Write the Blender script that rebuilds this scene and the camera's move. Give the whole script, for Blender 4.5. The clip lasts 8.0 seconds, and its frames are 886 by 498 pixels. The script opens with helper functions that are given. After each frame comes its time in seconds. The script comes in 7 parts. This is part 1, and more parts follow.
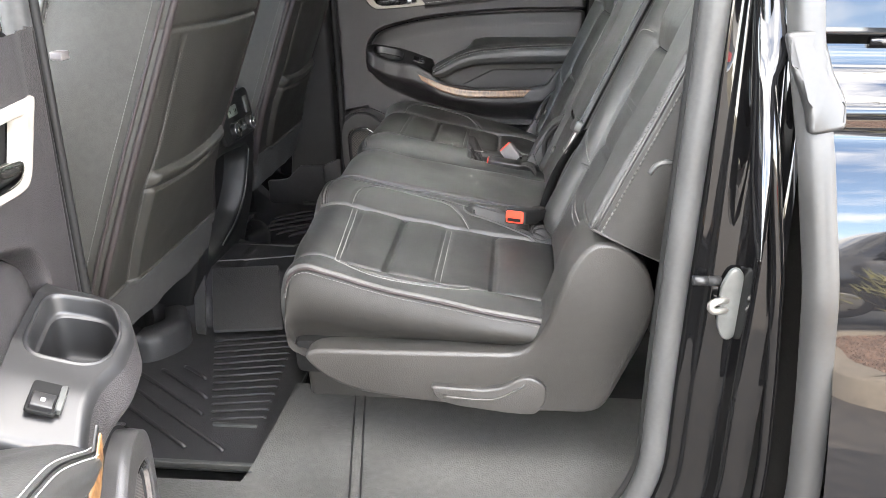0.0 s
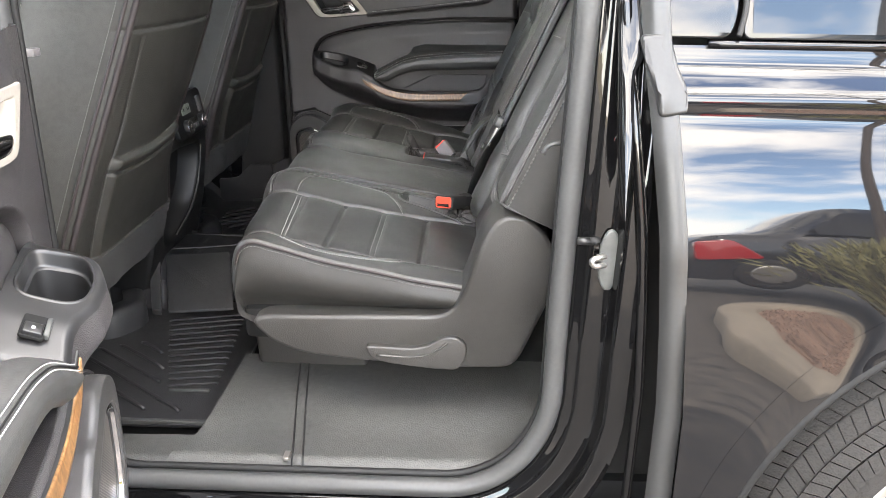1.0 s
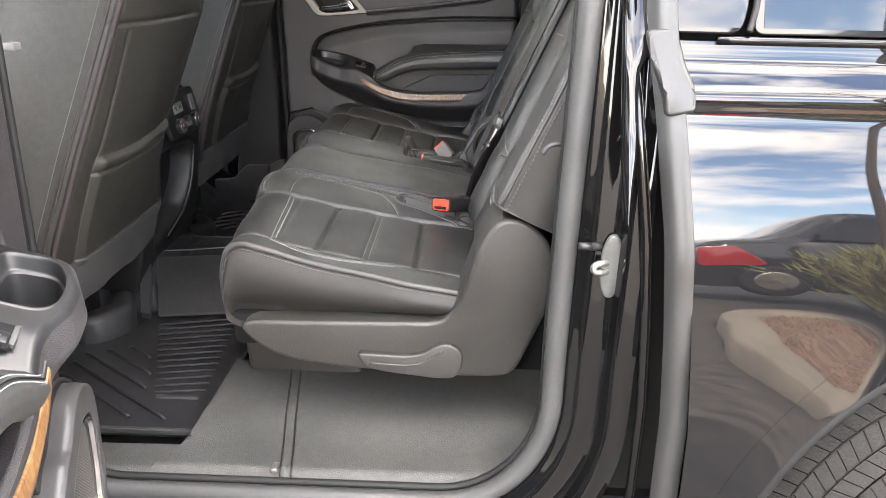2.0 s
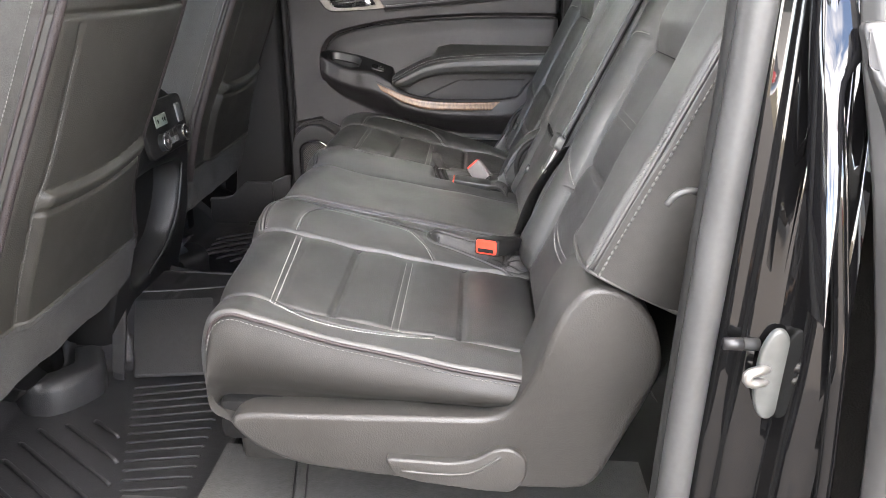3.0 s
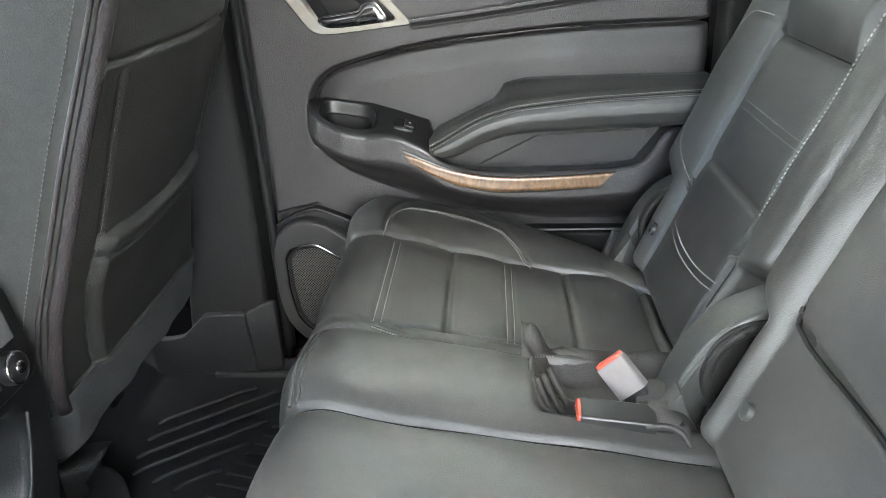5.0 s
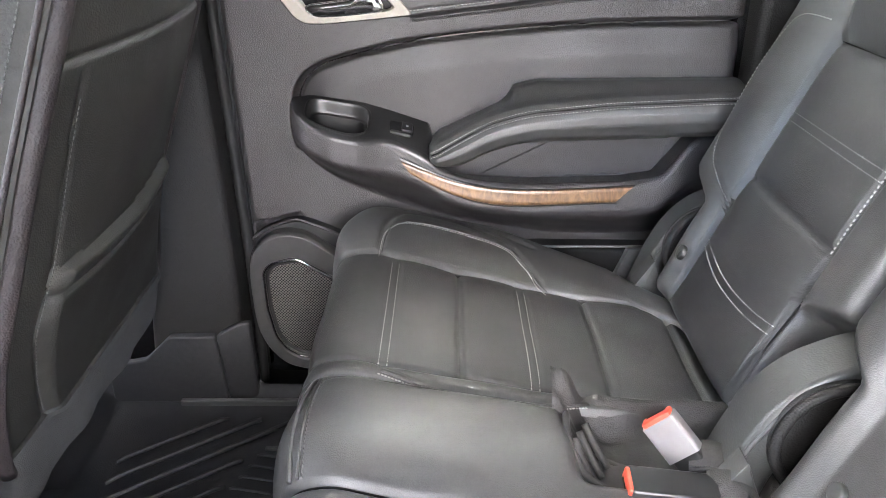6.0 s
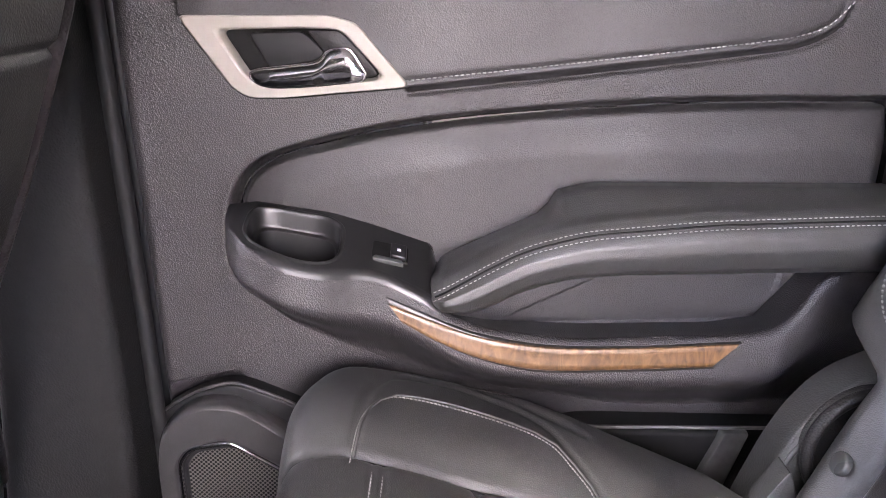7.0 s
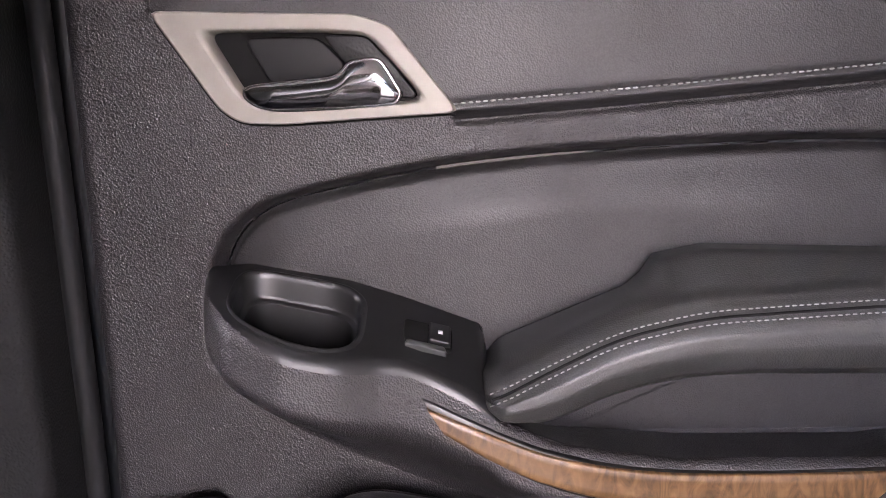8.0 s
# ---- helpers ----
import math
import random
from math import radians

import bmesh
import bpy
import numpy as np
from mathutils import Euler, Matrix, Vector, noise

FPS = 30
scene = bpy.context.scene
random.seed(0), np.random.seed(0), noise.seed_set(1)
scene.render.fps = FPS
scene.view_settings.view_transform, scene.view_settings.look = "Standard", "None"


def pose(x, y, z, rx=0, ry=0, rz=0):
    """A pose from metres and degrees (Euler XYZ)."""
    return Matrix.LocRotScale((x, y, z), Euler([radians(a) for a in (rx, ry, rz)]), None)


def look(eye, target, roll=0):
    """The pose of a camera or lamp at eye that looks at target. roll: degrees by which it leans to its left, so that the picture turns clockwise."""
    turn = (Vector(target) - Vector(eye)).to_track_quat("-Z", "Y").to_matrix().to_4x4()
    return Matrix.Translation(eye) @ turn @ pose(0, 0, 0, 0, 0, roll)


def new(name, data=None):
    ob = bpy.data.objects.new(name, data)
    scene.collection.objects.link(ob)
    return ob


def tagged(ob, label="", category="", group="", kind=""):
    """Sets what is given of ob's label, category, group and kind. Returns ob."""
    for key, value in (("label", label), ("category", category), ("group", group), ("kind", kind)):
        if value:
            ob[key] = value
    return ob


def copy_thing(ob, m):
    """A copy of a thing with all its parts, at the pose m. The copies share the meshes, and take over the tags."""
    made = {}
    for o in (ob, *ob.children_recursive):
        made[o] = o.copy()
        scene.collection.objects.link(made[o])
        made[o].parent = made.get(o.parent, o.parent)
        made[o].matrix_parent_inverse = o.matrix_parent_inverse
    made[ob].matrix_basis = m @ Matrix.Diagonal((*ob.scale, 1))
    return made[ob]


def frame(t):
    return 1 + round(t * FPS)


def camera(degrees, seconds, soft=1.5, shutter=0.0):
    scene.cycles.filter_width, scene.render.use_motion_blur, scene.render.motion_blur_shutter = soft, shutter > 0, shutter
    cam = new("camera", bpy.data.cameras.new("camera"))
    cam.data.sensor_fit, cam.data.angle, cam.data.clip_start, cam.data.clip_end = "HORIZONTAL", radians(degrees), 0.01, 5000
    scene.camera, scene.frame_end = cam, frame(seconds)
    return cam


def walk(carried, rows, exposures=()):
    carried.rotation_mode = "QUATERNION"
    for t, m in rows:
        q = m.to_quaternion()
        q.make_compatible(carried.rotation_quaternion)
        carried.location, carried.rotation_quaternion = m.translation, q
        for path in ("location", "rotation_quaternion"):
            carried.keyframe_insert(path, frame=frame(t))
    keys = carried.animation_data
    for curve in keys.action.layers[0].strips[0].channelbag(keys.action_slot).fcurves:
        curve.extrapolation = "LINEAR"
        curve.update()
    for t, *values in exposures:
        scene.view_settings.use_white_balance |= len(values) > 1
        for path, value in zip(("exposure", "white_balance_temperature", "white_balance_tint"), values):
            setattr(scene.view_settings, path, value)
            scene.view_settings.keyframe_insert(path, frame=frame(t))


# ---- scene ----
cam = camera(59.7, 8.0, soft=0.7)
PATH = [
    (0, (0.193, 0.075, 0.804), (0.029, 1.934, 0.086), 0.0),
    (0.5, (0.222, -0.031, 0.813), (0.164, 1.847, 0.126), 0.5),
    (1, (0.247, -0.106, 0.808), (0.201, 1.771, 0.117), 0.9),
    (2.3, (0.257, 0.001, 0.781), (0.198, 1.881, 0.102), 1.5),
    (2.5, (0.24, 0.085, 0.77), (0.177, 1.967, 0.095), 1.7),
    (3, (0.176, 0.29, 0.759), (0.112, 2.168, 0.076), 1.4),
    (3.5, (0.154, 0.565, 0.736), (0.092, 2.413, -0.026), 0.4),
    (4, (0.148, 0.833, 0.734), (0.078, 2.675, -0.04), -0.3),
    (4.5, (0.096, 1.037, 0.755), (0.013, 2.877, -0.023), -0.7),
    (5, (0.045, 1.28, 0.833), (-0.084, 3.1, 0.014), -2.4),
    (5.2, (0.039, 1.311, 0.88), (-0.087, 3.107, 0.007), -2.4),
    (6.3, (-0.057, 1.538, 0.806), (-0.015, 3.824, -0.243), 0.4),
    (6.5, (-0.060, 1.637, 0.796), (-0.012, 3.571, -0.028), 0.4),
    (7, (-0.059, 1.838, 0.742), (-0.038, 4.039, -0.003), 0.8),
    (7.5, (-0.084, 1.977, 0.709), (-0.026, 5.035, -0.124), 1.3),
    (8, (-0.101, 2.043, 0.685), (-0.078, 5.149, -0.079), 1.5),
]
EXPOSURES = [(0.0, 4.8, 6800, 12), (1.0, 4.45, 6850, 12), (2.5, 4.58, 6950, 15), (3.0, 4.9, 6900, 15), (3.5, 5.18, 6850, 13), (4.0, 5.4, 6700, 11), (4.5, 5.5, 6650, 7), (5.0, 5.5, 6600, 6), (6.5, 6.0, 6700, 23), (7.0, 5.9, 6750, 28), (8.0, 5.28, 6800, 29)]
walk(cam, [(t, look(eye, target, roll)) for t, eye, target, roll in PATH], EXPOSURES)

# ---------- world, sun and exposure ----------
world = bpy.data.worlds.new("sky")
scene.world = world
world.use_nodes = True
wn, wl = world.node_tree.nodes, world.node_tree.links
wn.clear()
sky = wn.new("ShaderNodeTexSky")
sky.sky_type = 'NISHITA'
sky.sun_disc = False
sky.sun_elevation, sky.sun_rotation = radians(41), radians(-5)
w_co = wn.new("ShaderNodeTexCoord")
w_map = wn.new("ShaderNodeMapping")
w_map.inputs["Scale"].default_value = (1.0, 1.0, 2.6)
w_noise = wn.new("ShaderNodeTexNoise")
w_noise.inputs["Scale"].default_value = 3.2
w_noise.inputs["Detail"].default_value = 7.0
w_noise.inputs["Roughness"].default_value = 0.58
w_ramp = wn.new("ShaderNodeValToRGB")
w_ramp.color_ramp.elements[0].position, w_ramp.color_ramp.elements[1].position = 0.40, 0.58
w_mix = wn.new("ShaderNodeMix")
w_mix.data_type = 'RGBA'
w_mix.inputs["B"].default_value = (8.4, 8.2, 7.9, 1.0)
w_bg = wn.new("ShaderNodeBackground")
w_bg.inputs["Strength"].default_value = 0.15
w_out = wn.new("ShaderNodeOutputWorld")
wl.new(w_co.outputs["Generated"], w_map.inputs["Vector"])
wl.new(w_map.outputs["Vector"], w_noise.inputs["Vector"])
wl.new(w_noise.outputs["Fac"], w_ramp.inputs["Fac"])
wl.new(w_ramp.outputs["Color"], w_mix.inputs["Factor"])
wl.new(sky.outputs["Color"], w_mix.inputs["A"])
wl.new(w_mix.outputs["Result"], w_bg.inputs["Color"])
wl.new(w_bg.outputs["Background"], w_out.inputs["Surface"])

sun = new("sun", bpy.data.lights.new("sun", 'SUN'))
sun.data.energy, sun.data.angle, sun.data.color = 3.0, radians(0.6), (1.0, 0.95, 0.88)
sun.matrix_world = look((-0.8, 9.6, 8.4), (0, 0, 0))


# ---------- materials ----------
def material(name, color, rough=0.5, metal=0.0, vary=0.25, scale=6.0, grain=0.0, grain_scale=400.0,
             coat=0.0, spec=0.5, grain_kind="voronoi", rough_vary=0.1, sheen=0.0, pits=0.0):
    """A surface with soft variation of colour and gloss at large size and a fine relief."""
    m = bpy.data.materials.new(name)
    m.use_nodes = True
    n, l = m.node_tree.nodes, m.node_tree.links
    b = n["Principled BSDF"]
    b.inputs["Metallic"].default_value = metal
    b.inputs["Specular IOR Level"].default_value = spec
    b.inputs["Coat Weight"].default_value = coat
    b.inputs["Coat Roughness"].default_value = 0.03
    b.inputs["Sheen Weight"].default_value = sheen
    co = n.new("ShaderNodeTexCoord")
    big = n.new("ShaderNodeTexNoise")
    big.inputs["Scale"].default_value, big.inputs["Detail"].default_value = scale, 4.0
    fine = n.new("ShaderNodeTexNoise")
    fine.inputs["Scale"].default_value, fine.inputs["Detail"].default_value = scale * 14, 3.0
    l.new(co.outputs["Object"], big.inputs["Vector"])
    l.new(co.outputs["Object"], fine.inputs["Vector"])
    add = n.new("ShaderNodeMath")
    add.operation = 'ADD'
    l.new(big.outputs["Fac"], add.inputs[0])
    l.new(fine.outputs["Fac"], add.inputs[1])
    mr = n.new("ShaderNodeMapRange")
    mr.inputs["From Min"].default_value, mr.inputs["From Max"].default_value = 0.7, 1.3
    mr.inputs["To Min"].default_value, mr.inputs["To Max"].default_value = 1 - vary, 1 + vary
    l.new(add.outputs["Value"], mr.inputs["Value"])
    mul = n.new("ShaderNodeVectorMath")
    mul.operation = 'SCALE'
    mul.inputs[0].default_value = color
    l.new(mr.outputs["Result"], mul.inputs["Scale"])
    l.new(mul.outputs["Vector"], b.inputs["Base Color"])
    rr = n.new("ShaderNodeMapRange")
    rr.inputs["From Min"].default_value, rr.inputs["From Max"].default_value = 0.3, 0.7
    rr.inputs["To Min"].default_value, rr.inputs["To Max"].default_value = max(0.02, rough - rough_vary), rough + rough_vary
    l.new(big.outputs["Fac"], rr.inputs["Value"])
    l.new(rr.outputs["Result"], b.inputs["Roughness"])
    if grain:
        if grain_kind == "voronoi":
            g = n.new("ShaderNodeTexVoronoi")
            g.feature = 'SMOOTH_F1'
            g.inputs["Scale"].default_value = grain_scale
            src = g.outputs["Distance"]
        else:
            g = n.new("ShaderNodeTexNoise")
            g.inputs["Scale"].default_value, g.inputs["Detail"].default_value = grain_scale, 2.0
            src = g.outputs["Fac"]
        l.new(co.outputs["Object"], g.inputs["Vector"])
        if pits:
            pm = n.new("ShaderNodeMapRange")
            pm.inputs["From Min"].default_value, pm.inputs["From Max"].default_value = 0.12, 0.62
            pm.inputs["To Min"].default_value, pm.inputs["To Max"].default_value = 1 + pits, 1 - pits
            l.new(src, pm.inputs["Value"])
            pv = n.new("ShaderNodeVectorMath")
            pv.operation = 'SCALE'
            l.new(mul.outputs["Vector"], pv.inputs[0])
            l.new(pm.outputs["Result"], pv.inputs["Scale"])
            l.new(pv.outputs["Vector"], b.inputs["Base Color"])
        bump = n.new("ShaderNodeBump")
        bump.inputs["Strength"].default_value, bump.inputs["Distance"].default_value = min(1.0, grain * 1.4), 0.0012
        l.new(src, bump.inputs["Height"])
        l.new(bump.outputs["Normal"], b.inputs["Normal"])
    return m


M_LEATHER = material("black_leather", (0.037, 0.0368, 0.0355), 0.44, vary=0.14, grain=0.14, grain_scale=850, spec=0.55, pits=0.15)
M_INSERT = material("perforated_leather", (0.026, 0.0258, 0.0252), 0.46, vary=0.14, grain=0.16, grain_scale=850, spec=0.45)
M_BACKLEATHER = material("seatback_leather", (0.0245, 0.0237, 0.0208), 0.55, vary=0.2, grain=0.2, grain_scale=560, spec=0.25)
M_PLASTIC = material("moulded_plastic", (0.012, 0.0117, 0.0112), 0.60, vary=0.10, grain=0.3, grain_scale=480, spec=0.2)
M_SHIELD = material("seat_shield_plastic", (0.025, 0.0236, 0.0216), 0.44, vary=0.10, grain=0.2, grain_scale=520)
M_CARD = material("door_card_plastic", (0.030, 0.0277, 0.0283), 0.40, vary=0.10, grain=0.42, grain_scale=780, pits=0.10)
M_SOFT = material("door_soft_vinyl", (0.028, 0.0261, 0.0269), 0.46, vary=0.10, grain=0.2, grain_scale=800, pits=0.2)
M_SATIN = material("satin_black_plastic", (0.012, 0.012, 0.0125), 0.34, vary=0.08, spec=0.5)
M_TRAY = material("near_black_trim", (0.008, 0.008, 0.0083), 0.5, vary=0.1, spec=0.3)
# Near black for dark parts, and for shade painted under and inside things.
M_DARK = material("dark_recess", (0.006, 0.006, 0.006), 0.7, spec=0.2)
M_CARPET = material("grey_carpet", (0.032, 0.0314, 0.0298), 0.95, vary=0.35, scale=14, grain=1.0, grain_scale=700, grain_kind="noise", sheen=0.03, spec=0.2)
M_MAT = material("rubber_mat", (0.014, 0.014, 0.015), 0.5, vary=0.25, scale=9, grain=0.2, grain_scale=500, spec=0.3)
M_SILL = material("vinyl_sill_floor", (0.043, 0.043, 0.0405), 0.58, vary=0.24, scale=7, grain=0.35, grain_scale=420, spec=0.35)
M_RUBBER = material("grey_weatherstrip", (0.037, 0.0372, 0.037), 0.48, vary=0.15, scale=12, spec=0.35)
M_STRIP = material("pale_edge_strip", (0.021, 0.021, 0.0208), 0.38, vary=0.12, scale=12, spec=0.42)
M_BLACKRUBBER = material("black_rubber", (0.010, 0.010, 0.010), 0.6, vary=0.2, spec=0.25)
M_PAINT = material("black_paint", (0.004, 0.004, 0.0045), 0.012, vary=0.05, rough_vary=0.006, spec=0.47)
M_JAMB = material("jamb_paint", (0.003, 0.003, 0.0032), 0.025, vary=0.1, rough_vary=0.01, spec=0.46)
M_GLASSDARK = material("privacy_glass", (0.006, 0.007, 0.008), 0.02, vary=0.02, rough_vary=0.0, spec=0.4)
M_CHROME = material("chrome", (0.52, 0.51, 0.52), 0.08, metal=1.0, vary=0.04, rough_vary=0.03)
M_STEEL = material("plated_steel", (0.27, 0.26, 0.245), 0.36, metal=0.85, vary=0.1)
M_BEZEL = material("champagne_bezel", (0.285, 0.262, 0.228), 0.45, metal=0.2, vary=0.05)
# Seat threads darker than door threads, to offset the brighter light on them.
M_THREAD = material("grey_thread", (0.33, 0.33, 0.315), 0.8, vary=0.15, scale=60)
M_THREADDIM = material("dull_grey_thread", (0.080, 0.0785, 0.075), 0.85, vary=0.2, scale=60)
M_THREADMID = material("mid_grey_thread", (0.24, 0.237, 0.228), 0.85, vary=0.2, scale=60)
# Darker than the leather tops: shade on the seat's sides, in the colour.
M_FACING = material("shaded_facing", (0.019, 0.0180, 0.0165), 0.56, vary=0.14, grain=0.12, grain_scale=800, spec=0.28)
M_WEB = material("belt_webbing", (0.078, 0.088, 0.085), 0.75, vary=0.1, grain=0.6, grain_scale=700, grain_kind="noise")
M_HINGE = material("hinge_plastic", (0.030, 0.0312, 0.030), 0.42, vary=0.1, grain=0.15, grain_scale=520)
M_SLEEVE = material("buckle_sleeve", (0.030, 0.0285, 0.0275), 0.62, vary=0.2, scale=18, grain=0.3, grain_scale=700, spec=0.35)
M_CONSOLE = material("console_plastic", (0.0075, 0.0075, 0.0075), 0.45, vary=0.1, grain=0.2, grain_scale=500, spec=0.3)
M_GUSSET = material("gusset_band", (0.022, 0.0175, 0.0175), 0.6, vary=0.2, grain=0.4, grain_scale=500, spec=0.3)
M_LCD = material("display_glass", (0.16, 0.18, 0.15), 0.25, vary=0.05)
M_GREYPL = material("grey_buckle_plastic", (0.15, 0.14, 0.14), 0.45, vary=0.08)
M_RED = material("red_button", (0.62, 0.055, 0.028), 0.35, vary=0.08)
M_GREYLIGHT = material("light_grey_trim", (0.10, 0.10, 0.10), 0.4)
M_BOLT = material("grey_cap", (0.045, 0.047, 0.045), 0.35)
M_POD = material("speaker_surround", (0.038, 0.0365, 0.036), 0.34, vary=0.12, grain=0.1, grain_scale=700)
M_FLANK = material("seat_flank_leather", (0.035, 0.0346, 0.0318), 0.60, vary=0.14, grain=0.2, grain_scale=700, spec=0.22, pits=0.15)
M_ICON = material("white_print", (0.75, 0.76, 0.78), 0.5, vary=0.02)
M_ASPHALT = material("asphalt", (0.050, 0.043, 0.036), 0.85, vary=1.0, scale=11.0, grain=1.0, grain_scale=30, grain_kind="noise")
M_CONCRETE = material("kerb_concrete", (0.215, 0.182, 0.142), 0.85, vary=0.3, scale=3, grain=0.5, grain_scale=90, grain_kind="noise")
M_GRAVEL = material("red_gravel", (0.20, 0.132, 0.098), 0.9, vary=0.5, scale=9, grain=1.0, grain_scale=40)
M_TYRE = material("tyre_rubber", (0.017, 0.016, 0.015), 0.8, vary=0.3, scale=20, grain=0.4, grain_scale=300, spec=0.2)
M_BARK = material("bark", (0.045, 0.036, 0.030), 0.9, vary=0.4, scale=8)
M_LEAF = material("dry_shrub_leaf", (0.16, 0.15, 0.06), 0.7, vary=0.4, scale=3)
M_CARRED = material("red_car_paint", (0.30, 0.012, 0.015), 0.2, coat=1.0, vary=0.03)
M_CARDARK = material("dark_car_paint", (0.012, 0.013, 0.015), 0.2, coat=1.0, vary=0.03)
M_HILL = material("hill_scrub", (0.11, 0.10, 0.075), 0.95, vary=0.35, scale=0.05)
M_LINER = material("headliner_cloth", (0.62, 0.61, 0.59), 0.9, vary=0.06, grain=0.4, grain_scale=800, grain_kind="noise")


def wood_material():
    m = material("burl_wood", (0.23, 0.115, 0.045), 0.38, coat=0.15, vary=0.1)
    n, l = m.node_tree.nodes, m.node_tree.links
    b = n["Principled BSDF"]
    co = n.new("ShaderNodeTexCoord")
    mp = n.new("ShaderNodeMapping")
    mp.inputs["Scale"].default_value = (48, 12, 20)
    mp.inputs["Rotation"].default_value = (0, radians(38), 0)
    nz = n.new("ShaderNodeTexNoise")
    nz.inputs["Scale"].default_value, nz.inputs["Detail"].default_value = 1.6, 6.0
    nz.inputs["Distortion"].default_value = 2.2
    ramp = n.new("ShaderNodeValToRGB")
    e = ramp.color_ramp.elements
    e[0].position, e[0].color = 0.30, (0.062, 0.029, 0.011, 1)
    e[1].position, e[1].color = 0.72, (0.22, 0.118, 0.049, 1)
    mid = e.new(0.5)
    mid.color = (0.145, 0.073, 0.028, 1)
    l.new(co.outputs["Object"], mp.inputs["Vector"])
    l.new(mp.outputs["Vector"], nz.inputs["Vector"])
    l.new(nz.outputs["Fac"], ramp.inputs["Fac"])
    l.new(ramp.outputs["Color"], b.inputs["Base Color"])
    return m


def glass_material(name, tint):
    m = bpy.data.materials.new(name)
    m.use_nodes = True
    b = m.node_tree.nodes["Principled BSDF"]
    b.inputs["Base Color"].default_value = (*tint, 1)
    b.inputs["Roughness"].default_value = 0.0
    b.inputs["Transmission Weight"].default_value = 1.0
    b.inputs["IOR"].default_value = 1.45
    return m


M_WOOD = wood_material()
M_GLASS = glass_material("clear_glass", (0.92, 0.97, 0.94))
M_PRIVACY = glass_material("privacy_tinted_glass", (0.22, 0.24, 0.23))


# ---------- building tools ----------
def thing(name, place, label, category, group="", kind=""):
    ob = new(name)
    ob.empty_display_size = 0.05
    ob.location = place
    tagged(ob, label, category, group, kind)
    bpy.context.view_layer.update()
    return ob


def mesh_part(name, verts, faces, mat, parent=None, label="", smooth=True, kind=""):
    me = bpy.data.meshes.new(name)
    me.from_pydata([tuple(map(float, v)) for v in verts], [], [tuple(map(int, f)) for f in faces])
    me.polygons.foreach_set("use_smooth", [smooth] * len(me.polygons))
    me.materials.append(mat)
    me.update()
    ob = new(name, me)
    if parent is not None:
        top, at = parent, Vector((0, 0, 0))
        while top is not None:
            at += top.location
            top = top.parent
        me.transform(Matrix.Translation(-at))
        ob.parent = parent
    if label or kind:
        tagged(ob, label, "", "", kind)
    return ob


def bm_part(name, bm, mat, parent=None, label="", smooth=True):
    bmesh.ops.recalc_face_normals(bm, faces=bm.faces)
    verts = [v.co.copy() for v in bm.verts]
    bm.verts.index_update()
    faces = [[v.index for v in f.verts] for f in bm.faces]
    bm.free()
    ob = mesh_part(name, verts, faces, mat, parent, label, smooth)
    if smooth:
        me = ob.data
        angles = me.attributes.new("sharp_edge", 'BOOLEAN', 'EDGE')
        norm = [p.normal for p in me.polygons]
        by = {}
        for p in me.polygons:
            for k in p.edge_keys:
                by.setdefault(k, []).append(p.index)
        flags = [len(by.get(tuple(sorted(e.vertices)), [])) == 2 and
                 norm[by[tuple(sorted(e.vertices))][0]].angle(norm[by[tuple(sorted(e.vertices))][1]], 0) > 0.7 for e in me.edges]
        angles.data.foreach_set("value", flags)
    return ob


def curve_through(points, step=0.006, closed=False):
    """A smooth line through the points, with even steps."""
    p = np.array(points, float)
    n = len(p)
    out = []
    for i in range(n if closed else n - 1):
        a, b = p[i], p[(i + 1) % n]
        before = p[i - 1] if closed or i > 0 else 2 * a - b
        after = p[(i + 2) % n] if closed or i + 2 < n else 2 * b - a
        m0, m1 = (b - before) / 2, (after - a) / 2
        for t in np.linspace(0, 1, 12, endpoint=False):
            out.append((2 * t**3 - 3 * t**2 + 1) * a + (t**3 - 2 * t**2 + t) * m0 + (-2 * t**3 + 3 * t**2) * b + (t**3 - t**2) * m1)
    out.append(p[0] if closed else p[-1])
    out = np.array(out)
    d = np.r_[0, np.cumsum(np.linalg.norm(np.diff(out, axis=0), axis=1))]
    k = max(2, int(round(d[-1] / step)) + 1)
    s = np.linspace(0, d[-1], k)
    res = np.stack([np.interp(s, d, out[:, j]) for j in range(p.shape[1])], 1)
    return res[:-1] if closed else res


def away(px, py, line):
    """The distance of points from a broken line in a plane."""
    line = np.array(line, float)
    best = np.full(np.shape(px), 1e9)
    for a, b in zip(line[:-1], line[1:]):
        d = b - a
        k = np.clip(((px - a[0]) * d[0] + (py - a[1]) * d[1]) / max(1e-12, d @ d), 0, 1)
        best = np.minimum(best, np.hypot(px - a[0] - k * d[0], py - a[1] - k * d[1]))
    return best


def groove(d, width, depth):
    return -depth * np.exp(-(d / width) ** 2)


def step01(a, b, x):
    t = np.clip((x - a) / (b - a), 0, 1)
    return t * t * (3 - 2 * t)


def grid_mesh(P, flip=False):
    r, c = P.shape[:2]
    i = np.arange(r * c).reshape(r, c)
    f = np.stack([i[:-1, :-1], i[1:, :-1], i[1:, 1:], i[:-1, 1:]], -1).reshape(-1, 4)
    return P.reshape(-1, 3), (f[:, ::-1] if flip else f)


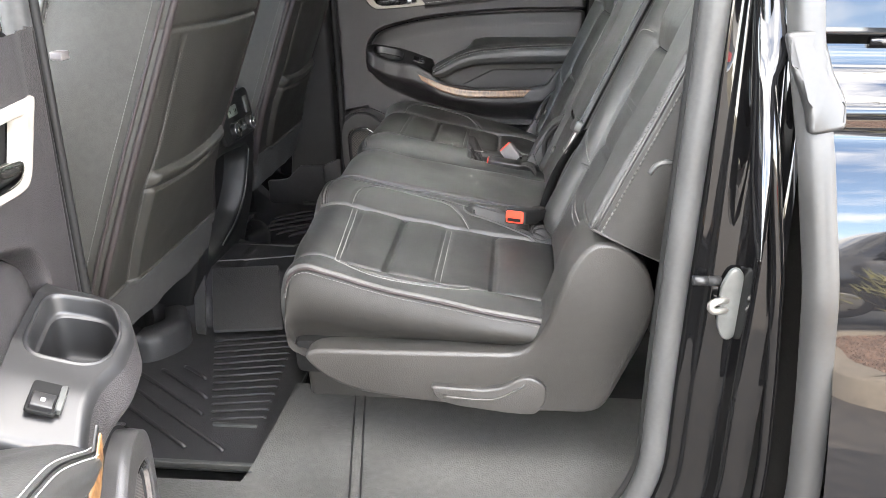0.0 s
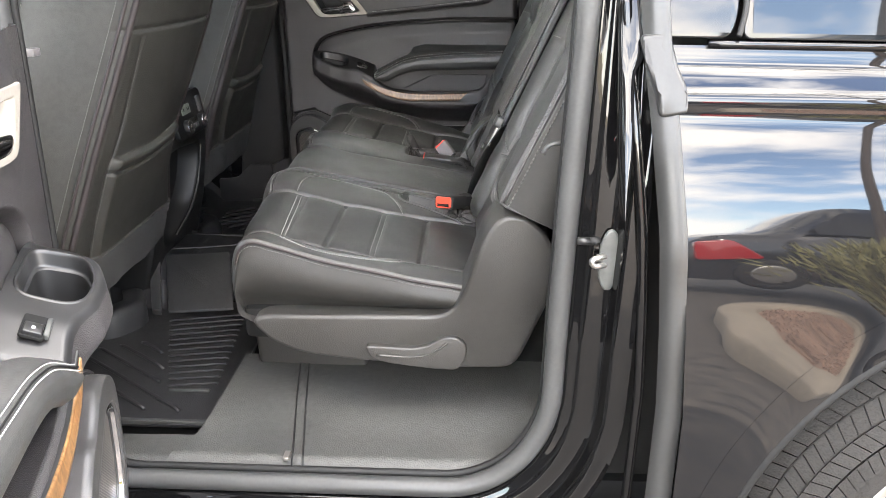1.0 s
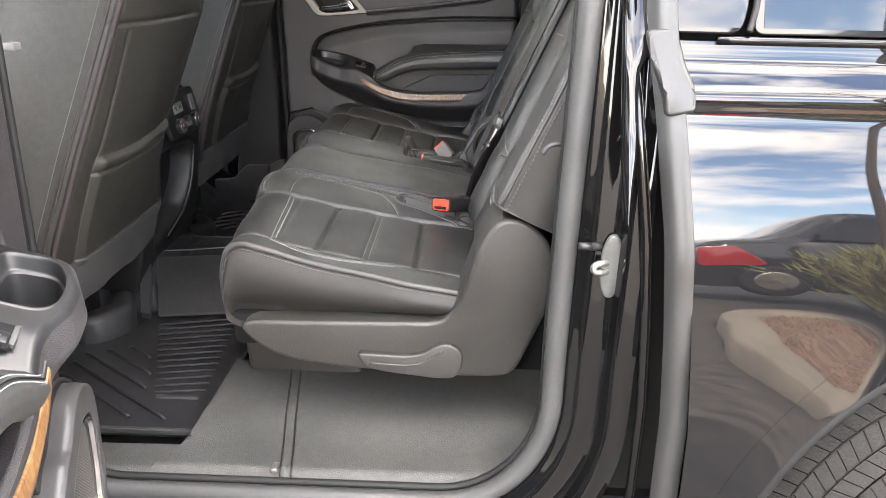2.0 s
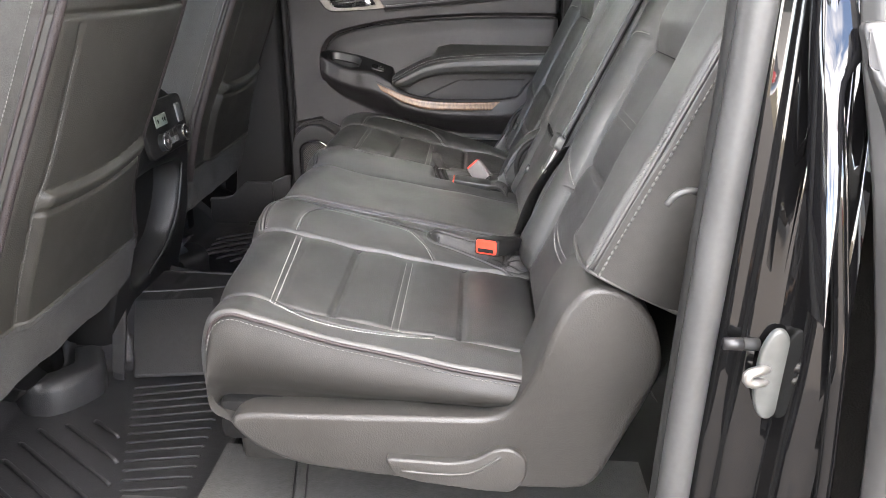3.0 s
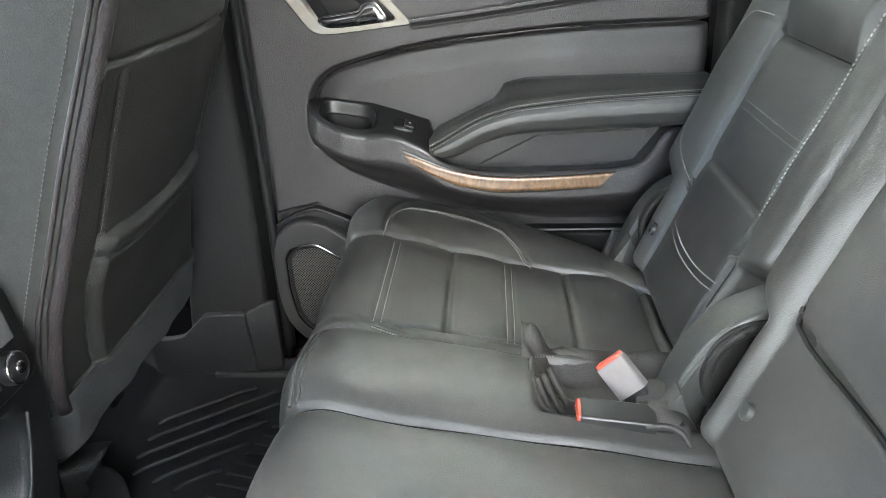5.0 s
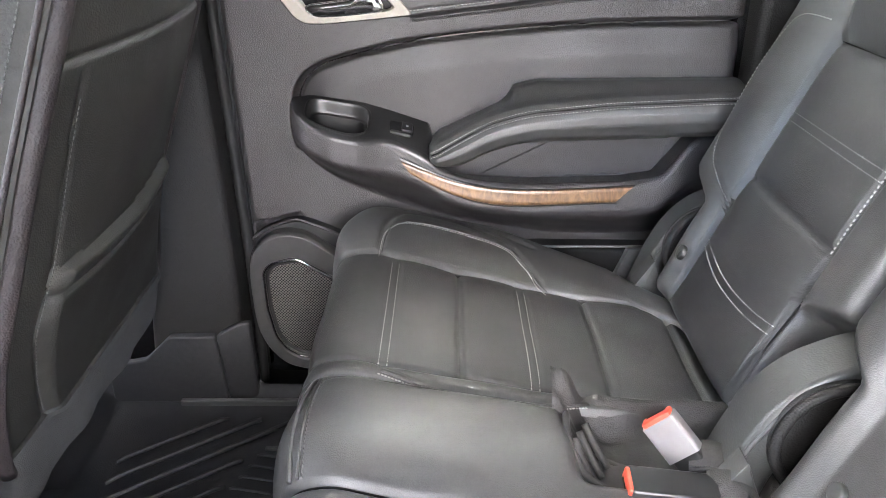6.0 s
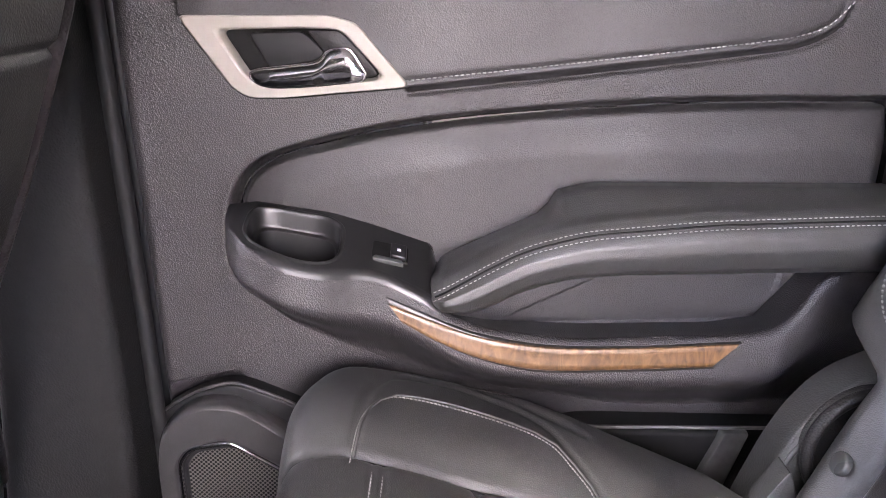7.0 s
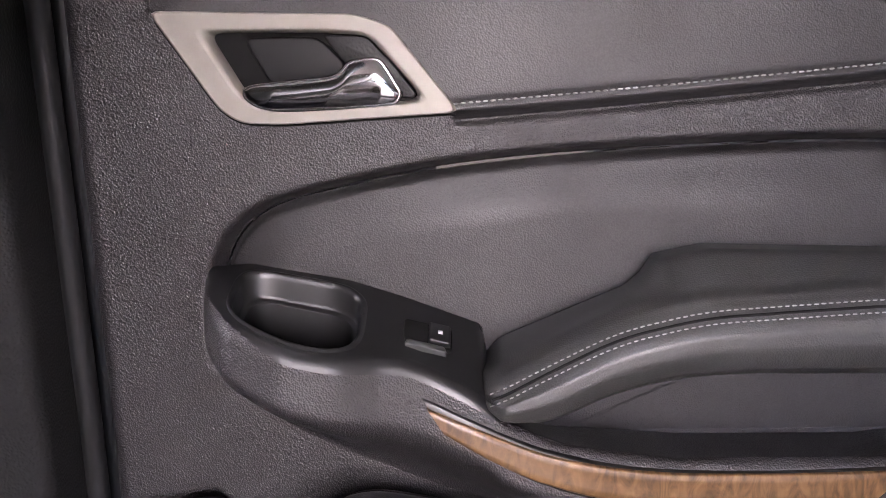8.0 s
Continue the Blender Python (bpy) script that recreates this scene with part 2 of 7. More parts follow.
def sheet(P, pieces, parent, region=None, flip=False):
    """A curved sheet of a grid of points, cut into named pieces by region. pieces: (name, material, label)."""
    v, f = grid_mesh(P, flip)
    if region is None:
        return [mesh_part(pieces[0][0], v, f, pieces[0][1], parent, pieces[0][2])]
    rv = region.reshape(-1)
    rf = rv[f[:, 0]]
    made = []
    for k, (name, mat, label) in enumerate(pieces):
        g = f[rf == k]
        if not len(g):
            continue
        used, inv = np.unique(g, return_inverse=True)
        made.append(mesh_part(name, v[used], inv.reshape(-1, 4), mat, parent, label))
    return made


def tube(name, pts, r, mat, parent, label="", sides=8, flat=1.0, closed=False):
    p = np.array(pts, float)
    n = len(p)
    t = np.gradient(p, axis=0) if not closed else np.roll(p, -1, 0) - np.roll(p, 1, 0)
    t /= np.linalg.norm(t, axis=1)[:, None] + 1e-12
    up = np.array([0, 0, 1.0])
    verts, faces = [], []
    a = np.cross(t[0], up)
    if np.linalg.norm(a) < 0.05:
        a = np.cross(t[0], np.array([0, 1.0, 0]))
    for i in range(n):
        a = a - t[i] * np.dot(a, t[i])
        a /= np.linalg.norm(a)
        b = np.cross(a, t[i])
        rr = r[i] if np.ndim(r) else r
        for k in range(sides):
            q = 2 * math.pi * k / sides
            verts.append(p[i] + rr * (math.cos(q) * a * flat + math.sin(q) * b))
    m = n if closed else n - 1
    for i in range(m):
        for k in range(sides):
            j = (i + 1) % n
            faces.append((i * sides + k, i * sides + (k + 1) % sides, j * sides + (k + 1) % sides, j * sides + k))
    if not closed:
        faces += [tuple(range(sides))[::-1], tuple(range((n - 1) * sides, n * sides))]
    return mesh_part(name, verts, faces, mat, parent, label)


def ribbon(name, pts, side, thick, mat, parent, label="", width=None):
    """A strap: half-width vectors (side) along the points, with a thickness."""
    p, s = np.array(pts, float), np.array(side, float)
    if s.ndim == 1:
        s = np.repeat(s[None], len(p), 0)
    t = np.gradient(p, axis=0)
    n = np.cross(t, s)
    n /= np.linalg.norm(n, axis=1)[:, None]
    loop = [p - s, p - s * 0.96 + n * thick / 2, p + s * 0.96 + n * thick / 2, p + s, p + s * 0.96 - n * thick / 2, p - s * 0.96 - n * thick / 2]
    P = np.stack(loop + [loop[0]], 1)
    v, f = grid_mesh(P)
    f = [tuple(x) for x in f] + [tuple(range(6)), tuple((len(p) - 1) * 7 + k for k in range(6))]
    return mesh_part(name, v, f, mat, parent, label)


def stitches(name, lines, parent, length=0.0040, gap=0.0016, r=0.0007, mat=None, label="light grey contrast stitching"):
    """Threads: a short rounded stitch at a time along lines of (points, outward normal)."""
    verts, faces = [], []
    for pts, normal in lines:
        c = curve_through(pts, length + gap)
        nn = np.array(normal, float)
        nn /= np.linalg.norm(nn)
        t = np.gradient(c, axis=0)
        t /= np.linalg.norm(t, axis=1)[:, None]
        for q, d in zip(c, t):
            s = np.cross(d, nn)
            s /= np.linalg.norm(s) + 1e-9
            k = len(verts)
            for e, w, h in ((-0.5, 0.3, 0.0), (-0.28, 1.0, 1.0), (0.28, 1.0, 1.0), (0.5, 0.3, 0.0)):
                o = q + d * length * e
                verts += [o - s * r * w - nn * r, o + nn * r * h, o + s * r * w - nn * r]
            for j in range(3):
                a = k + 3 * j
                faces += [(a, a + 1, a + 4, a + 3), (a + 1, a + 2, a + 5, a + 4)]
            faces += [(k, k + 2, k + 1), (k + 9, k + 10, k + 11)]
    return mesh_part(name, verts, faces, mat or M_THREAD, parent, label, kind="stuff")


def seams(name, lines, parent, r=0.0014):
    """Dark cords in the padding: sewn seams in the creases, and the armrest's shadow line."""
    for pts in lines:
        tube(name, np.array(pts, float), r, M_DARK, parent, "dark cord in a seam or crease", sides=6)


def slab(name, outline, frame_of, depth, mat, parent, label="", bevel=0.004, segments=3, taper=1.0):
    """A plate: an outline in a plane, pushed out by depth, with rounded edges. frame_of maps (u, v, w) to the place."""
    bm = bmesh.new()
    o = np.array(outline, float)
    c = o.mean(0)
    back = [bm.verts.new(frame_of(u, v, 0.0)) for u, v in o]
    front = [bm.verts.new(frame_of(c[0] + (u - c[0]) * taper, c[1] + (v - c[1]) * taper, depth)) for u, v in o]
    n = len(o)
    bm.faces.new(back[::-1])
    cap = bm.faces.new(front)
    for i in range(n):
        bm.faces.new((back[i], back[(i + 1) % n], front[(i + 1) % n], front[i]))
    bm.normal_update()
    if bevel:
        bmesh.ops.bevel(bm, geom=list(cap.edges), offset=bevel, segments=segments, profile=0.5, affect='EDGES', clamp_overlap=True)
    return bm_part(name, bm, mat, parent, label)


def ring(name, outer, inner, frame_of, depth, mat, parent, label="", edge=0.003, inner_drop=0.012):
    """A raised frame between two closed lines with the same number of points."""
    o, i = np.array(outer, float), np.array(inner, float)
    c = i.mean(0)
    rows = [(o, 0.0), (o, depth - edge), (o + (c - o) * 0.018, depth), (o + (c - o) * 0.034, depth), (i + (o - i) * 0.20, depth), (i + (o - i) * 0.10, depth), (i, depth - edge), (i + (c - i) * 0.03, depth - inner_drop)]
    n = len(o)
    verts = [frame_of(u, v, w) for loop, w in rows for u, v in loop]
    faces = [(r * n + k, r * n + (k + 1) % n, (r + 1) * n + (k + 1) % n, (r + 1) * n + k) for r in range(len(rows) - 1) for k in range(n)]
    return mesh_part(name, verts, faces, mat, parent, label)


def even_loop(points, count, round_=True):
    """A closed outline with even steps, started at the point furthest in +u."""
    p = curve_through(points, 0.002, closed=True) if round_ else None
    if not round_:
        q = np.array(list(points) + [points[0]], float)
        d = np.r_[0, np.cumsum(np.linalg.norm(np.diff(q, axis=0), axis=1))]
        s = np.linspace(0, d[-1], 400, endpoint=False)
        p = np.stack([np.interp(s, d, q[:, j]) for j in range(2)], 1)
    c = p.mean(0)
    a = np.unwrap(np.arctan2(p[:, 1] - c[1], p[:, 0] - c[0]))
    if a[-1] < a[0]:
        p, a = p[::-1], a[::-1]
    k = np.argmax(p[:, 0])
    p = np.roll(p, -k, 0)
    idx = np.linspace(0, len(p), count, endpoint=False).astype(int)
    return p[idx]


def soft_corner(points, radius=0.01, n=4):
    """An outline with rounded corners."""
    p = [np.array(q, float) for q in points]
    out = []
    for i in range(len(p)):
        a, b, c = p[i - 1], p[i], p[(i + 1) % len(p)]
        r1 = min(radius, 0.45 * np.linalg.norm(a - b))
        r2 = min(radius, 0.45 * np.linalg.norm(c - b))
        s, e = b + (a - b) / np.linalg.norm(a - b) * r1, b + (c - b) / np.linalg.norm(c - b) * r2
        for t in np.linspace(0, 1, n + 1):
            out.append((1 - t) ** 2 * s + 2 * t * (1 - t) * b + t * t * e)
    return np.array(out)


def box(name, x0, x1, y0, y1, z0, z1, mat, parent=None, label="", bevel=0.004, segments=2):
    bm = bmesh.new()
    bmesh.ops.create_cube(bm, size=1.0)
    for v in bm.verts:
        v.co = Vector(((x0 + x1) / 2 + v.co.x * (x1 - x0), (y0 + y1) / 2 + v.co.y * (y1 - y0), (z0 + z1) / 2 + v.co.z * (z1 - z0)))
    if bevel:
        bmesh.ops.bevel(bm, geom=list(bm.edges), offset=bevel, segments=segments, profile=0.5, affect='EDGES')
    return bm_part(name, bm, mat, parent, label)


def disc(name, centre, axis, r, depth, mat, parent, label="", sides=24, dome=0.3):
    """A round cap or knob along an axis, with a softened rim."""
    a = Vector(axis).normalized()
    q = a.to_track_quat("Z", "Y").to_matrix()
    verts, faces = [], []
    prof = [(1.0, 0.0), (1.0, 0.7), (0.92, 0.95), (0.75, 1.0), (0.4, 1.0 + dome * 0.2), (0.0, 1.0 + dome * 0.25)]
    for rr, h in prof[:-1]:
        for k in range(sides):
            t = 2 * math.pi * k / sides
            verts.append(Vector(centre) + q @ Vector((rr * r * math.cos(t), rr * r * math.sin(t), h * depth)))
    verts.append(Vector(centre) + a * depth * prof[-1][1])
    for j in range(len(prof) - 2):
        for k in range(sides):
            faces.append((j * sides + k, j * sides + (k + 1) % sides, (j + 1) * sides + (k + 1) % sides, (j + 1) * sides + k))
    j = len(prof) - 2
    faces += [(j * sides + k, j * sides + (k + 1) % sides, len(verts) - 1) for k in range(sides)]
    return mesh_part(name, verts, faces, mat, parent, label)


# ---------- second-row seats ----------
CUSH = curve_through([(0.345, 0.258), (0.29, 0.268), (0.15, 0.290), (0.0, 0.315), (-0.10, 0.334), (-0.152, 0.3425), (-0.189, 0.332),
                      (-0.203, 0.297), (-0.206, 0.255), (-0.200, 0.218), (-0.175, 0.196)], 0.0036)
CUSH_S = 0.345 - np.r_[0, np.cumsum(np.linalg.norm(np.diff(CUSH, axis=0), axis=1))]
_t = np.gradient(CUSH, axis=0)
_t /= np.linalg.norm(_t, axis=1)[:, None]
CUSH_N = np.stack([_t[:, 1], -_t[:, 0]], 1)
BACK_LEAN = 0.45
BN = np.array([-1.0, 0.0, BACK_LEAN]) / math.hypot(1.0, BACK_LEAN)


def columns(y0, y1, step=0.0032):
    return np.linspace(y0, y1, int(round((y1 - y0) / step)) + 1)


def end_drop(e, r):
    e = np.clip(e, 0, r)
    return r - np.sqrt(np.maximum(0, r * r - (r - e) ** 2))


def rect_line(u0, u1, v0, v1):
    return [(u0, v0), (u1, v0), (u1, v1), (u0, v1), (u0, v0)]


def wrinkles(a, b, amount, size=18.0, seed=0.0):
    """Slow unevenness of the padding."""
    return amount * (np.sin(a * size + 1.7 * np.sin(b * size * 0.7 + seed)) * np.cos(b * size * 1.3 + seed) +
                     0.6 * np.sin((a + b) * size * 2.3 + seed * 2))


def cushion_place(s, y, h):
    x = np.interp(-s, -CUSH_S, CUSH[:, 0])
    z = np.interp(-s, -CUSH_S, CUSH[:, 1])
    nx = np.interp(-s, -CUSH_S, CUSH_N[:, 0])
    nz = np.interp(-s, -CUSH_S, CUSH_N[:, 1])
    return np.stack([x + nx * h, y + 0 * x, z + nz * h], -1)


def inside_line(px, py, poly):
    poly = np.array(poly)
    res = np.zeros(np.shape(px), bool)
    j = len(poly) - 1
    for i in range(len(poly)):
        a, b = poly[i], poly[j]
        if a[1] != b[1]:
            hit = ((a[1] > py) != (b[1] > py)) & (px < (b[0] - a[0]) * (py - a[1]) / (b[1] - a[1]) + a[0])
            res ^= hit
        j = i
    return res


WELL = curve_through([(0.098, 1.592), (0.112, 1.628), (0.150, 1.622), (0.190, 1.606), (0.214, 1.592), (0.228, 1.610), (0.258, 1.612), (0.287, 1.590), (0.292, 1.518), (0.272, 1.505), (0.190, 1.534), (0.142, 1.553), (0.108, 1.565)], 0.006, closed=True)


def seat_cushion_relief(s, y, pouch=True):
    """Padding of an outer seat: y measured on the seat by the open door."""
    box_line = rect_line(-0.33, 0.285, 1.235, 1.510)
    d = away(s, y, box_line)
    inside = (y > 1.235) & (y < 1.510) & (s < 0.285)
    h = np.where(inside, 0.0, 0.001) + groove(d, 0.0034, 0.008) + groove(d, 0.020, 0.003)
    for x in (-0.010, 0.170):
        h = h + np.where(inside, groove(np.abs(s - x), 0.0036, 0.007) + groove(np.abs(s - x), 0.024, 0.003), 0)
    for x in (-0.102, 0.078):
        h = h + np.where(inside, groove(np.abs(np.abs(s - x) - 0.005), 0.003, 0.0015) + groove(np.abs(s - x), 0.02, 0.002), 0)
    h = h + np.where(y > 1.51, 0.010 * np.sin(np.clip((y - 1.51) / 0.18, 0, 1) * math.pi), 0)
    h = h + groove(away(s, y, CURVE_IN), 0.004, 0.003) + groove(away(s, y, CURVE_OUT), 0.004, 0.0025)
    h = h + groove(away(s, y, [(-0.190, 1.673), (-0.089, 1.652), (0.028, 1.635), (0.100, 1.613)]), 0.006, 0.004)
    if pouch:
        # the buckle pouch sinks into the bolster behind a rolled rim
        d = away(s, y, np.vstack([WELL, WELL[:1]]))
        h = h - 0.021 * step01(0.0, 0.020, np.where(inside_line(s, y, WELL), d, 0.0)) * step01(0.252, 0.222, s) + 0.0025 * np.exp(-(d / 0.006) ** 2)
    return h - 0.02 * step01(0.29, 0.335, s) + wrinkles(s, y, 0.0012)


CURVE_IN = curve_through([(-0.128, 1.520), (-0.126, 1.575), (-0.112, 1.614), (-0.080, 1.630), (0.045, 1.612), (0.084, 1.575), (0.117, 1.512)], 0.006)
CURVE_OUT = curve_through([(-0.105, 1.229), (-0.03, 1.208), (0.05, 1.204), (0.13, 1.226)], 0.006)


def fore_shift(s, y):
    """How far the front of the cushion by the open door stays back, less towards the middle of the car."""
    return (0.036 - 0.040 * np.clip((y - 1.20) / 0.48, 0, 1)) * step01(-0.02, -0.20, s)


def far_draw(s, y):
    """How the seams of the cushion by the closed door draw in towards the rear."""
    return np.interp(s, [-0.12, 0.0, 0.065, 0.15, 0.30], [-0.004, 0.011, 0.023, 0.035, 0.036]) * np.clip((y - 2.15) / 0.29, 0, 1) * step01(2.575, 2.46, y)


FAR_EDGE = ([-0.40, -0.12, -0.04, 0.02, 0.08, 0.15, 0.205, 0.24, 0.30], [2.585, 2.600, 2.604, 2.590, 2.566, 2.528, 2.492, 2.450, 2.400])


def outer_cushion(parent, y0, y1, shift, facing_low):
    """The cushion of an outer seat with its inset, bolsters, side facing, piping and threads."""
    relief = lambda s_, y_: seat_cushion_relief(s_, y_, facing_low)
    y = columns(y0, y1)
    S, Y = np.meshgrid(CUSH_S, y, indexing="ij")
    e = Y - y0 if facing_low else y1 - Y
    fore = 0.0 if facing_low else 0.013
    h = relief(S + fore, Y - shift)
    drop = end_drop(e, 0.005) - ((0.007 - 0.011 * step01(-0.12, 0.22, S)) * step01(0.05, 0.0, e) if facing_low else 0.0) + end_drop((y1 - Y) if facing_low else (Y - y0), 0.012)
    P = cushion_place(S, Y, h - drop)
    corner = np.clip(1 - e / 0.060, 0, 1) ** 2 * step01(-0.13, -0.22, S)
    P[..., 0] += 0.018 * corner + fore_shift(S, Y) * facing_low
    region = ((Y - shift > 1.235) & (Y - shift < 1.510) & (S + fore < 0.285)).astype(int)
    if not facing_low:
        # the outer edge by the closed door draws in towards the rear, round the hinge
        out_y = np.interp(S, *FAR_EDGE)
        bend = np.minimum(2.44, out_y - 0.03)
        P[..., 1] = np.where(Y > bend, bend + (Y - bend) * (out_y - bend) / (y1 - bend), Y) - far_draw(S, Y)
    sheet(P, [("bolster", M_LEATHER, "black leather cushion bolster"), ("insert", M_INSERT, "channelled black leather cushion insert")], parent, region)
    edge = P[:, 0] if facing_low else P[:, -1]
    out = -1.0 if facing_low else 1.0
    v = np.linspace(0, 1, 22)[None, :, None]
    keep = (CUSH_S < 0.275)
    E = edge[keep][:, None, :]
    low = np.stack([np.clip(E[..., 0], -0.150, 0.25), E[..., 1], np.full_like(E[..., 0], 0.200)], -1)
    F = E + (low - E) * v
    F[..., 1] += out * (0.016 * np.sin(np.clip(v[..., 0] * 1.25, 0, 1) * math.pi) - 0.034 * v[..., 0] ** 2.6)
    sheet(F, [("side_facing", M_FACING, "smooth black side facing with shade in its colour")], parent)
    line = edge[keep & (CUSH_S > -0.235)]
    seam = line + np.array([0, out * 0.003, 0.0])
    tube("piping", seam[::2], 0.0024, M_GUSSET, parent, "dark folded edge seam")
    up = np.array([0, out * 0.55, 0.85])
    a = line + np.array([0, -out * 0.0035, 0.0042])
    b = line + np.array([0, out * 0.0062, -0.0060])
    on_top = [(a[::5], up), (b[::5], (0, out, 0.3))]
    stitches("edge_stitching", on_top, parent, r=0.0007, length=0.0046, mat=M_THREADDIM)
    lines = []
    for x in (-0.107, -0.097, 0.073, 0.083):
        yy = np.linspace(1.240, 1.506, 12)
        ss = np.full_like(yy, x) - (0.004 + 0.012 * (yy - 1.24) / 0.266 if x < 0 and facing_low else 0.0)
        q = cushion_place(ss - fore, yy + shift, relief(ss, yy) + 0.0006)
        q[:, 0] += fore_shift(ss, yy) * facing_low
        q[:, 1] -= far_draw(ss, q[:, 1]) * (not facing_low)
        lines.append((q, (0.15, 0, 1)))
    for c in (CURVE_IN, CURVE_OUT):
        c = c[::4]
        dy = 0.0 if facing_low else -0.024
        q = cushion_place(c[:, 0] - fore, c[:, 1] + shift + dy, relief(c[:, 0], c[:, 1] + dy) + 0.0018)
        q[:, 0] += fore_shift(c[:, 0], c[:, 1]) * facing_low
        q[:, 1] -= far_draw(c[:, 0], q[:, 1]) * (not facing_low)
        stitches("curved_stitching", [(q, (0.15, 0, 1))], parent, length=0.0032, gap=0.0009, r=0.0008, mat=M_THREADMID)
        tube("curved_welt", q + np.array([0.003, 0.004, 0.0004]), 0.0014, M_LEATHER, parent, "raised leather welt")
    stitches("stitching", lines, parent, length=0.0042, gap=0.0008, r=0.0009, mat=M_THREADMID)
    if facing_low:
        c = curve_through([(-0.190, 1.676), (-0.089, 1.655), (0.028, 1.638), (0.100, 1.616)], 0.008)
        q = cushion_place(c[:, 0], c[:, 1], relief(c[:, 0], c[:, 1]) + 0.0022)
        q[:, 0] += fore_shift(c[:, 0], c[:, 1])
        tube("bolster_welt", q, 0.0016, M_LEATHER, parent, "raised leather welt")
    creases = []
    runs = [(np.linspace(-0.29, 0.28, 120), np.full(120, yy)) for yy in (1.235, 1.510)]
    for ss, yy in runs:
        q = cushion_place(ss - fore, yy + shift, relief(ss, yy) + 0.0012)
        q[:, 0] += fore_shift(ss, yy) * facing_low
        q[:, 1] -= far_draw(ss, q[:, 1]) * (not facing_low)
        creases.append(q)
    seams("seam", creases, parent, 0.0008)
    return P


def back_place(y, z, h):
    x = 0.30 + BACK_LEAN * (z - 0.35)
    return np.stack([x + BN[0] * h, y + 0 * x, z + BN[2] * h], -1)


BACK_CURVE = curve_through([(1.497, 0.440), (1.530, 0.452), (1.572, 0.470), (1.600, 0.500), (1.612, 0.550), (1.606, 0.620), (1.575, 0.662), (1.495, 0.672)], 0.006)


def seat_back_relief(y, z):
    inside = step01(1.250, 1.260, y) * step01(1.487, 1.477, y)
    d = np.minimum(away(y, z, [(1.250, 0.30), (1.250, 0.90)]), away(y, z, [(1.487, 0.30), (1.487, 0.655)]))
    h = groove(d, 0.004, 0.008) + groove(d, 0.022, 0.003)
    h = h + inside * (groove(np.abs(z - 0.480), 0.004, 0.005) + groove(np.abs(z - 0.480), 0.02, 0.003))
    h = h + inside * (groove(np.abs(z - 0.655), 0.004, 0.006) + groove(np.abs(z - 0.655), 0.02, 0.004) + 0.012 * step01(0.655, 0.70, z))
    for zz in (0.562, 0.378):
        h = h + inside * groove(np.abs(np.abs(z - zz) - 0.005), 0.003, 0.0015)
    h = h + np.where(y > 1.487, 0.016 * np.sin(np.clip((y - 1.487) / 0.16, 0, 1) * math.pi), 0)
    h = h + groove(away(y, z, BACK_CURVE), 0.004, 0.003)
    return h + wrinkles(y, z, 0.0012, seed=2.0)


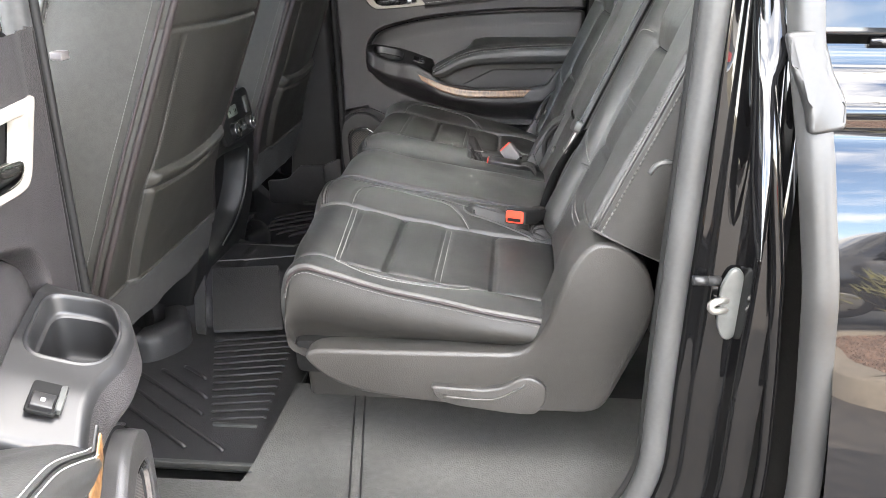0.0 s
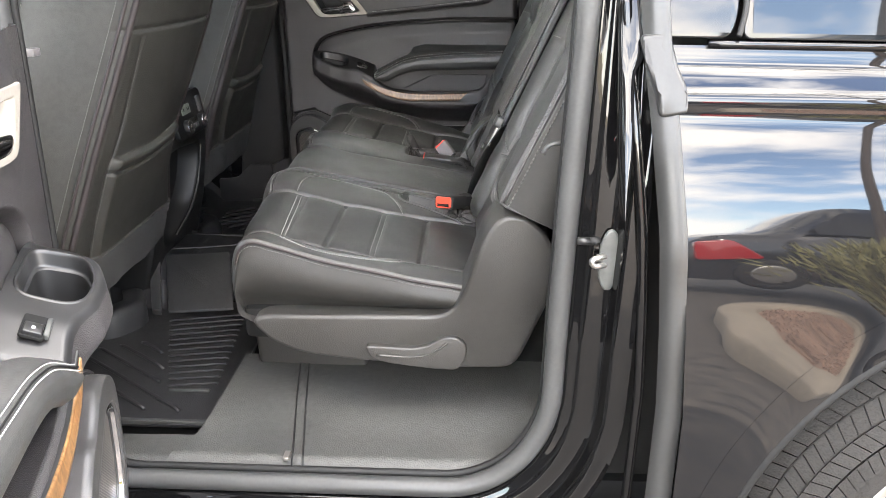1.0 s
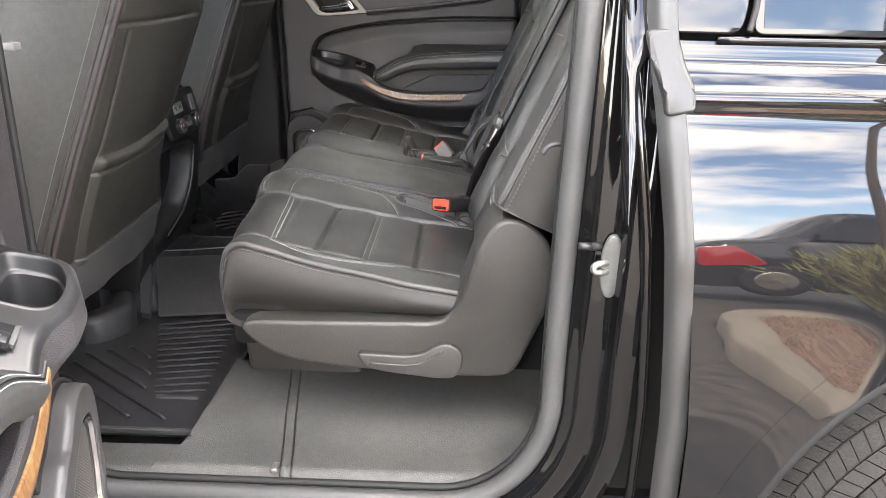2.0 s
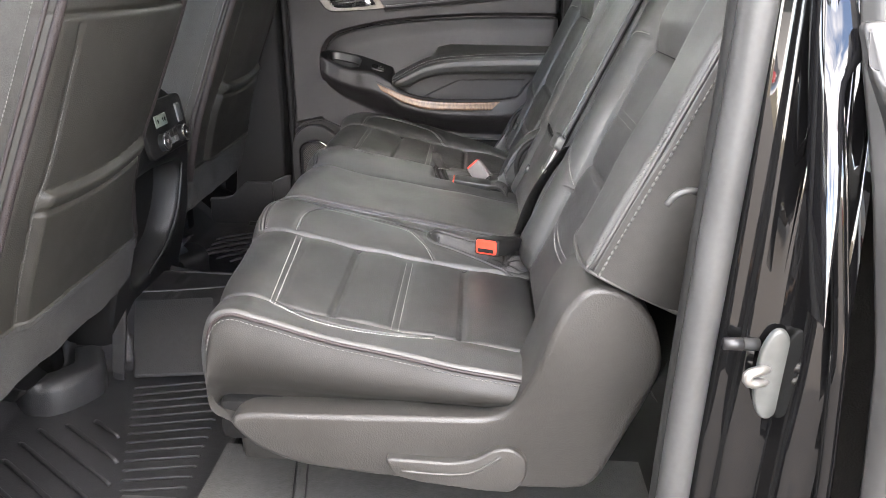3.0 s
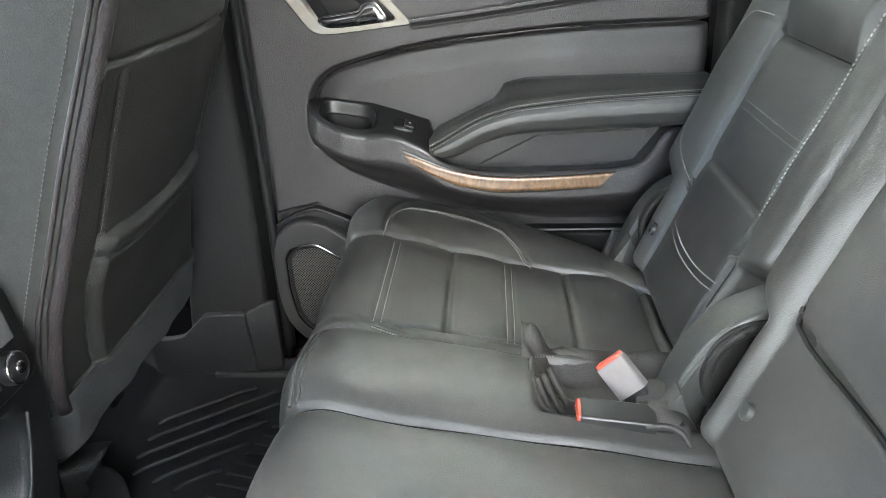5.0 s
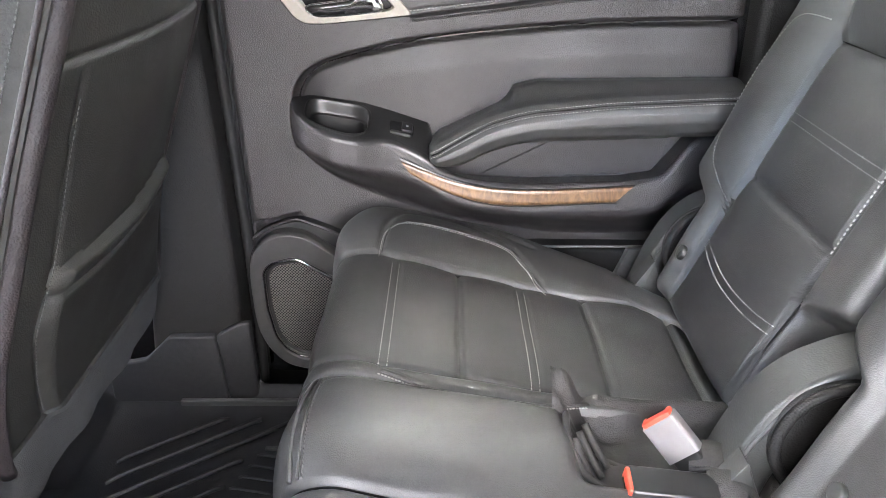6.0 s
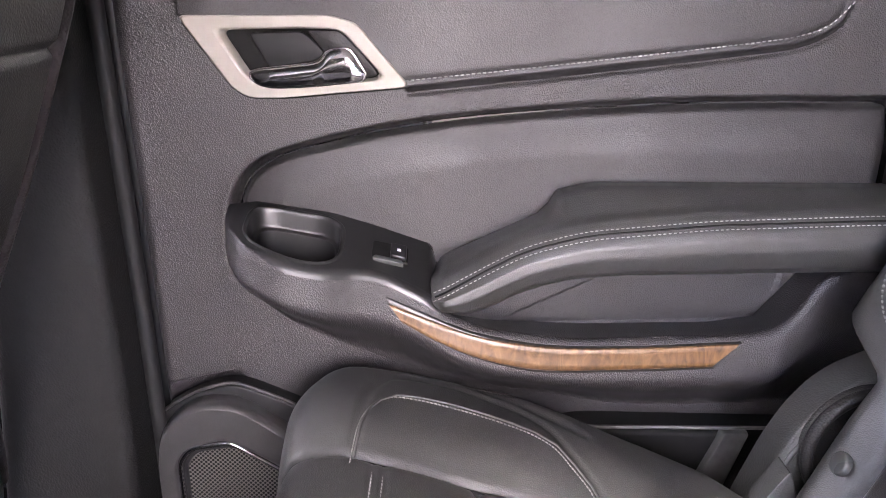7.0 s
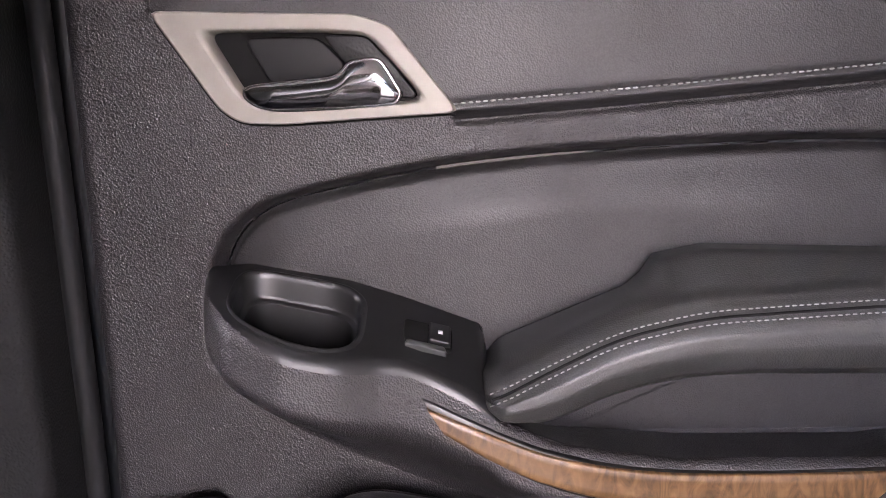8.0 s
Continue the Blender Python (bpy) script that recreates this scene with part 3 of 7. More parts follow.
def outer_back(parent, y_low, y_high, shift, side_low, cut_low=None, cut_high=None, bolster=0.0):
    """The back of an outer seat; y_low and y_high give the edges at each height."""
    z = np.linspace(0.285, 0.90, 124)
    t = np.linspace(0, 1, 106)
    Z, T = np.meshgrid(z, t, indexing="ij")
    lo, hi = y_low(z)[:, None], y_high(z)[:, None]
    Y = lo + (hi - lo) * T
    R = Y - shift
    h = seat_back_relief(R, Z)
    hump = step01(1.255, 1.205, R) * bolster
    low_cut = step01(0.434, 0.424, Z) * step01(1.250, 1.235, R) if bolster else 0
    h = h + hump - 0.075 * low_cut
    drop = end_drop(Y - lo, 0.012 if bolster else 0.030) + end_drop(hi - Y, 0.024) + end_drop(0.90 - Z, 0.05) + end_drop(Z - 0.285, 0.02)
    P = back_place(Y, Z, h - drop)
    region = ((R > 1.250) & (R < 1.487) & (Z < 0.655)).astype(int)
    sheet(P, [("back_bolster", M_LEATHER, "black leather backrest bolster"), ("back_insert", M_INSERT, "panelled black leather backrest insert")], parent, region, flip=True)
    for edge, out, name in ((P[:, 0], -1.0, "back_flank"), (P[:, -1], 1.0, "back_flank")):
        if bolster and out < 0:
            edge = edge[z > 0.434]
        v = np.linspace(0, 1, 14)[None, :, None]
        E = edge[:, None, :]
        to = E - BN * 0.105
        F = E + (to - E) * v
        F[..., 1] += out * 0.012 * np.sin(v[..., 0] * math.pi * 0.9)
        # Flank by the open door is darker: shade painted into the leather.
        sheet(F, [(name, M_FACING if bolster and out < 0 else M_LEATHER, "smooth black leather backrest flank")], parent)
    E = np.stack([P[:, 0] - BN * 0.105, P[:, -1] - BN * 0.105], 1)
    w = np.linspace(0, 1, 10)[None, :, None]
    sheet(E[:, :1] + (E[:, 1:] - E[:, :1]) * w, [("back_shell", M_PLASTIC, "dark backrest shell")], parent)
    lines = []
    for zz in (0.557, 0.567, 0.373, 0.383):
        yy = np.linspace(1.256, 1.482, 12)
        q = np.full_like(yy, zz)
        if zz < 0.45:
            q = q + 0.012 * ((yy - 1.37) / 0.115) ** 2 - 0.006
        lines.append((back_place(yy + shift, q, seat_back_relief(yy, q) + 0.0006), BN))
    c = BACK_CURVE[::4]
    stitches("curved_stitching", [(back_place(c[:, 0] + shift, c[:, 1], seat_back_relief(c[:, 0], c[:, 1]) + 0.0018), BN)], parent, r=0.0009, mat=M_THREADMID)
    zz = np.linspace(0.482, 0.86, 20)
    yy = np.full_like(zz, 1.246)
    lines.append((back_place(yy + shift, zz, seat_back_relief(yy, zz) + 0.005 + bolster * 0.09), BN))
    stitches("back_stitching", lines, parent, r=0.0009, mat=M_THREADMID)
    creases = []
    for yy in (1.250, 1.487):
        zz = np.linspace(0.36, 0.655 if yy > 1.4 else 0.88, 80)
        creases.append((np.full_like(zz, yy), zz))
    creases.append((np.linspace(1.252, 1.485, 50), np.full(50, 0.655)))
    seams("back_seam", [back_place(a + shift, b, seat_back_relief(a, b) + 0.0010) for a, b in creases], parent, 0.0008)
    return P


def flat(value):
    return lambda z: np.full_like(z, value)


XZ_OUT = lambda y: (lambda u, v, w: (u, y - w, v))      # a plane facing the open door


def buckle(name, place, toward, across, label, size=(0.022, 0.010, 0.052), body=None, red=0.005, inset=0.9):
    """A belt buckle: housing, dark stem, red release button and slot. toward: the way the button faces; across: its width."""
    b = thing(name, place, label, "seat belt buckle", "seat belt buckles")
    ex = Vector(toward).normalized()
    ey = (Vector(across) - ex * Vector(across).dot(ex)).normalized()
    ez = ex.cross(ey)

    def at(u, v, w):
        return Vector(place) + ex * w + ey * u + ez * v
    hw, ht, ln = size
    out = soft_corner([(-hw, -ht), (hw, -ht), (hw, ht), (-hw, ht)], ht * 0.5)
    slab("housing", out, lambda u, v, w: at(u, v, w - ln), ln, body or M_GREYPL, b, bevel=0.003)
    slab("release_button", out * inset, lambda u, v, w: at(u, v, w - 0.004), red + 0.004, M_RED, b, "red release button", bevel=0.002)
    s_ = 1.0 if ez.z < 0 else -1.0
    slab("slot", [(-hw * 0.62, s_ * ht * 0.2), (hw * 0.62, s_ * ht * 0.2), (hw * 0.62, s_ * ht * 0.62), (-hw * 0.62, s_ * ht * 0.62)], lambda u, v, w: at(u, v, red + w - 0.001), 0.0014, M_DARK, b, "dark latch slot", bevel=0)
    slab("stem", out * np.array([0.8, 0.8]), lambda u, v, w: at(u, v, w - ln - 0.03), 0.032, M_BLACKRUBBER, b, "black stem", bevel=0.003)
    return b


# the seat by the open door
seat_near = thing("bench_seat_section", (0.05, 1.42, 0.0), "black leather outer bench seat with grey stitching and recliner lever", "car seat", "second-row seats")
outer_cushion(seat_near, 1.162, 1.688, 0.0, True)
outer_back(seat_near, lambda z: 1.098 + 0.125 * step01(0.434, 0.428, z), flat(1.640), 0.0, True, bolster=0.034)
zz = np.linspace(0.436, 0.86, 90)
edge_line = back_place(np.full_like(zz, 1.0995), zz, 0.0265)
tube("bolster_piping", edge_line[::3], 0.0028, M_LEATHER, seat_near)
stitches("bolster_stitching", [(back_place(np.full_like(zz, 1.1030), zz, 0.0305)[::6], (-0.8, -0.2, 0.4)), (back_place(np.full_like(zz, 1.0935), zz, 0.0170)[::6], (-0.3, -0.9, 0.1))],
         seat_near, r=0.0014, length=0.0056, mat=M_THREADDIM)
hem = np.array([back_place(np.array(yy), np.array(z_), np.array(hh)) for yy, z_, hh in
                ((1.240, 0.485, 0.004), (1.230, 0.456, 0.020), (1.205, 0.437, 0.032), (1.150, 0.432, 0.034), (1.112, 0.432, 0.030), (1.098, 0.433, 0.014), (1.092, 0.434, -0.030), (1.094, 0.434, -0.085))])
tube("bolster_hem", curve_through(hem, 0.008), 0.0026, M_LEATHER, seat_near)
# Closing sheet under the bolster, near black for the shade there.
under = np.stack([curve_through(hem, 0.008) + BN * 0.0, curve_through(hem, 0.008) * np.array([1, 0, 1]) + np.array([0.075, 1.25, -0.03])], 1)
sheet(under, [("bolster_underside", M_DARK, "underside of the bolster, shade painted near black")], seat_near)

shield_line = soft_corner([(-0.126, 0.200), (-0.112, 0.214), (0.03, 0.217), (0.215, 0.222), (0.240, 0.240), (0.262, 0.300), (0.284, 0.378), (0.306, 0.414), (0.330, 0.424),
                           (0.362, 0.416), (0.396, 0.384), (0.414, 0.322), (0.400, 0.245), (0.356, 0.135), (0.335, 0.120), (0.236, 0.118), (0.06, 0.128), (-0.040, 0.140), (-0.090, 0.162), (-0.112, 0.182)], 0.022, 3)
slab("side_shield", shield_line, lambda u, v, w: (u, 1.232 - w * (1 + 0.36 * float(step01(0.21, 0.36, v))), v), 0.092, M_SHIELD, seat_near, "moulded grey-black plastic seat side shield", bevel=0.034, segments=7)
lever_line = soft_corner([(0.078, 0.166), (0.165, 0.163), (0.195, 0.169), (0.220, 0.187), (0.243, 0.188), (0.262, 0.172), (0.262, 0.144), (0.246, 0.121), (0.205, 0.122), (0.125, 0.131), (0.090, 0.140)], 0.010, 3)
lever = slab("recliner_lever", lever_line, XZ_OUT(1.146), 0.020, M_SHIELD, seat_near, "grey plastic recliner lever", bevel=0.006, segments=4)
rib = [(0.100, 0.149), (0.150, 0.146), (0.186, 0.149), (0.207, 0.160), (0.228, 0.176)]
tube("lever_rib", [(u, 1.1255, v) for u, v in curve_through(rib, 0.008)], 0.0022, M_SHIELD, lever)
# Rails and pan near black, so the colour holds the shade under the seat.
box("seat_rail", -0.10, 0.34, 1.34, 1.39, 0.045, 0.20, M_DARK, seat_near, "seat rail with under-seat shade in its colour", 0.006)
box("seat_rail", -0.10, 0.34, 1.58, 1.63, 0.03, 0.20, M_DARK, seat_near, "seat rail with under-seat shade in its colour", 0.006)
box("seat_pan", -0.15, 0.32, 1.17, 1.68, 0.15, 0.215, M_DARK, seat_near, "seat pan underside, shade painted near black", 0.015)
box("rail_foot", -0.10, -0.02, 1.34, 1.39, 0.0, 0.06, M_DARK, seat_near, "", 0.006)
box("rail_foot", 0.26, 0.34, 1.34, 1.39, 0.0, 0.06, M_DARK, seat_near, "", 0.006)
slab("riser_cover", soft_corner([(-0.160, 0.205), (0.05, 0.21), (0.06, 0.010), (-0.165, 0.010), (-0.175, 0.12)], 0.015), XZ_OUT(1.36), 0.05, M_SHIELD, seat_near, "plastic riser cover", bevel=0.01)
disc("pivot_bolt", back_place(np.array(1.549), np.array(0.350), np.array(0.007)), BN, 0.010, 0.006, M_BOLT, seat_near, "round grey bolt cap")
tube("anchor_strap", curve_through([(0.385, 1.11, 0.415), (0.41, 1.105, 0.405), (0.43, 1.09, 0.398), (0.455, 1.07, 0.388)], 0.006), 0.004, M_BLACKRUBBER, seat_near, "short dark anchor strap", flat=1.6)

# the wide section: middle place and far place
seat_far = thing("bench_seat_section", (0.05, 2.12, 0.0), "wide black leather bench seat with folded centre armrest back", "car seat", "second-row seats")
y = columns(1.694, 2.128)
S, Y = np.meshgrid(CUSH_S, y, indexing="ij")
h = groove(np.abs(Y - 1.962), 0.0045, 0.008) + groove(np.abs(Y - 1.962), 0.024, 0.006) + 0.013 * np.sin(np.clip((Y - 1.962) / 0.166, 0, 1) * math.pi)
h = h + 0.004 * np.sin(np.clip((Y - 1.69) / 0.27, 0, 1) * math.pi) + wrinkles(S, Y, 0.0013, seed=4.0) + 0.004
cup = step01(0.076, 0.118, S) * step01(1.994, 2.016, Y)
h = h - 0.042 * cup - 0.02 * step01(0.29, 0.335, S)
P = cushion_place(S, Y, h - end_drop(Y - 1.694, 0.012) - end_drop(2.128 - Y, 0.014))
P[..., 0] += 0.012 * step01(-0.06, -0.2, S)
sheet(P, [("middle_cushion", M_LEATHER, "smooth black leather middle cushion"), ("middle_roll", M_LEATHER, "rolled leather edge of middle cushion")], seat_far, (Y > 1.962).astype(int))
ss = np.linspace(-0.33, 0.28, 120)
seams("seam", [cushion_place(ss, np.full_like(ss, 1.962), 0.004 - 0.0128 + 0.0013 + wrinkles(ss, 1.962, 0.0013, seed=4.0)) + np.array([0.012, 0, 0]) * step01(-0.06, -0.2, ss)[:, None]], seat_far)
for yy in (1.698, 2.122):
    ss = CUSH_S[(CUSH_S < 0.28) & (CUSH_S > -0.42)]
    if yy > 2:
        ss = ss[ss < 0.08]
    tube("middle_piping", cushion_place(ss, np.full_like(ss, yy), 0.0 * ss + 0.001)[::2] + np.array([0.004, 0, 0]), 0.003, M_LEATHER, seat_far)
outer_cushion(seat_far, 2.134, 2.575, 0.930, False)
low_left = lambda z: 2.066 + 0.066 * step01(0.452, 0.418, z)
outer_back(seat_far, low_left, lambda z: 2.528 - 0.085 * step01(0.452, 0.420, z), 0.902, False)

z = np.linspace(0.285, 0.90, 124)
t = np.linspace(0, 1, 84)
Z, T = np.meshgrid(z, t, indexing="ij")
lo, hi = 1.652 + 0 * Z, 2.060 - 0.062 * step01(0.462, 0.425, Z)
Y = lo + (hi - lo) * T
arm_line = [(1.706, 0.92), (1.706, 0.462), (1.716, 0.447), (1.935, 0.442), (1.957, 0.467), (1.957, 0.92)]
arm_in = (Y > 1.706) & (Y < 1.957) & (Z > 0.452)
d = away(Y, Z, arm_line)
h = np.where(arm_in, 0.013, 0.0) + groove(d, 0.0032, 0.016) + groove(d, 0.016, 0.001) + np.where(Y > 1.957, 0.018 * np.sin(np.clip((Y - 1.957) / 0.10, 0, 1) * math.pi), 0)
h = h + wrinkles(Y, Z, 0.0013, seed=5.0)
P = back_place(Y, Z, h - end_drop(Y - lo, 0.026) - end_drop(hi - Y, 0.026) - end_drop(0.90 - Z, 0.05) - end_drop(Z - 0.285, 0.02))
sheet(P, [("middle_back", M_LEATHER, "smooth black leather middle backrest"), ("folding_armrest", M_LEATHER, "folded-up leather armrest panel")], seat_far, arm_in.astype(int), flip=True)
gap = curve_through([(1.706, 0.88), (1.706, 0.60), (1.706, 0.475), (1.718, 0.447), (1.80, 0.445), (1.93, 0.442), (1.955, 0.465), (1.957, 0.60), (1.957, 0.88)], 0.006)
# Dark cord painted in for the shadow line where the armrest overlaps.
seams("armrest_shadow", [back_place(gap[:, 0], gap[:, 1], 0.003)], seat_far, 0.0026)
for edge, out in ((P[:, 0], -1.0), (P[:, -1], 1.0)):
    v = np.linspace(0, 1, 10)[None, :, None]
    E = edge[:, None, :]
    F = E - BN * 0.10 * v
    F[..., 1] += out * 0.010 * np.sin(v[..., 0] * math.pi * 0.9)
    sheet(F, [("back_flank", M_LEATHER, "")], seat_far)
# Same near-black rails and pan, under-seat shade in the colour.
box("seat_rail", -0.10, 0.34, 1.95, 2.00, 0.0, 0.20, M_DARK, seat_far, "seat rail with under-seat shade in its colour", 0.006)
box("seat_rail", -0.10, 0.34, 2.42, 2.47, 0.0, 0.20, M_DARK, seat_far, "seat rail with under-seat shade in its colour", 0.006)
box("seat_pan", -0.15, 0.32, 1.71, 2.52, 0.15, 0.215, M_DARK, seat_far, "seat pan underside, shade painted near black", 0.015)
disc("pivot_bolt", back_place(np.array(1.938), np.array(0.352), np.array(0.0)), BN, 0.010, 0.006, M_BOLT, seat_far, "round grey bolt cap")
disc("pivot_bolt", back_place(np.array(2.412), np.array(0.352), np.array(0.004)), BN, 0.011, 0.006, M_BOLT, seat_far, "round grey bolt cap")


def hinge_cover(parent, y, dx, wide, r):
    """A recliner hinge: a broad rounded cover arm, a stepped disc in front of it and a ridged foot."""
    arm = [(0.226, 0.250), (0.238, 0.285), (0.252, 0.325), (0.268, 0.358), (0.288, 0.386), (0.310, 0.404), (0.345, 0.420), (0.400, 0.436),
           (0.410, 0.400), (0.350, 0.378), (0.322, 0.352), (0.302, 0.320), (0.288, 0.285), (0.276, 0.240)]
    slab("hinge_arm", soft_corner([(u + dx, v) for u, v in arm], 0.012, 3), XZ_OUT(y + wide), wide, M_HINGE, parent, "broad rounded grey-black recliner arm", bevel=0.012, segments=5)
    ridge = curve_through([(0.244 + dx, y + 0.002, 0.290), (0.268 + dx, y + 0.001, 0.340), (0.298 + dx, y + 0.001, 0.380), (0.350 + dx, y + 0.002, 0.403)], 0.006)
    tube("hinge_ridge", ridge, 0.0032, M_HINGE, parent, "", sides=8)
    c = (0.345 + 0.3 * dx, 0.338)
    disc("hinge_disc", (c[0], y + 0.002, c[1]), (0, -1, 0), r, 0.009, M_PLASTIC, parent, "dark plastic hinge disc", dome=0.02, sides=48)
    arc = [(c[0] + r * 0.92 * math.cos(a_), y - 0.008, c[1] + r * 0.92 * math.sin(a_)) for a_ in np.linspace(0, 2 * math.pi, 48, endpoint=False)]
    tube("hinge_ring", arc, 0.0060, M_PLASTIC, parent, "raised ring of the hinge disc", sides=10, closed=True)
    foot = [(0.222, 0.222), (0.226, 0.286), (0.252, 0.327), (0.264, 0.295), (0.287, 0.245), (0.287, 0.222)]
    slab("hinge_foot", soft_corner([(u + dx, v) for u, v in foot], 0.004, 3), XZ_OUT(y + 0.004), 0.026, M_HINGE, parent, "ridged plastic hinge foot", bevel=0.006)


hinge_cover(seat_far, 2.028, 0.0, 0.056, 0.070)
hinge_cover(seat_far, 2.462, 0.016, 0.046, 0.068)

buckle("belt_buckle", (0.207, 1.508, 0.322), (-0.55, -0.75, 0.16), (0.80, -0.52, 0.10), "open red-faced seat belt buckle in a cushion well", size=(0.025, 0.0145, 0.050), body=M_BLACKRUBBER, red=0.002, inset=0.84)
buckle("belt_buckle", (0.183, 2.078, 0.324), (-0.55, 0.35, 0.62), (0.71, -0.24, 0.66), "grey seat belt buckle with red button, tilted upwards", size=(0.0195, 0.009, 0.046), red=0.004)
buckle("belt_buckle", (0.139, 2.004, 0.304), (-1.0, 0.02, 0.12), (0.0, 1.0, 0.15), "black seat belt buckle with red button, lying flat", size=(0.017, 0.009, 0.085), red=0.003, body=M_SATIN)
# the pouch of the cushion by the open door: rolled hem, inner fold and a puckered sleeve behind the buckle
hem = np.vstack([WELL, WELL[:1]])
tube("pouch_hem", cushion_place(hem[:, 0], hem[:, 1], seat_cushion_relief(hem[:, 0], hem[:, 1]) + 0.0005)[::2], 0.0026, M_LEATHER, seat_near, "rolled hem of the pouch")
fold = curve_through([(0.118, 1.620), (0.123, 1.596), (0.131, 1.574), (0.137, 1.560)], 0.005)
tube("pouch_fold", cushion_place(fold[:, 0], fold[:, 1], seat_cushion_relief(fold[:, 0], fold[:, 1]) + 0.002), 0.0026, M_LEATHER, seat_near, "fold of the pouch lining")
S, Y = np.meshgrid(np.linspace(0.206, 0.304, 60), np.linspace(1.508, 1.622, 60), indexing="ij")
q = np.hypot((S - 0.254) / 0.048, (Y - 1.566) / 0.055)
turn = np.arctan2(Y - 1.530, S - 0.236)
h = 0.021 * step01(1.0, 0.35, q) - 0.010 * step01(0.8, 1.0, q) + 0.0022 * np.sin(turn * 11) * step01(0.2, 0.5, q) * step01(1.0, 0.7, q)
sheet(cushion_place(S, Y, h), [("buckle_sleeve", M_SLEEVE, "puckered dark sleeve behind the buckle")], seat_near)
# seams along the front of the cushions
nose = float(CUSH_S[int(np.argmin(np.hypot(CUSH[:, 0] + 0.186, CUSH[:, 1] - 0.334)))])
for ya, yb, seat, near_one in ((1.515, 1.686, seat_near, 1.0), (1.966, 2.124, seat_far, 0.0)):
    yy = np.linspace(ya, yb, 40)
    for off, nm in ((0.0, "front_piping"), (0.0075, "front_fold")):
        ss = np.full_like(yy, nose + off)
        q = cushion_place(ss, yy, (seat_cushion_relief(ss, yy) if near_one else 0.004 + 0.013 * np.sin((yy - 1.962) / 0.166 * math.pi)) - end_drop(yb + 0.003 - yy, 0.012) + 0.0008)
        q[:, 0] += fore_shift(ss, yy) * near_one + 0.012 * (1 - near_one)
        tube(nm, q, 0.0026 if off == 0 else 0.0018, M_LEATHER, seat, "raised front seam of the cushion")
        if off:
            stitches("front_stitching", [(q[::3] + np.array([0.004, 0, 0.0028]), (-0.4, 0, 1))], seat, r=0.0008, mat=M_THREADDIM)
# gathered pouches round the buckles
X, Y = np.meshgrid(np.linspace(0.080, 0.315, 80), np.linspace(1.988, 2.156, 70), indexing="ij")
Zp = 0.262 - 0.05 * (X - 0.1) + 0.034 * step01(2.112, 2.150, Y) + 0.040 * step01(0.122, 0.088, X) + 0.006 * step01(2.02, 1.99, Y)
Zp = Zp + 0.0035 * np.sin(X * 190 + 14 * np.sin(Y * 30)) * step01(0.16, 0.11, X) + wrinkles(X, Y, 0.0016, 30.0, 3.0)
sheet(np.stack([X, Y, Zp], -1), [("buckle_pouch", M_SLEEVE, "gathered dark vinyl buckle pouch")], seat_far)
for k, yy in enumerate((2.068, 2.082, 2.097)):
    tube("pouch_fold", curve_through([(0.096 + 0.008 * k, yy, 0.306 - 0.002 * k), (0.104 + 0.008 * k, yy - 0.012, 0.288), (0.116 + 0.009 * k, yy - 0.032, 0.268)], 0.005), 0.0042, M_SLEEVE, seat_far, "stitched fold of the pouch")
tube("pouch_hem", curve_through([(0.092, 2.105, 0.310), (0.089, 2.070, 0.312), (0.094, 2.035, 0.304), (0.112, 2.010, 0.296), (0.160, 1.998, 0.288), (0.235, 1.994, 0.276)], 0.006), 0.0040, M_SLEEVE, seat_far, "rolled hem of the pouch")
for pts in ([(0.215, 2.058, 0.290), (0.236, 2.048, 0.298), (0.258, 2.034, 0.290), (0.274, 2.016, 0.262)], [(0.215, 2.004, 0.298), (0.240, 2.002, 0.300), (0.258, 1.998, 0.288), (0.270, 1.994, 0.256)],
            [(0.236, 1.548, 0.318), (0.256, 1.570, 0.314), (0.276, 1.590, 0.296), (0.292, 1.602, 0.268)]):
    strap = thing("buckle_strap", (pts[0][0], pts[0][1], 0.27), "dark fabric sleeve of a seat belt buckle", "strap", "buckle straps")
    line = curve_through(pts, 0.005)
    ribbon("sleeve", line, (0.004, 0.017, 0.006), 0.007, M_SLEEVE, strap)
    tube("sleeve_edge", line + np.array([-0.004, -0.017, -0.002]), 0.0034, M_SLEEVE, strap, "rolled edge of the sleeve")

belt = thing("seat_belt", (0.36, 1.65, 0.33), "grey woven centre seat belt with tongue hanging down the backrest", "seat belt")
up = np.linspace(0.475, 0.97, 40)
belt_pts = back_place(1.614 - 0.045 * (up - 0.475), up, 0.030 + 0.012 * (up - 0.475))
ribbon("webbing", belt_pts, (0.004, 0.0235, 0.0), 0.0022, M_WEB, belt, "smooth blue-grey belt webbing")
dn = np.linspace(0.300, 0.468, 16)
ribbon("lower_webbing", back_place(1.626 - 0.03 * (dn - 0.30), dn, 0.010 + 0.012 * np.sin((dn - 0.30) / 0.168 * math.pi)), (0.012, 0.016, 0.0), 0.0022, M_BLACKRUBBER, belt, "dark lower webbing")
tq = soft_corner([(-0.026, -0.008), (0.024, -0.014), (0.031, -0.002), (0.024, 0.014), (-0.024, 0.016)], 0.007)
tb = back_place(np.array(1.611), np.array(0.468), np.array(0.026))


def on_back(base):
    e1, e2 = np.array([0, 1.0, 0]), np.array([BACK_LEAN, 0, 1.0]) / math.hypot(1, BACK_LEAN)
    return lambda u, v, w: Vector(base + e1 * u + e2 * v + BN * w)


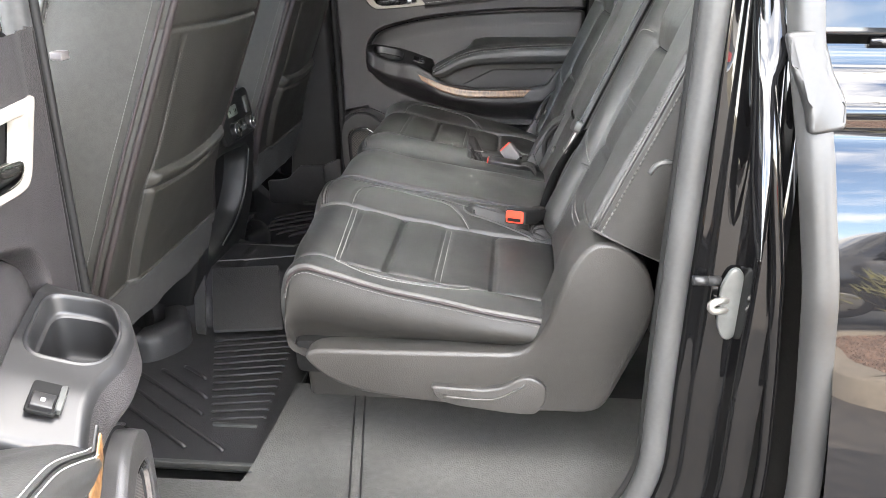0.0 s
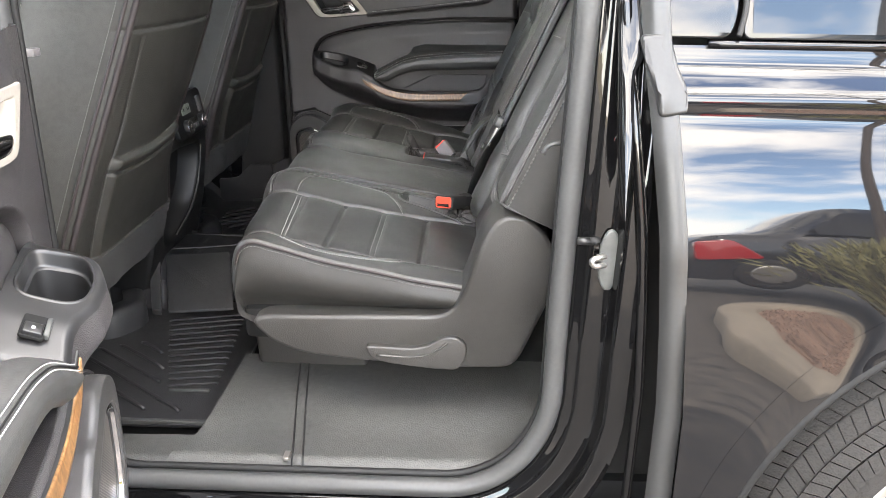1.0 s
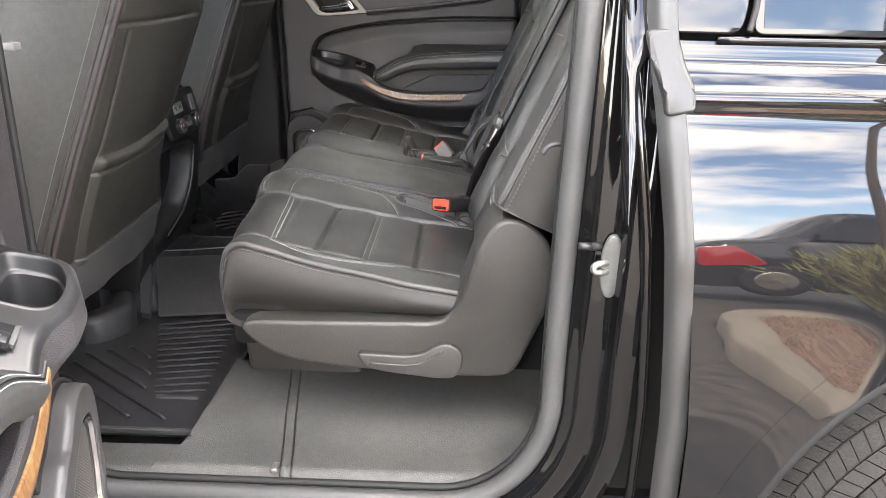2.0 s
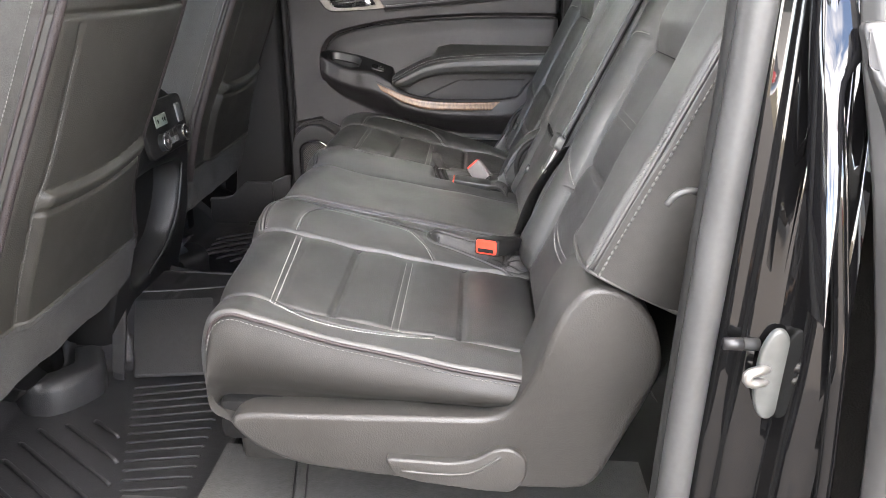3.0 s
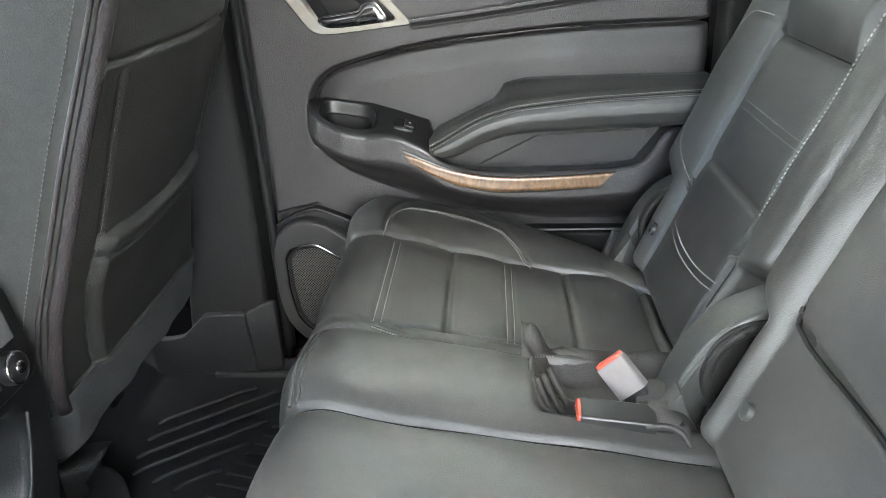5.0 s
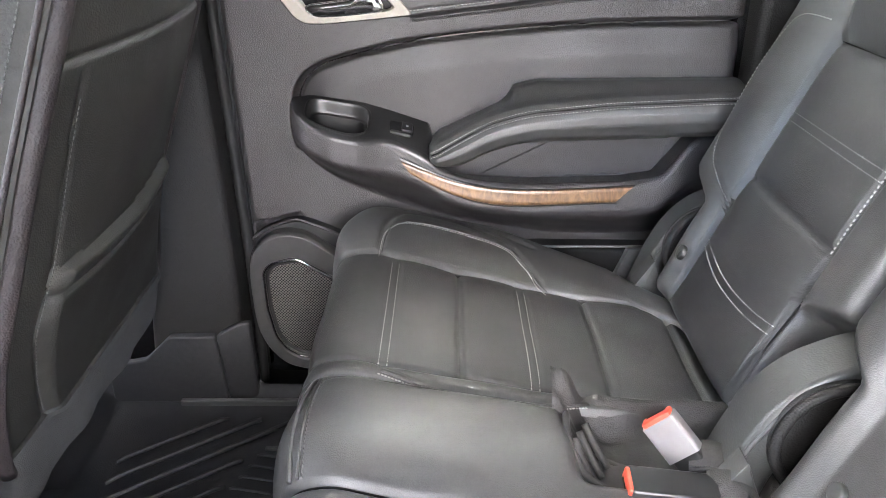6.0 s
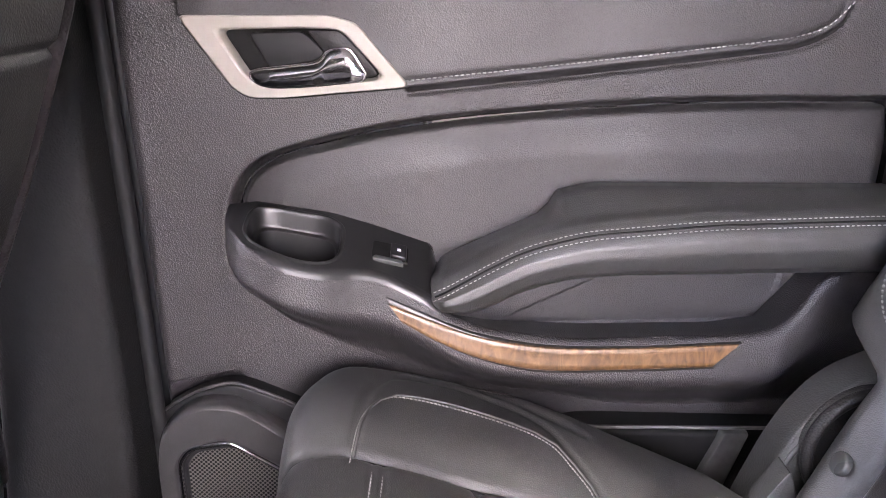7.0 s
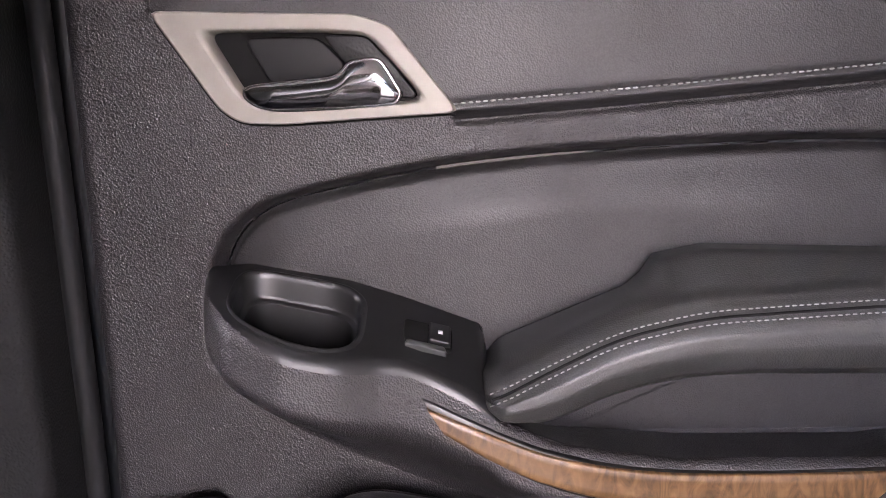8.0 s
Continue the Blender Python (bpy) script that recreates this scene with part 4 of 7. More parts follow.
slab("tongue_grip", tq, on_back(tb), 0.014, M_BOLT, belt, "dark grey plastic tongue grip", bevel=0.004)
slab("tongue_plate", soft_corner([(-0.002, -0.052), (0.020, -0.050), (0.020, -0.012), (-0.002, -0.012)], 0.003), on_back(tb), 0.004, M_STEEL, belt, "steel latch tongue", bevel=0.001)
slab("tongue_plate", soft_corner([(-0.004, -0.058), (0.024, -0.058), (0.024, -0.050), (-0.004, -0.050)], 0.002), on_back(tb), 0.006, M_STEEL, belt, "steel latch tongue", bevel=0.001)
disc("belt_stop", back_place(np.array(1.70), np.array(0.345), np.array(0.006)), BN, 0.004, 0.003, M_STEEL, belt, "small stop button", sides=12)


# ---------- front seats ----------
def front_seat(name, left, right, xb, pocket, flap, label):
    """left and right: heights and places of the two edges of the back; flap: heights of the carpet flap's two edges."""
    yl, yr_ = (lambda z: np.interp(z, *left)), (lambda z: np.interp(z, *right))
    y0, y1 = left[1][0], right[1][0]
    seat = thing(name, (xb - 0.2, (y0 + y1) / 2, 0.0), label, "car seat", "front seats")
    k = 0.325
    z = np.r_[np.linspace(0.98, 0.303, 250), np.linspace(0.300, 0.09, 90)]
    fl = np.linspace(-0.30, 0, 26, endpoint=False)
    bk = np.linspace(0, 1, 90)
    # across: flank by the door, back panel, flank by the middle
    cols = [(-1, f) for f in fl] + [(0, b) for b in bk] + [(1, f) for f in fl[::-1]]
    P = np.zeros((len(z), len(cols), 3))
    R = np.zeros((len(z), len(cols)), int)
    zc = np.maximum(z, flap[0] - 0.004)
    under = np.clip(flap[0] - 0.004 - z, 0, 1)
    base_x = xb + k * (zc - 0.30) - 2.6 * under ** 1.12
    lo, hi = np.convolve(np.pad(yl(z), 8, "edge"), np.ones(17) / 17, "valid"), np.convolve(np.pad(yr_(z), 8, "edge"), np.ones(17) / 17, "valid")
    w = hi - lo
    line_at = np.interp(z, [0.27, 0.44, 0.50, 0.68], [0.095, 0.062, 0.066, 0.052])
    for j, (side, q) in enumerate(cols):
        if side == 0:
            yy = lo + w * q
            e = min(q, 1 - q) * w
            h = -end_drop(e, 0.022)
            yr = q * w
            h = h + np.where((z > flap[1]) & (z < 0.685), groove(np.abs(yr - line_at), 0.004, 0.004), 0)
            h = h + groove(np.abs(z - 0.695), 0.004, 0.006)
            top = pocket - 0.014 * math.sin(q * math.pi) + 0.006 * q
            inside_pocket = (yr > line_at) & (z < top) & (z > flap[1] - 0.01)
            h = h + np.where(inside_pocket, 0.012 * step01(top, top - 0.010, z) * step01(0.0, 0.014, yr - line_at) * step01(0.012, 0.05, w - yr), 0)
            h = h + np.where(yr > line_at, groove(np.abs(z - top + 0.030), 0.004, 0.006) + 0.004 * np.exp(-((z - top + 0.014) / 0.010) ** 2), 0)
            h = h + 0.020 * math.sin(q * math.pi) * step01(0.30, 0.55, z)
            # Below the flap the seat turns near black, painting the shade beneath.
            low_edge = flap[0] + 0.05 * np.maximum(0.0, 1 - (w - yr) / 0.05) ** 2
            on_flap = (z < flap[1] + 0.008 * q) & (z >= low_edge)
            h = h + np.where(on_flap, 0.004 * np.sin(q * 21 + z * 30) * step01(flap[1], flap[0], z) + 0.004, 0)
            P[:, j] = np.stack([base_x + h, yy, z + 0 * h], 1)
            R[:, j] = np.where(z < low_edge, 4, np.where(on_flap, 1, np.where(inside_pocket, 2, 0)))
        else:
            d = -q
            bulge = side * (0.024 * math.sin(min(1.0, d / 0.26) * math.pi) - 0.03 * d)
            P[:, j] = np.stack([base_x - 0.022 - d * np.clip(1 - 1.5 * under, 0.5, 1), (lo if side < 0 else hi) + bulge, z], 1)
            R[:, j] = 3
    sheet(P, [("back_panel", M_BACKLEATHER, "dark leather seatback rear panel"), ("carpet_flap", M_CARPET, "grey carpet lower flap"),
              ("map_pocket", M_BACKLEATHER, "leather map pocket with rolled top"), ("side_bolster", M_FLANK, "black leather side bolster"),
              ("underside", M_DARK, "seat underside, shade painted near black")], seat, R, flip=True)
    zz = np.linspace(flap[1] - 0.03, 0.94, 60)
    xx = xb + k * (zz - 0.30)
    for edge, sg in ((yl(zz), -1), (yr_(zz), 1)):
        ln = np.stack([xx - 0.018, edge + sg * 0.0015, zz], 1)
        tube("edge_piping", ln[::2], 0.0030, M_GUSSET, seat)
        tube("gusset", np.stack([xx - 0.004, edge - sg * 0.009, zz], 1)[::2], 0.0060, M_GUSSET, seat, "ribbed brown-black gusset band", flat=1.5)
        ln2 = np.stack([xx - 0.034, edge + sg * 0.0045, zz], 1)
        stitches("edge_stitching", [(ln2[::5], (0, sg, 0))], seat, r=0.0008, mat=M_THREADDIM)
        fr = np.stack([xx - 0.195, edge + sg * 0.0225, zz], 1)
        tube("bolster_seam", fr[::2], 0.0045, M_LEATHER, seat)
        stitches("bolster_stitching", [(fr[::5] + np.array([0.012, sg * 0.003, 0]), (0, sg, 0)), (fr[::5] + np.array([-0.012, sg * 0.001, 0]), (0, sg, 0))], seat, r=0.0007, mat=M_THREADDIM)
    zs = np.linspace(flap[1] + 0.01, 0.675, 60)
    ys = yl(zs) + np.interp(zs, [0.27, 0.44, 0.50, 0.68], [0.095, 0.062, 0.066, 0.052])
    hs = 0.020 * np.sin((ys - yl(zs)) / (yr_(zs) - yl(zs)) * math.pi) * step01(0.30, 0.55, zs)
    stitches("panel_stitching", [(np.stack([xb + k * (zs - 0.30) + hs + 0.0006, ys, zs], 1)[::4], (1, 0, 0.3))], seat, r=0.0006, mat=M_THREADDIM)
    box("pull_tab", xb + 0.02 - 0.03, xb + 0.02 - 0.012, y0 - 0.018, y0 + 0.004, 0.66, 0.672, M_GREYPL, seat, "small grey fabric tab", 0.002)
    box("front_half", xb - 0.34, xb - 0.15, y0 + 0.09, y1 - 0.09, 0.30, 0.80, M_LEATHER, seat, "front padding of seat back", 0.04, 3)
    # Base and rails near black for the shade under the seat.
    box("seat_base", xb - 0.62, xb - 0.18, y0 + 0.04, y1 - 0.04, 0.10, 0.26, M_DARK, seat, "seat base and motor tray, shade in the colour", 0.03, 3)
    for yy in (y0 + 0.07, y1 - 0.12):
        box("floor_rail", xb - 0.60, xb - 0.16, yy, yy + 0.05, 0.0, 0.12, M_DARK, seat, "steel floor rail with shade in its colour", 0.006)
    return seat


driver = front_seat("front_seat", ([0.2, 0.33, 0.48, 0.58, 0.70, 0.9], [1.160, 1.165, 1.188, 1.210, 1.235, 1.270]),
                    ([0.2, 0.27, 0.31, 0.38, 0.46, 0.55, 0.69, 0.9], [1.690, 1.680, 1.650, 1.610, 1.600, 1.630, 1.667, 1.660]), -0.452, 0.476, (0.156, 0.266), "dark leather driver seat seen from behind with map pocket")
passenger = front_seat("front_seat", ([0.2, 0.255, 0.30, 0.374, 0.43, 0.60, 0.72, 0.9], [2.060, 2.050, 2.025, 2.002, 1.995, 2.020, 2.048, 2.085]),
                       ([0.2, 0.25, 0.31, 0.43, 0.50, 0.60, 0.72, 0.9], [2.512, 2.512, 2.486, 2.425, 2.412, 2.441, 2.460, 2.450]), -0.478, 0.508, (0.185, 0.300), "dark leather passenger seat seen from behind with map pocket")

# ---------- centre console ----------
console = thing("centre_console", (-0.62, 1.82, 0.0), "black centre console rear with climate knobs and open bin", "console")
prof = [(1.640, 0.0), (1.630, 0.30), (1.636, 0.43), (1.664, 0.490), (1.715, 0.520), (1.82, 0.530), (1.925, 0.513), (1.980, 0.482), (1.998, 0.430), (2.006, 0.345), (2.004, 0.26), (2.000, 0.18), (1.995, 0.10), (1.990, 0.0)]
hole = [(1.715, 0.352), (1.82, 0.356), (1.945, 0.345), (1.958, 0.310), (1.945, 0.245), (1.905, 0.185), (1.83, 0.140), (1.74, 0.125), (1.705, 0.16), (1.700, 0.28)]
rear_x = lambda v: float(np.interp(v, [0.0, 0.10, 0.20, 0.36, 0.44, 0.575], [-0.535, -0.512, -0.488, -0.472, -0.478, -0.505]))
CW = lambda u, v, w: (rear_x(v) - 0.070 + w, u, v)
inner_body = (np.array(prof) - np.array([1.82, 0.0])) * np.array([0.985, 0.99]) + np.array([1.82, 0.0])
slab("body", soft_corner(inner_body, 0.03, 3), lambda u, v, w: (-1.05 + w * (1.05 - 0.066 + rear_x(v)), u, v), 1.0, M_CONSOLE, console, "", bevel=0)
ring("fascia", even_loop(soft_corner(prof, 0.03, 4), 120, False), even_loop(soft_corner(hole, 0.02, 4), 120, False), CW, 0.070, M_CONSOLE, console, "black moulded console rear face", edge=0.012, inner_drop=0.064)
e_up = np.array([-0.19, 0, 1.0]) / math.hypot(0.19, 1)
e_n = np.array([1.0, 0, 0.19]) / math.hypot(0.19, 1)


def on_console(y, z):
    base = np.array([-0.478 - 0.19 * (z - 0.44) + 0.004, y, z])
    return lambda u, v, w: Vector(base + np.array([0, 1.0, 0]) * u + e_up * v + e_n * w)


panel = slab("control_panel", soft_corner([(-0.105, -0.060), (0.105, -0.060), (0.110, 0.050), (-0.110, 0.050)], 0.02), on_console(1.872, 0.440), 0.010, M_CONSOLE, console, "glossy black climate control panel", bevel=0.003)
slab("display", soft_corner([(-0.040, -0.012), (0.018, -0.012), (0.018, 0.012), (-0.040, 0.012)], 0.002), on_console(1.858, 0.450), 0.013, M_LCD, panel, "small grey-green display", bevel=0.001)
for u0, u1 in ((-0.031, -0.026), (-0.005, -0.001), (0.004, 0.009)):
    slab("display_mark", [(u0, -0.004), (u1, -0.004), (u1, 0.004), (u0, 0.004)], on_console(1.858, 0.450), 0.0135, M_DARK, panel, "dark display figure bar", bevel=0)
slab("rocker_switch", soft_corner([(-0.012, -0.020), (0.012, -0.020), (0.012, 0.020), (-0.012, 0.020)], 0.003), on_console(1.946, 0.450), 0.014, M_GREYLIGHT, panel, "grey rocker switch", bevel=0.002)
for yy in (1.826, 1.932):
    c = on_console(yy, 0.408)(0, 0, 0.008)
    disc("knob", c, e_n, 0.018, 0.016, M_SATIN, panel, "round climate knob")
    tube("knob_ring", [Vector(c) + Vector(e_n) * 0.014 + Vector((0, math.cos(a), 0)) * 0.016 + Vector(e_up) * 0.016 * math.sin(a) for a in np.linspace(0, 2 * math.pi, 24, endpoint=False)],
         0.0022, M_CHROME, panel, "chrome ring", closed=True, sides=6)
    disc("knob_cap", Vector(c) + Vector(e_n) * 0.016, e_n, 0.007, 0.003, M_CHROME, panel, "chrome knob cap", sides=16)
for yy in (1.858, 1.880, 1.902):
    for zz in (0.402, 0.418):
        slab("button", soft_corner([(-0.009, -0.006), (0.009, -0.006), (0.009, 0.006), (-0.009, 0.006)], 0.002), on_console(yy, zz), 0.0125, M_GREYLIGHT if (yy + zz) % 0.02 < 0.008 else M_PLASTIC, panel, "small push button", bevel=0.001)
# Back plate near black: the shade inside the bin is in its colour.
slab("bin_back", soft_corner(hole, 0.02, 3), lambda u, v, w: (rear_x(v) - 0.064 + w, u, v), 0.004, M_DARK, console, "back of the open bin, shade painted near black", bevel=0.0)
tube("bin_trim", curve_through([(rear_x(v) + 0.001, u, v) for u, v in ((1.961, 0.335), (1.952, 0.275), (1.932, 0.225), (1.885, 0.168), (1.80, 0.130))], 0.008), 0.0022, M_HINGE, console, "thin grey trim of the bin")


# ---------- rear doors ----------
DOOR_Y = 2.635
GROOVE = curve_through([(-0.276, 0.440), (-0.279, 0.484), (-0.274, 0.520), (-0.262, 0.545), (-0.244, 0.562), (-0.219, 0.574), (-0.168, 0.588), (-0.1, 0.603), (-0.007, 0.616),
                        (0.118, 0.627), (0.231, 0.633), (0.43, 0.636)], 0.01)
PAD = curve_through([(-0.087, 0.640), (0.02, 0.652), (0.12, 0.664), (0.233, 0.678), (0.300, 0.688), (0.334, 0.702), (0.352, 0.726), (0.360, 0.80)], 0.01)


BASE_X = np.linspace(-0.285, 0.42, 283)


def soft_line(xs, zs, wide):
    """A broken line with its corners rounded over a width."""
    n = int(wide / (BASE_X[1] - BASE_X[0])) | 1
    y = np.pad(np.interp(BASE_X, xs, zs), n // 2, "reflect", reflect_type="odd")
    k = np.hanning(n + 2)[1:-1]
    return np.convolve(y, k / k.sum(), "valid")


BASE_TOP = soft_line([-0.285, -0.25, -0.17, -0.129, -0.062, -0.050, 0.0, 0.10, 0.25, 0.300, 0.345, 0.42], [0.519, 0.523, 0.511, 0.499, 0.476, 0.395, 0.388, 0.384, 0.388, 0.396, 0.455, 0.46], 0.010)
BASE_FRONT = soft_line([-0.285, -0.25, -0.19, -0.15, -0.12, -0.062, -0.045, 0.0, 0.08, 0.25, 0.305, 0.345, 0.42], [0.506, 0.497, 0.477, 0.471, 0.468, 0.440, 0.418, 0.402, 0.392, 0.396, 0.405, 0.462, 0.468], 0.045)
BASE_CREASE = soft_line([-0.285, -0.269, -0.223, -0.163, -0.102, 0.0, 0.152, 0.42], [0.440, 0.420, 0.385, 0.358, 0.332, 0.306, 0.280, 0.282], 0.07)
BASE_OUT = soft_line([-0.285, -0.276, -0.25, -0.21, -0.17, -0.14, -0.11, -0.06, 0.0, 0.30, 0.34, 0.42], [0.004, 0.042, 0.083, 0.096, 0.092, 0.079, 0.074, 0.077, 0.078, 0.070, 0.060, 0.05], 0.03)


def base_profile(x):
    """Back-top, front-top and crease heights and the depth of the armrest base along the door."""
    return tuple(np.interp(x, BASE_X, line) for line in (BASE_TOP, BASE_FRONT, BASE_CREASE, BASE_OUT))


def rear_door(name, label):
    door = thing(name, (0.02, DOOR_Y, 0.0), label, "car door", "rear doors", "structure")
    # card: hard plastic, soft insert, padded upper
    x, z = np.linspace(-0.368, 0.418, 320), np.linspace(-0.03, 0.775, 560)
    X, Z = np.meshgrid(x, z, indexing="ij")
    g_poly = list(map(tuple, GROOVE)) + [(0.43, 0.30), (-0.10, 0.37), (-0.20, 0.41), (-0.25, 0.44)]
    in_insert = inside_line(X, Z, g_poly)
    p_poly = list(map(tuple, PAD)) + [(0.2, 0.9), (-0.34, 0.9), (-0.312, 0.714), (-0.15, 0.690)]
    in_pad = inside_line(X, Z, p_poly)
    dg, dp = away(X, Z, GROOVE), away(X, Z, PAD)
    sg, sp = np.where(in_insert, dg, -dg), np.where(in_pad, dp, -dp)
    d = step01(-0.004, 0.004, sg) * (-0.014 + 0.010 * step01(0, 0.05, dg))
    d = d + groove(dg, 0.0050, 0.015) + step01(0.002, -0.008, sg) * 0.004 * np.exp(-dg / 0.02)
    d = d + 0.007 * step01(-0.001, 0.010, sp) * step01(-0.34, -0.29, X) + groove(dp, 0.003, 0.004)
    d = d + groove(np.where(in_pad, np.abs(dp - 0.013), 1), 0.003, 0.0015)
    d = d - 0.020 * step01(0.30, 0.0, Z) - end_drop(X + 0.368, 0.012) - end_drop(0.418 - X, 0.02) + wrinkles(X, Z, 0.0005, 9.0)
    well = step01(-0.367, -0.345, X) * step01(-0.19, -0.215, X) * step01(0.326 - 0.9 * np.abs(X + 0.285) * (X > -0.285) - 0.25 * np.abs(X + 0.285), 0.316 - 0.9 * np.abs(X + 0.285) * (X > -0.285) - 0.25 * np.abs(X + 0.285), Z)
    d = d - 0.022 * well
    pull = inside_line(X, Z, [(0.0, 0.38), (0.13, 0.445), (0.325, 0.452), (0.312, 0.392)])
    d = d - 0.003 * pull
    d = np.where(inside_line(X, Z, [(-0.290, 0.705), (-0.150, 0.708), (-0.100, 0.648), (-0.240, 0.636)]), -0.014, d)
    P = np.stack([X + np.interp(Z, [0.25, 0.36, 0.55, 0.72], [-0.002, -0.004, -0.010, -0.016]) * step01(-0.29, -0.368, X), DOOR_Y - d, Z], -1)
    region = np.where(in_pad, 2, np.where(in_insert, 1, 0))
    card = sheet(P, [("door_card", M_CARD, "grained dark plastic door card"), ("soft_insert", M_SOFT, "soft dark vinyl door insert"), ("upper_pad", M_SOFT, "padded leather upper door trim")], door, region, flip=False)
    line = PAD[(PAD[:, 0] < 0.352)]
    stitches("pad_stitching", [(np.stack([line[:, 0] - 0.003, np.full(len(line), DOOR_Y - 0.0078), line[:, 1] + 0.013], 1)[::3], (0, -1, 0.1))], door)
    # armrest base with the tray
    x = np.r_[np.linspace(-0.285, -0.150, 110), np.linspace(-0.148, 0.415, 180)]
    zt, zf, zc, out = base_profile(x)
    s = np.r_[np.linspace(0, 0.42, 70, endpoint=False), np.linspace(0.42, 1, 66)]
    Xs, Ss = np.meshgrid(x, s, indexing="ij")
    zt, zf, zc, out = (a[:, None] for a in (zt, zf, zc, out))
    k1, k2 = 0.42, 0.50
    a = np.clip(Ss / k1, 0, 1)
    b = np.clip((Ss - k1) / (k2 - k1), 0, 1)
    c = np.clip((Ss - k2) / (1 - k2), 0, 1)
    Yd = -0.003 + (out - 0.010 + 0.003) * a + 0.010 * np.sin(b * math.pi / 2) + 0.004 * np.sin(c * math.pi) - (out + 0.004) * step01(0.25, 1, c) * 0.96
    Zd = zt + (zf + 0.006 - zt) * a - 0.016 * (1 - np.cos(b * math.pi / 2)) - (zf - 0.010 - zc) * c
    tray = (np.abs((Xs + 0.205) / 0.047) ** 4 + np.abs((a - 0.53) / 0.42) ** 4) * (1 + 3 * (Ss > k1))
    P = np.stack([Xs, DOOR_Y - Yd, Zd], -1)
    region = np.where((Xs < -0.058) & (Ss < 0.42 + 0.06 * step01(-0.27, -0.20, Xs)), np.where((tray < 1.08) & (Ss < k1), 2, 1), 0)
    sheet(P, [("armrest_base", M_CARD, "grained plastic armrest base"), ("switch_panel", M_SATIN, "satin black switch panel")], door, region, flip=False)
    # the tray sinks into the panel: a raised rim, a ledge and a deep bowl

    def on_top(u, k_):
        zt_, zf_, zc_, out_ = base_profile(u)
        return DOOR_Y + 0.003 - (out_ - 0.007) * k_, zt_ + (zf_ + 0.006 - zt_) * k_
    q = np.linspace(0, 2 * math.pi, 97)
    cu, su = np.sign(np.cos(q)) * np.abs(np.cos(q)) ** 0.5, np.sign(np.sin(q)) * np.abs(np.sin(q)) ** 0.5
    bowl = []
    for g, sink in ((1.10, -0.0002), (1.07, 0.0012), (1.03, 0.0014), (1.0, 0.0), (0.985, -0.004), (0.965, -0.017), (0.955, -0.0195), (0.93, -0.0205), (0.895, -0.0205), (0.875, -0.022), (0.865, -0.028),
                    (0.84, -0.058), (0.82, -0.064), (0.76, -0.067), (0.5, -0.068), (0.25, -0.068), (0.0, -0.068)):
        u_, k_ = -0.205 + 0.047 * g * cu, 0.53 + 0.42 * g * su
        y_, z_ = on_top(u_, k_)
        bowl.append(np.stack([u_, y_, z_ + sink], 1))
    # Bowl darker than the panel: the shade inside the tray is painted in.
    sheet(np.stack(bowl, 0), [("tray_rim", M_SATIN, "satin rim of the tray"), ("tray_bowl", M_TRAY, "tray bowl with inner shade in its colour")], door, np.repeat((np.arange(len(bowl)) > 8).astype(int)[:, None], len(q), 1), flip=True)
    # padded armrest
    x = np.linspace(-0.066, 0.412, 150)
    ztop = np.interp(x, [-0.066, -0.048, 0.048, 0.060, 0.068, 0.105, 0.42], [0.452, 0.468, 0.514, 0.526, 0.541, 0.550, 0.552])
    zst = np.interp(x, [-0.066, -0.010, 0.028, 0.086, 0.208, 0.37, 0.42], [0.446, 0.479, 0.500, 0.516, 0.528, 0.535, 0.536])
    zb = np.interp(x, [-0.066, -0.055, -0.014, 0.014, 0.069, 0.119, 0.384, 0.42], [0.436, 0.430, 0.428, 0.448, 0.466, 0.471, 0.478, 0.479])
    zst = np.convolve(np.pad(zst, 6, "edge"), np.ones(13) / 13, "valid")
    zb = np.convolve(np.pad(zb, 6, "edge"), np.ones(13) / 13, "valid")
    grow = np.sqrt(np.clip((x + 0.066) / 0.014, 0, 1))
    rows = []
    for yy, zz in ((0.0, ztop), (0.03, ztop + 0.002), (0.058, zst + 0.013), (0.072, zst + 0.010), (0.080, zst + 0.0055), (0.0845, zst + 0.001), (0.0850, zst), (0.0845, zst - 0.001),
                   (0.088, zst - 0.006), (0.091, zst * 0.75 + zb * 0.25), (0.092, zst * 0.5 + zb * 0.5), (0.088, zst * 0.2 + zb * 0.8), (0.078, zb + 0.002), (0.055, zb), (0.0, zb + 0.006)):
        mid = 0.441
        rows.append(np.stack([x, DOOR_Y - 0.012 - (yy * (0.55 + 0.45 * grow)) + 0.010, mid + (zz - mid) * (0.5 + 0.5 * grow)], 1))
    R = np.stack(rows, 1)
    fine = np.stack([np.stack([np.interp(np.linspace(0, len(rows) - 1, 60), np.arange(len(rows)), R[i, :, j]) for j in range(3)], 1) for i in range(len(x))])
    pad = sheet(fine, [("armrest_pad", M_LEATHER, "padded black leather armrest")], door, flip=False)[0]
    keep = x > -0.060
    for off, dy in ((0.0042, 0.0818), (-0.0036, 0.0866)):
        ln = np.stack([x, np.full_like(x, DOOR_Y - 0.0025 - dy), zst + off], 1)[keep]
        stitches("armrest_stitching", [(ln[::4], (0, -1, 0.6 if off > 0 else 0.0))], pad, r=0.0006, length=0.0034)
    seams("armrest_seam", [np.stack([x, np.full_like(x, DOOR_Y - 0.0022 - 0.0850), zst + 0.0002], 1)[keep]], pad, 0.0011)
    # wood trim with its light rim
    top = [(-0.106, 0.440), (-0.07, 0.426), (-0.015, 0.406), (0.06, 0.394), (0.15, 0.393), (0.256, 0.397)]
